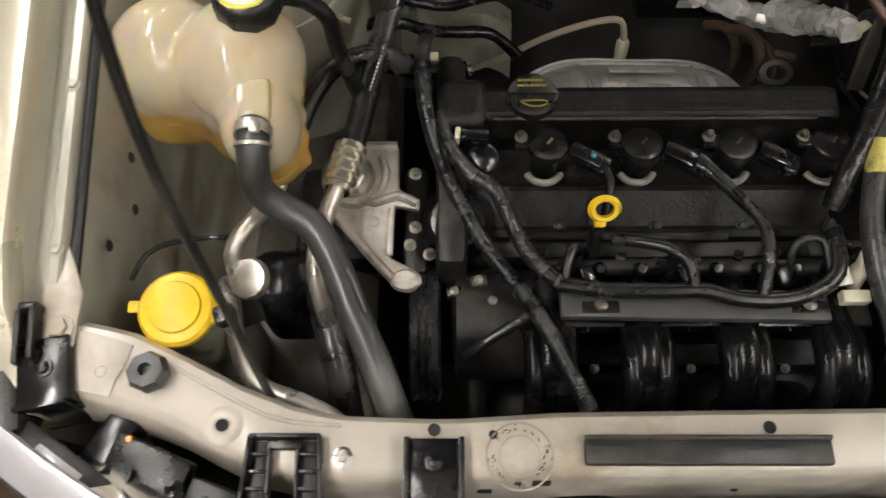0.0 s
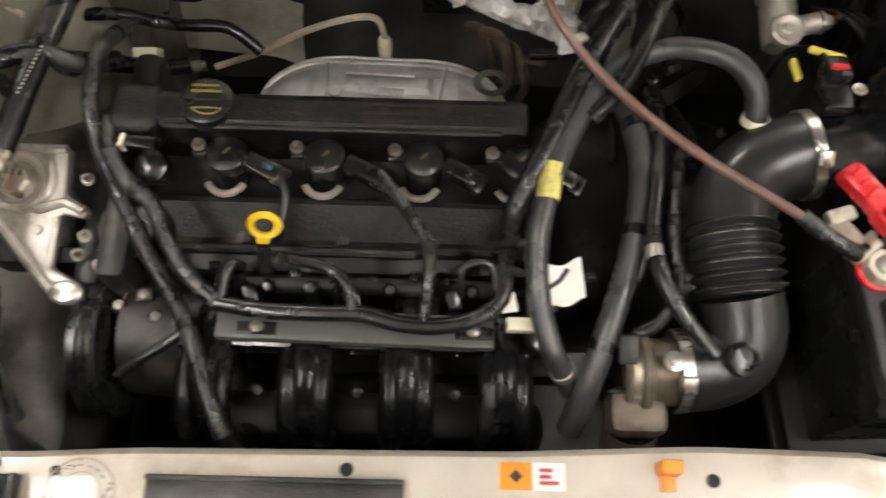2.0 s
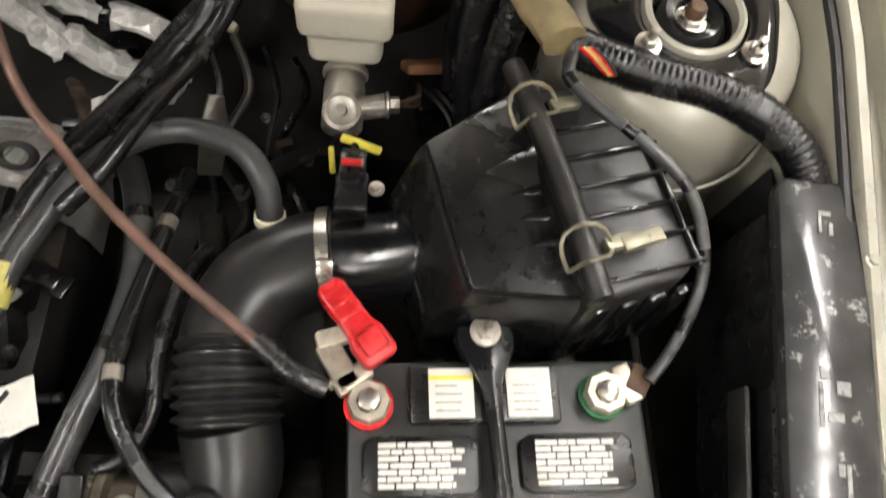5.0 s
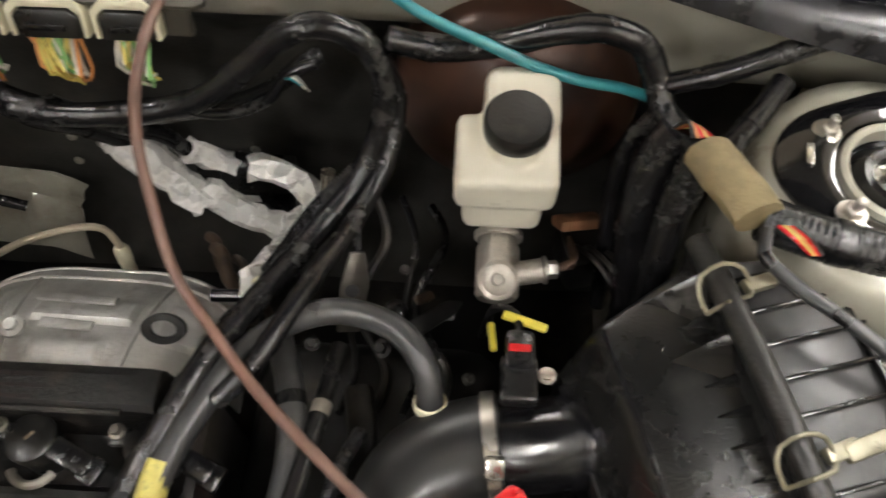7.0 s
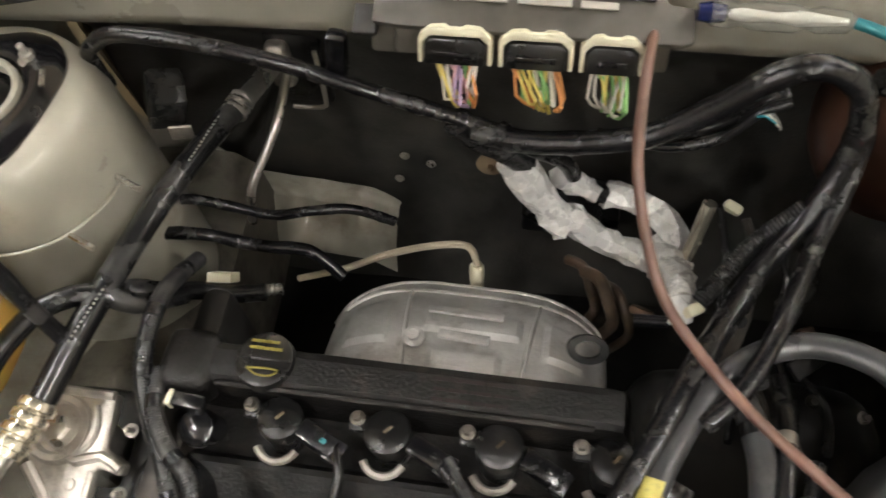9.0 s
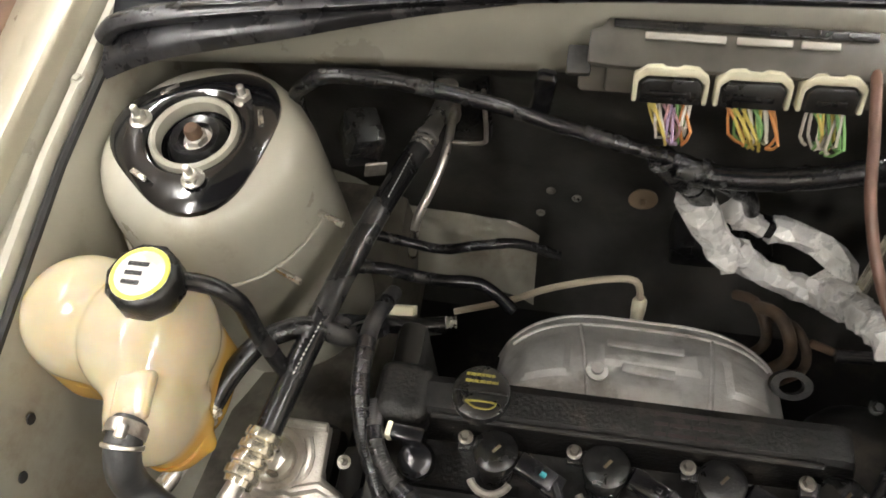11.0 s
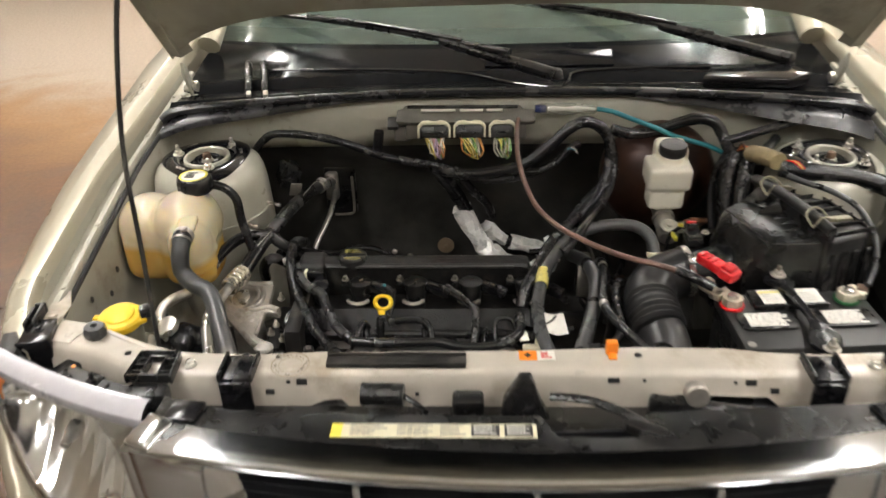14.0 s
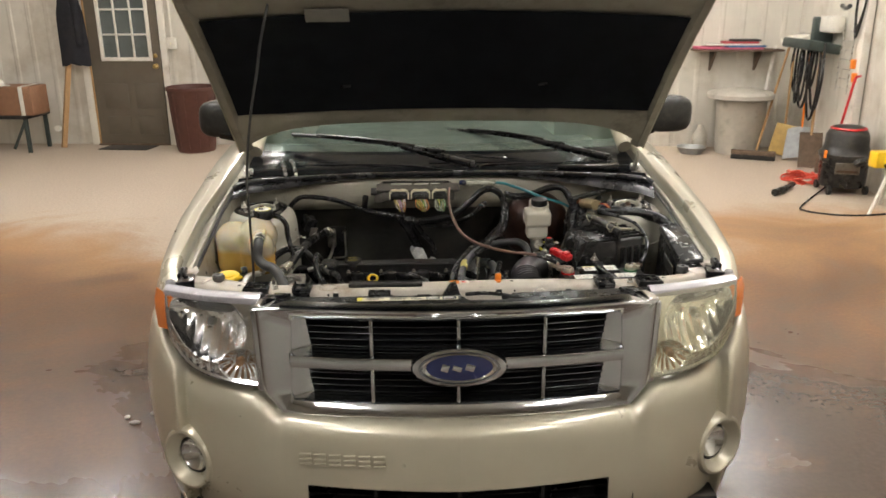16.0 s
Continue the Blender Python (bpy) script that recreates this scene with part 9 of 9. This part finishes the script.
# ---- things in the garage ----
CAR_SIDE = {ob.name for ob in bpy.data.objects}
DOOR_PAINT = material("brown_door_paint", (0.11, 0.09, 0.066), 0.5, 0, 0.08, 12, 0.05, (0.11, 0.085, 0.06), 0.3, 3)
TRIM_WHITE = material("white_trim_paint", (0.74, 0.71, 0.64), 0.5, 0, 0.05, 12, 0.05, (0.55, 0.5, 0.42), 0.3, 4)
BRASS = material("worn_brass", (0.62, 0.45, 0.18), 0.3, 0.9, 0.1)
WOOD = material("raw_pine", (0.42, 0.25, 0.11), 0.6, 0, 0.2, 30, 0.15, (0.30, 0.16, 0.07), 0.3, 6, stretch=(1, 1, 0.15))
CLOTH = material("black_cloth", (0.012, 0.012, 0.016), 0.9, 0, 0.2, 30, 0.3)
PLASTIC_BROWN = material("brown_bin_plastic", (0.085, 0.03, 0.022), 0.5, 0, 0.12, 20, 0.1)
PLASTIC_GREY = material("dusty_white_plastic", (0.50, 0.47, 0.41), 0.55, 0, 0.12, 10, 0.1, (0.36, 0.33, 0.28), 0.4, 5)
CARD = material("brown_cardboard", (0.24, 0.12, 0.065), 0.7, 0, 0.1, 20, 0.1)
GREEN_METAL = material("green_paint", (0.045, 0.06, 0.055), 0.45, 0.1, 0.15, 20, 0.1)
ZINC = material("galvanised_sheet", (0.36, 0.37, 0.37), 0.45, 0.7, 0.15, 20, 0.1)
RUST_STEEL = material("brown_shovel_steel", (0.14, 0.095, 0.065), 0.65, 0.3, 0.25, 20, 0.2)
YW = YB - 0.014

# entry door with a nine-pane window
door = tagged(new("door_1"), "brown steel entry door with nine-pane window", "door", kind="structure")
z0, z1 = 1.035, 1.90
wx0, wx1 = -3.665, -3.075
b = bmesh.new()
for x0, x1, a0, a1 in ((DOOR_L, wx0, 0.02, DOOR_H), (wx1, DOOR_R, 0.02, DOOR_H), (wx0, wx1, 0.02, z0), (wx0, wx1, z1, DOOR_H)):
    box((x1 - x0, 0.045, a1 - a0), ((x0 + x1) / 2, YB - 0.02, (a0 + a1) / 2), bevel=0, bm=b)
leaf = part("door_leaf", b, DOOR_PAINT, door, smooth=False)
for x in (-3.59, -3.20):
    for z, h in ((0.60, 0.30), (0.24, 0.22)):
        part("door_panel", box((0.30, 0.006, h), (x + 0.03, YB - 0.044, z), bevel=0.0028), DOOR_PAINT, leaf)
b = bmesh.new()
for x0, x1, a0, a1 in ((wx0 - 0.02, wx0 + 0.02, z0 - 0.02, z1 + 0.02), (wx1 - 0.02, wx1 + 0.02, z0 - 0.02, z1 + 0.02), (wx0, wx1, z0 - 0.02, z0 + 0.025), (wx0, wx1, z1 - 0.025, z1 + 0.02)):
    box((x1 - x0, 0.03, a1 - a0), ((x0 + x1) / 2, YB - 0.05, (a0 + a1) / 2), bevel=0.004, bm=b)
win = part("window_frame", b, TRIM_WHITE, door, "white window frame")
for i in (1, 2):
    x = wx0 + (wx1 - wx0) * i / 3
    part("muntin", box((0.022, 0.02, z1 - z0), (x, YB - 0.05, (z0 + z1) / 2), bevel=0.003), TRIM_WHITE, win)
    z = z0 + (z1 - z0) * i / 3
    part("muntin", box((wx1 - wx0, 0.018, 0.022), ((wx0 + wx1) / 2, YB - 0.05, z), bevel=0.003), TRIM_WHITE, win)
part("pane", box((wx1 - wx0, 0.004, z1 - z0), ((wx0 + wx1) / 2, YB - 0.035, (z0 + z1) / 2), bevel=0), PANE, win, "dark window pane")
part("dark_outside", box((wx1 - wx0 + 0.2, 0.01, z1 - z0 + 0.2), ((wx0 + wx1) / 2, YB + 0.16, (z0 + z1) / 2), bevel=0), material("dusk_outside", (0.14, 0.17, 0.16), 0.8), door)
for z, r in ((0.955, 0.03), (1.075, 0.026)):
    k = part("door_knob", lathe([(r, 0), (r, 0.006), (r * 0.45, 0.01), (r * 0.4, 0.03), (r * 0.85, 0.04), (r * 0.9, 0.055), (r * 0.6, 0.066), (0, 0.068)] if z < 1 else [(r, 0), (r, 0.012), (r * 0.8, 0.018), (0, 0.018)], (-3.02, YB - 0.043, z), (0, -1, 0), 22), BRASS, door, "brass knob" if z < 1 else "brass deadbolt")
for x, w in ((DOOR_L - 0.06, 0.10), (DOOR_R + 0.05, 0.08)):
    part("door_trim", box((w, 0.035, DOOR_H + 0.1), (x, YB - 0.03, DOOR_H / 2 + 0.05), bevel=0.005), TRIM_WHITE, door, "white painted door trim")
part("door_trim", box((1.1, 0.035, 0.09), ((DOOR_L + DOOR_R) / 2, YB - 0.03, DOOR_H + 0.06), bevel=0.005), TRIM_WHITE, door)
part("door_jamb", box((0.018, 0.06, DOOR_H), (DOOR_L - 0.004, YB - 0.03, DOOR_H / 2), bevel=0.003), WOOD, door, "bare wood jamb")
part("threshold", box((0.9, 0.10, 0.018), ((DOOR_L + DOOR_R) / 2, YB - 0.04, 0.010), bevel=0.004), RUST_STEEL, door)
solo("door_mat", prism([(-3.70, 7.34), (-3.10, 7.32), (-3.06, 7.60), (-3.66, 7.62)], 0.002, 0.014, 0.004), material("grey_mat", (0.06, 0.055, 0.05), 0.9, 0, 0.3, 60, 0.5), "worn grey doormat on the concrete", "mat")

# coat on a hook
coat = thing("coat", "black jacket hung on the wall beside the door", "coat", (-4.0, 7.62, 0.98))
rows = []
for j in range(13):
    t = j / 12
    z = 1.85 - 0.87 * t
    w = 0.10 + 0.07 * min(1, t * 3) + 0.03 * t
    row = []
    for i in range(25):
        a = 2 * math.pi * i / 24
        f = 1 + 0.12 * math.sin(a * 5 + t * 3)
        row.append((-3.985 + 0.03 * t + w * 0.85 * math.cos(a) * f, 7.63 + 0.07 * math.sin(a) * f, z + (0.02 * math.sin(a * 3) if j == 12 else 0)))
    rows.append(row)
part("jacket_body", skin(rows, 0.006), CLOTH, coat)
part("sleeve", tube([(-3.88, 7.60, 1.72), (-3.86, 7.58, 1.45), (-3.865, 7.57, 1.20)], (0.055, 0.045), 12, wobble=0.1), CLOTH, coat)
part("coat_hook", tube([(-3.98, 7.74, 1.88), (-3.98, 7.66, 1.87), (-3.98, 7.65, 1.90)], 0.006, 8), STEEL, coat)
post = thing("wood_post", "raw pine board leaning against the wall", "board", (-4.18, 7.5, 0))
part("board", tube([(-4.205, 7.50, 0.0), (-4.06, 7.64, 1.05)], 0.038, 4, 0.2), WOOD, post)
part("board_cap", cyl(0.035, 0.05, (-4.21, 7.46, 0.24), (0, -1, 0.1), 16), WHITE, post, "white round fitting")

tb2 = thing("work_table", "low dark table against the wall", "table", (-4.75, 7.3, 0))
part("tabletop", box((0.86, 0.5, 0.04), (-4.80, 7.35, 0.42), bevel=0.006), DARK, tb2)
for x in (-5.18, -4.42):
    for y in (7.14, 7.56):
        part("leg", box((0.04, 0.04, 0.40), (x, y, 0.20), bevel=0.004), GREEN_METAL, tb2)
part("brace", tube([(-4.42, 7.13, 0.38), (-4.60, 7.13, 0.05)], 0.018, 8), GREEN_METAL, tb2)
cb = thing("cardboard_box", "brown cardboard box with white tape on the table", "box", (-4.6, 7.3, 0.44))
part("carton", box((0.60, 0.36, 0.33), (-4.60, 7.30, 0.605), bevel=0.006), CARD, cb)
part("tape", box((0.05, 0.364, 0.335), (-4.42, 7.30, 0.605), bevel=0.002), WHITE, cb, "strip of white tape")
part("paper", blend("crumpled_paper", [ball((-4.75, 7.25, 0.80), (0.07, 0.06, 0.05)), ball((-4.70, 7.22, 0.78), (0.05, 0.05, 0.03))], WHITE, cb, "", 0.015, 3) and box((0.10, 0.08, 0.01), (-4.66, 7.24, 0.776), (4, 8, 20), 0.003), WHITE, cb)
bin_ = thing("trash_can", "brown plastic trash can", "trash can", (-2.50, 7.36, 0))
part("can", lathe([(0, 0.0), (0.21, 0.0), (0.22, 0.02), (0.275, 0.70), (0.292, 0.72), (0.292, 0.75), (0.278, 0.755), (0.268, 0.72), (0.215, 0.05), (0, 0.04)], (-2.49, 7.36, 0.001), n=40), PLASTIC_BROWN, bin_)
for i in range(12):
    a = 2 * math.pi * i / 12
    part("can_rib", tube([(-2.49 + 0.222 * math.cos(a), 7.36 + 0.222 * math.sin(a), 0.05), (-2.49 + 0.272 * math.cos(a), 7.36 + 0.272 * math.sin(a), 0.68)], 0.006, 6), PLASTIC_BROWN, bin_)
sw = thing("wall_switch", "white switch box with conduit beside the door", "switch", (-2.80, 7.7, 1.2))
part("switch_box", box((0.11, 0.06, 0.13), (-2.80, YW - 0.04, 1.22), bevel=0.008), TRIM_WHITE, sw)
part("conduit", cyl(0.014, 2.1, (-2.80, YW - 0.03, 1.28), n=12), TRIM_WHITE, sw)
part("switch_lever", box((0.012, 0.02, 0.025), (-2.80, YW - 0.075, 1.22), bevel=0.003), CREAM, sw)

# shelf with odds and ends
sh = thing("wall_shelf", "grey wall shelf on brackets", "shelf", (3.78, 7.6, 1.1))
part("board", box((0.98, 0.26, 0.022), (3.78, YB - 0.14, 1.13), bevel=0.004), RUST_STEEL, sh)
for x in (3.52, 4.02):
    part("bracket", prism([(0, 0), (0.22, 0), (0.22, -0.02), (0.03, -0.22), (0, -0.22)], -0.01, 0.01, 0.003, m=Matrix.Translation((x, YB - 0.02, 1.118)) @ Matrix(((0, 0, 1, 0), (-1, 0, 0, 0), (0, 1, 0, 0), (0, 0, 0, 1)))), RUST_STEEL, sh)
STACK = [(0.50, 0.020, material("pink_card", (0.50, 0.10, 0.18), 0.6)), (0.42, 0.022, material("blue_card", (0.06, 0.16, 0.32), 0.6)), (0.60, 0.016, WHITE), (0.38, 0.024, material("red_card", (0.38, 0.05, 0.06), 0.6)), (0.30, 0.02, BLACK_DULL)]
zz = 1.1425
for k, (w, h, m) in enumerate(STACK):
    solo("folder", box((w, 0.20, h), (3.80 + 0.07 * math.sin(k * 2.1), YB - 0.14, zz + h / 2), (0, 0, 3 * math.sin(k * 1.7)), 0.003), m, "flat folder in the stack on the shelf", "folder", "folders on the shelf")
    zz += h + 0.001
solo("folder", box((0.30, 0.2, 0.03), (3.46, YB - 0.14, 1.158), (0, 0, 4), 0.004), STACK[0][2], "pink folder lying on the shelf", "folder", "folders on the shelf")

bn = thing("storage_drum", "dusty white plastic drum with lid", "drum", (3.79, 7.33, 0))
part("drum", lathe([(0, 0), (0.235, 0), (0.245, 0.02), (0.275, 0.585), (0.283, 0.60)], (3.83, 7.40, 0.001), n=40), PLASTIC_GREY, bn)
part("lid", lathe([(0.350, 0.625), (0.358, 0.635), (0.356, 0.675), (0.33, 0.70), (0.15, 0.735), (0, 0.74)], (3.79, 7.34, 0.001), n=40), PLASTIC_GREY, bn)
jug = thing("cleaner_jug", "white jug and basin on the floor", "jug", (3.42, 7.35, 0))
part("jug_body", lathe([(0, 0), (0.08, 0), (0.085, 0.02), (0.08, 0.18), (0.03, 0.26), (0.03, 0.29), (0, 0.29)], (3.44, 7.55, 0.0), n=24), PLASTIC_GREY, jug)
part("basin", lathe([(0, 0), (0.12, 0), (0.16, 0.07), (0.165, 0.075), (0.15, 0.075), (0.11, 0.02), (0, 0.02)], (3.30, 7.35, 0.0), n=28), ZINC, jug)

# brooms, shovels
br = thing("push_broom", "push broom with wooden handle leaning on the wall", "broom", (3.98, 6.98, 0))
part("handle", tube([(3.92, 7.0, 0.09), (4.20, 7.35, 0.85), (4.34, 7.55, 1.18)], 0.013, 10), WOOD, br)
part("head", box((0.46, 0.07, 0.05), (3.88, 6.97, 0.075), (0, 0, -20), 0.01), RUST_STEEL, br)
part("bristles", box((0.46, 0.06, 0.055), (3.88, 6.965, 0.028), (0, 0, -20), 0.008), BLACK_DULL, br)
pp = thing("white_pole", "white painted pole leaning in the corner", "pole", (4.2, 7.6, 0))
part("pole", tube([(4.06, 7.52, 0.0), (4.22, 7.66, 1.18)], 0.022, 10), TRIM_WHITE, pp)
ys = thing("dustpan", "yellow wood-faced scraper leaning on the wall", "scraper", (4.28, 7.2, 0))
part("blade", box((0.24, 0.02, 0.34), (4.25, 7.14, 0.19), (-14, 10, -25), 0.004), material("yellow_board", (0.50, 0.33, 0.10), 0.6), ys)
part("handle", tube([(4.27, 7.20, 0.34), (4.36, 7.45, 1.25)], 0.013, 10), WOOD, ys)
gs = thing("snow_shovel", "galvanised snow shovel leaning on the wall", "shovel", (4.3, 6.95, 0))
rows = [[(4.18 + 0.30 * u + 0.06 * t, 6.90 + 0.10 * t + 0.03 * math.cos(u * 3.1), 0.01 + 0.32 * t + 0.03 * math.sin(u * 3.1)) for u in (0, 0.2, 0.4, 0.6, 0.8, 1.0)] for t in (0, 0.35, 0.7, 1.0)]
part("scoop", skin(rows, 0.004), ZINC, gs)
part("shaft", tube([(4.38, 7.0, 0.30), (4.42, 7.15, 1.3)], 0.013, 10), ORANGE, gs)
sp = thing("spade", "brown steel spade leaning on the wall", "spade", (4.32, 6.5, 0))
rows = [[(4.20 + 0.22 * u, 6.50 + 0.05 * t + 0.02 * math.cos(u * 3.1), 0.01 + 0.36 * t + 0.0 * u) for u in (0, 0.25, 0.5, 0.75, 1.0)] for t in (0, 0.3, 0.7, 1.0)]
part("blade", skin(rows, 0.005), RUST_STEEL, sp)
part("shaft", tube([(4.31, 6.55, 0.34), (4.36, 6.70, 1.2)], 0.015, 10), WOOD, sp)
solo("wood_block", box((0.16, 0.20, 0.22), (4.40, 6.25, 0.11), (0, 0, 20), 0.006), RUST_STEEL, "brown block on the floor against the wall", "block")

# pressure washer bracket with hanging hoses
wr = thing("hose_bracket", "green wall bracket with loops of black hose", "hose reel", (4.4, 6.7, 1.2))
part("bracket_arm", box((0.34, 0.66, 0.10), (4.31, 6.86, 1.22), (0, 10, 4), 0.02), GREEN_METAL, wr)
part("bracket_top", box((0.20, 0.10, 0.28), (4.38, 6.80, 1.37), bevel=0.02), GREEN_METAL, wr)
part("white_box", box((0.14, 0.36, 0.16), (4.40, 6.66, 1.44), (0, 0, 0), 0.02), TRIM_WHITE, wr)
part("white_lid", box((0.22, 0.30, 0.10), (4.27, 7.15, 1.26), (0, -14, 10), 0.02), TRIM_WHITE, wr)
rnd = random.Random(5)
for k in range(7):
    y = 6.62 + 0.09 * k
    d = 0.45 + 0.35 * rnd.random()
    w = 0.14 + 0.10 * rnd.random()
    x = 4.28 + 0.04 * rnd.random()
    pts = [(x, y - w * 0.5, 1.26), (x - 0.03, y - w, 1.26 - d * 0.5), (x - 0.02, y - w * 0.6, 1.26 - d * 0.9), (x, y, 1.26 - d), (x + 0.02, y + w * 0.6, 1.26 - d * 0.9), (x + 0.02, y + w, 1.26 - d * 0.5), (x, y + w * 0.5, 1.26)]
    part("hose_loop", tube(pts, 0.013, 8, 0.03), RUBBER, wr)
part("spray_gun", tube([(4.40, 6.45, 1.62), (4.38, 6.30, 1.60), (4.36, 6.18, 1.62)], 0.022, 10), BLACK, wr)
coil2 = thing("hanging_cord", "coiled black cord hung high on the wall", "cord", (4.4, 6.05, 1.4))
for k in range(4):
    part("cord_loop", tube([(4.42, 6.02 + 0.02 * k, 2.1), (4.40, 5.94, 1.7), (4.38, 6.02, 1.34 + 0.03 * k), (4.40, 6.12, 1.7), (4.42, 6.06 + 0.02 * k, 2.1)], 0.010, 8, 0.04, closed=True), RUBBER, coil2)
wrk = thing("wire_rack", "white wire rack on the wall", "rack", (4.45, 6.3, 1.0))
for i in range(7):
    part("rack_wire", tube([(4.44, 6.20, 0.85 + 0.09 * i), (4.44, 6.46, 0.85 + 0.09 * i)], 0.005, 6), STEEL, wrk)
for y in (6.20, 6.46):
    part("rack_post", tube([(4.45, y, 0.80), (4.45, y, 1.45)], 0.007, 6), STEEL, wrk)
tr = tagged(new("trim"), "white painted door post on the wall", "trim", kind="structure")
part("post", box((0.07, 0.12, 2.6), (XR - 0.05, 5.98, 1.3), bevel=0.006), TRIM_WHITE, tr)
part("insulator", box((0.05, 0.05, 0.09), (XR - 0.10, 6.02, 1.10), bevel=0.012), ORANGE, tr)
part("insulator", box((0.05, 0.05, 0.09), (XR - 0.10, 5.96, 0.98), bevel=0.012), ORANGE, tr)

# shop vacuum
vac = thing("shop_vacuum", "black and grey shop vacuum with red trim", "vacuum cleaner", (4.22, 5.5, 0))
part("drum", lathe([(0, 0.06), (0.185, 0.06), (0.20, 0.09), (0.21, 0.32), (0.220, 0.335)], (4.22, 5.5, 0), n=36), BLACK, vac)
part("motor_head", lathe([(0.222, 0.33), (0.226, 0.36), (0.200, 0.385), (0.186, 0.43), (0.180, 0.52), (0.155, 0.57), (0.12, 0.60), (0, 0.61)], (4.22, 5.5, 0), n=36), BLACK_DULL, vac)
part("red_band", lathe([(0.150, 0.575), (0.156, 0.581), (0.150, 0.588), (0.14, 0.594)], (4.22, 5.5, 0), n=36), RED, vac, "red carry rim")
part("front_label", box((0.20, 0.012, 0.10), (4.17, 5.298, 0.25), (0, 0, -14), 0.004), DULL_BOLT, vac, "grey front label")
part("label_bar", box((0.17, 0.010, 0.022), (4.168, 5.291, 0.225), (0, 0, -14), 0.002), RUST, vac)
part("latch", box((0.035, 0.025, 0.07), (4.015, 5.42, 0.36), (0, 0, 60), 0.006), ORANGE, vac, "orange latch")
part("latch", box((0.035, 0.025, 0.07), (4.425, 5.42, 0.36), (0, 0, -60), 0.006), ORANGE, vac, "orange latch")
for x, y in ((4.06, 5.36), (4.38, 5.36), (4.06, 5.64), (4.38, 5.64)):
    part("caster", cyl(0.04, 0.03, (x - 0.015, y, 0.042), (1, 0, 0), 18), BLACK_DULL, vac)
part("hose", tube([(4.22, 5.27, 0.30), (4.30, 5.15, 0.36), (4.42, 5.05, 0.38), (4.47, 4.9, 0.34), (4.45, 4.7, 0.20)], 0.032, 14, ribs=0.004, pitch=0.014), BLACK, vac)
part("wand_handle", tube([(4.36, 6.05, 0.40), (4.34, 5.86, 0.80), (4.36, 5.84, 0.98), (4.43, 5.90, 1.0)], 0.012, 8), RED, vac, "red hand cart handle")
wand = thing("floor_nozzle", "black plastic floor nozzle lying on the concrete", "nozzle", (3.65, 5.4, 0))
part("nozzle", tube([(3.56, 5.28, 0.035), (3.72, 5.46, 0.035), (3.84, 5.62, 0.035)], (0.034, 0.024), 12), BLACK, wand)
rnd = random.Random(9)
cordp = []
for k in range(46):
    a = k * 0.9
    cordp.append((4.02 + 0.14 * math.cos(a) + rnd.uniform(-0.06, 0.06), 5.92 + 0.17 * math.sin(a) + rnd.uniform(-0.06, 0.06), 0.012 + 0.0028 * k * rnd.random()))
solo("extension_cord", tube(cordp, 0.009, 6, 0.03), material("orange_cord", (0.62, 0.06, 0.03), 0.45), "tangled orange-red extension cord on the floor", "cord")
solo("power_cable", tube([(4.16, 5.62, 0.03), (3.92, 5.3, 0.008), (3.72, 5.0, 0.008), (3.62, 4.78, 0.008), (3.80, 4.64, 0.008), (4.05, 4.62, 0.008), (4.35, 4.70, 0.008)], 0.008, 8, 0.03), RUBBER, "black power cable lying on the floor", "cable")
st = thing("work_light_stand", "yellow work light on a white tripod", "work light", (4.3, 4.85, 0))
for x, y in ((4.10, 4.64), (4.42, 4.70), (4.36, 5.02)):
    part("leg", tube([(4.30, 4.82, 0.34), (x, y, 0.006)], 0.014, 8), TRIM_WHITE, st)
part("lamp_head", box((0.22, 0.12, 0.14), (4.33, 5.0, 0.40), (0, 0, 10), 0.02), YELLOW, st, "yellow lamp head")
part("stem", tube([(4.30, 4.82, 0.32), (4.32, 4.95, 0.36)], 0.016, 8), BLACK, st)
for k, (x, y) in enumerate(((-1.36, 1.28), (-1.30, 1.36), (-1.41, 1.33))):
    solo("floor_debris", ball((x, y, 0.008), (0.026 - 0.006 * k, 0.014, 0.008), 10), PLASTIC_GREY, "small pale scrap lying on the floor", "debris")

# the room stands a little askew to the car: its walls and all that stands along them turn together
for ob in list(bpy.data.objects):
    if ob.parent is None and ob.type != "CAMERA" and (ob.name.startswith("wall_") or ob.name not in CAR_SIDE) and not ob.name.startswith("floor_debris"):
        ob.matrix_basis = ROOM @ ob.matrix_basis
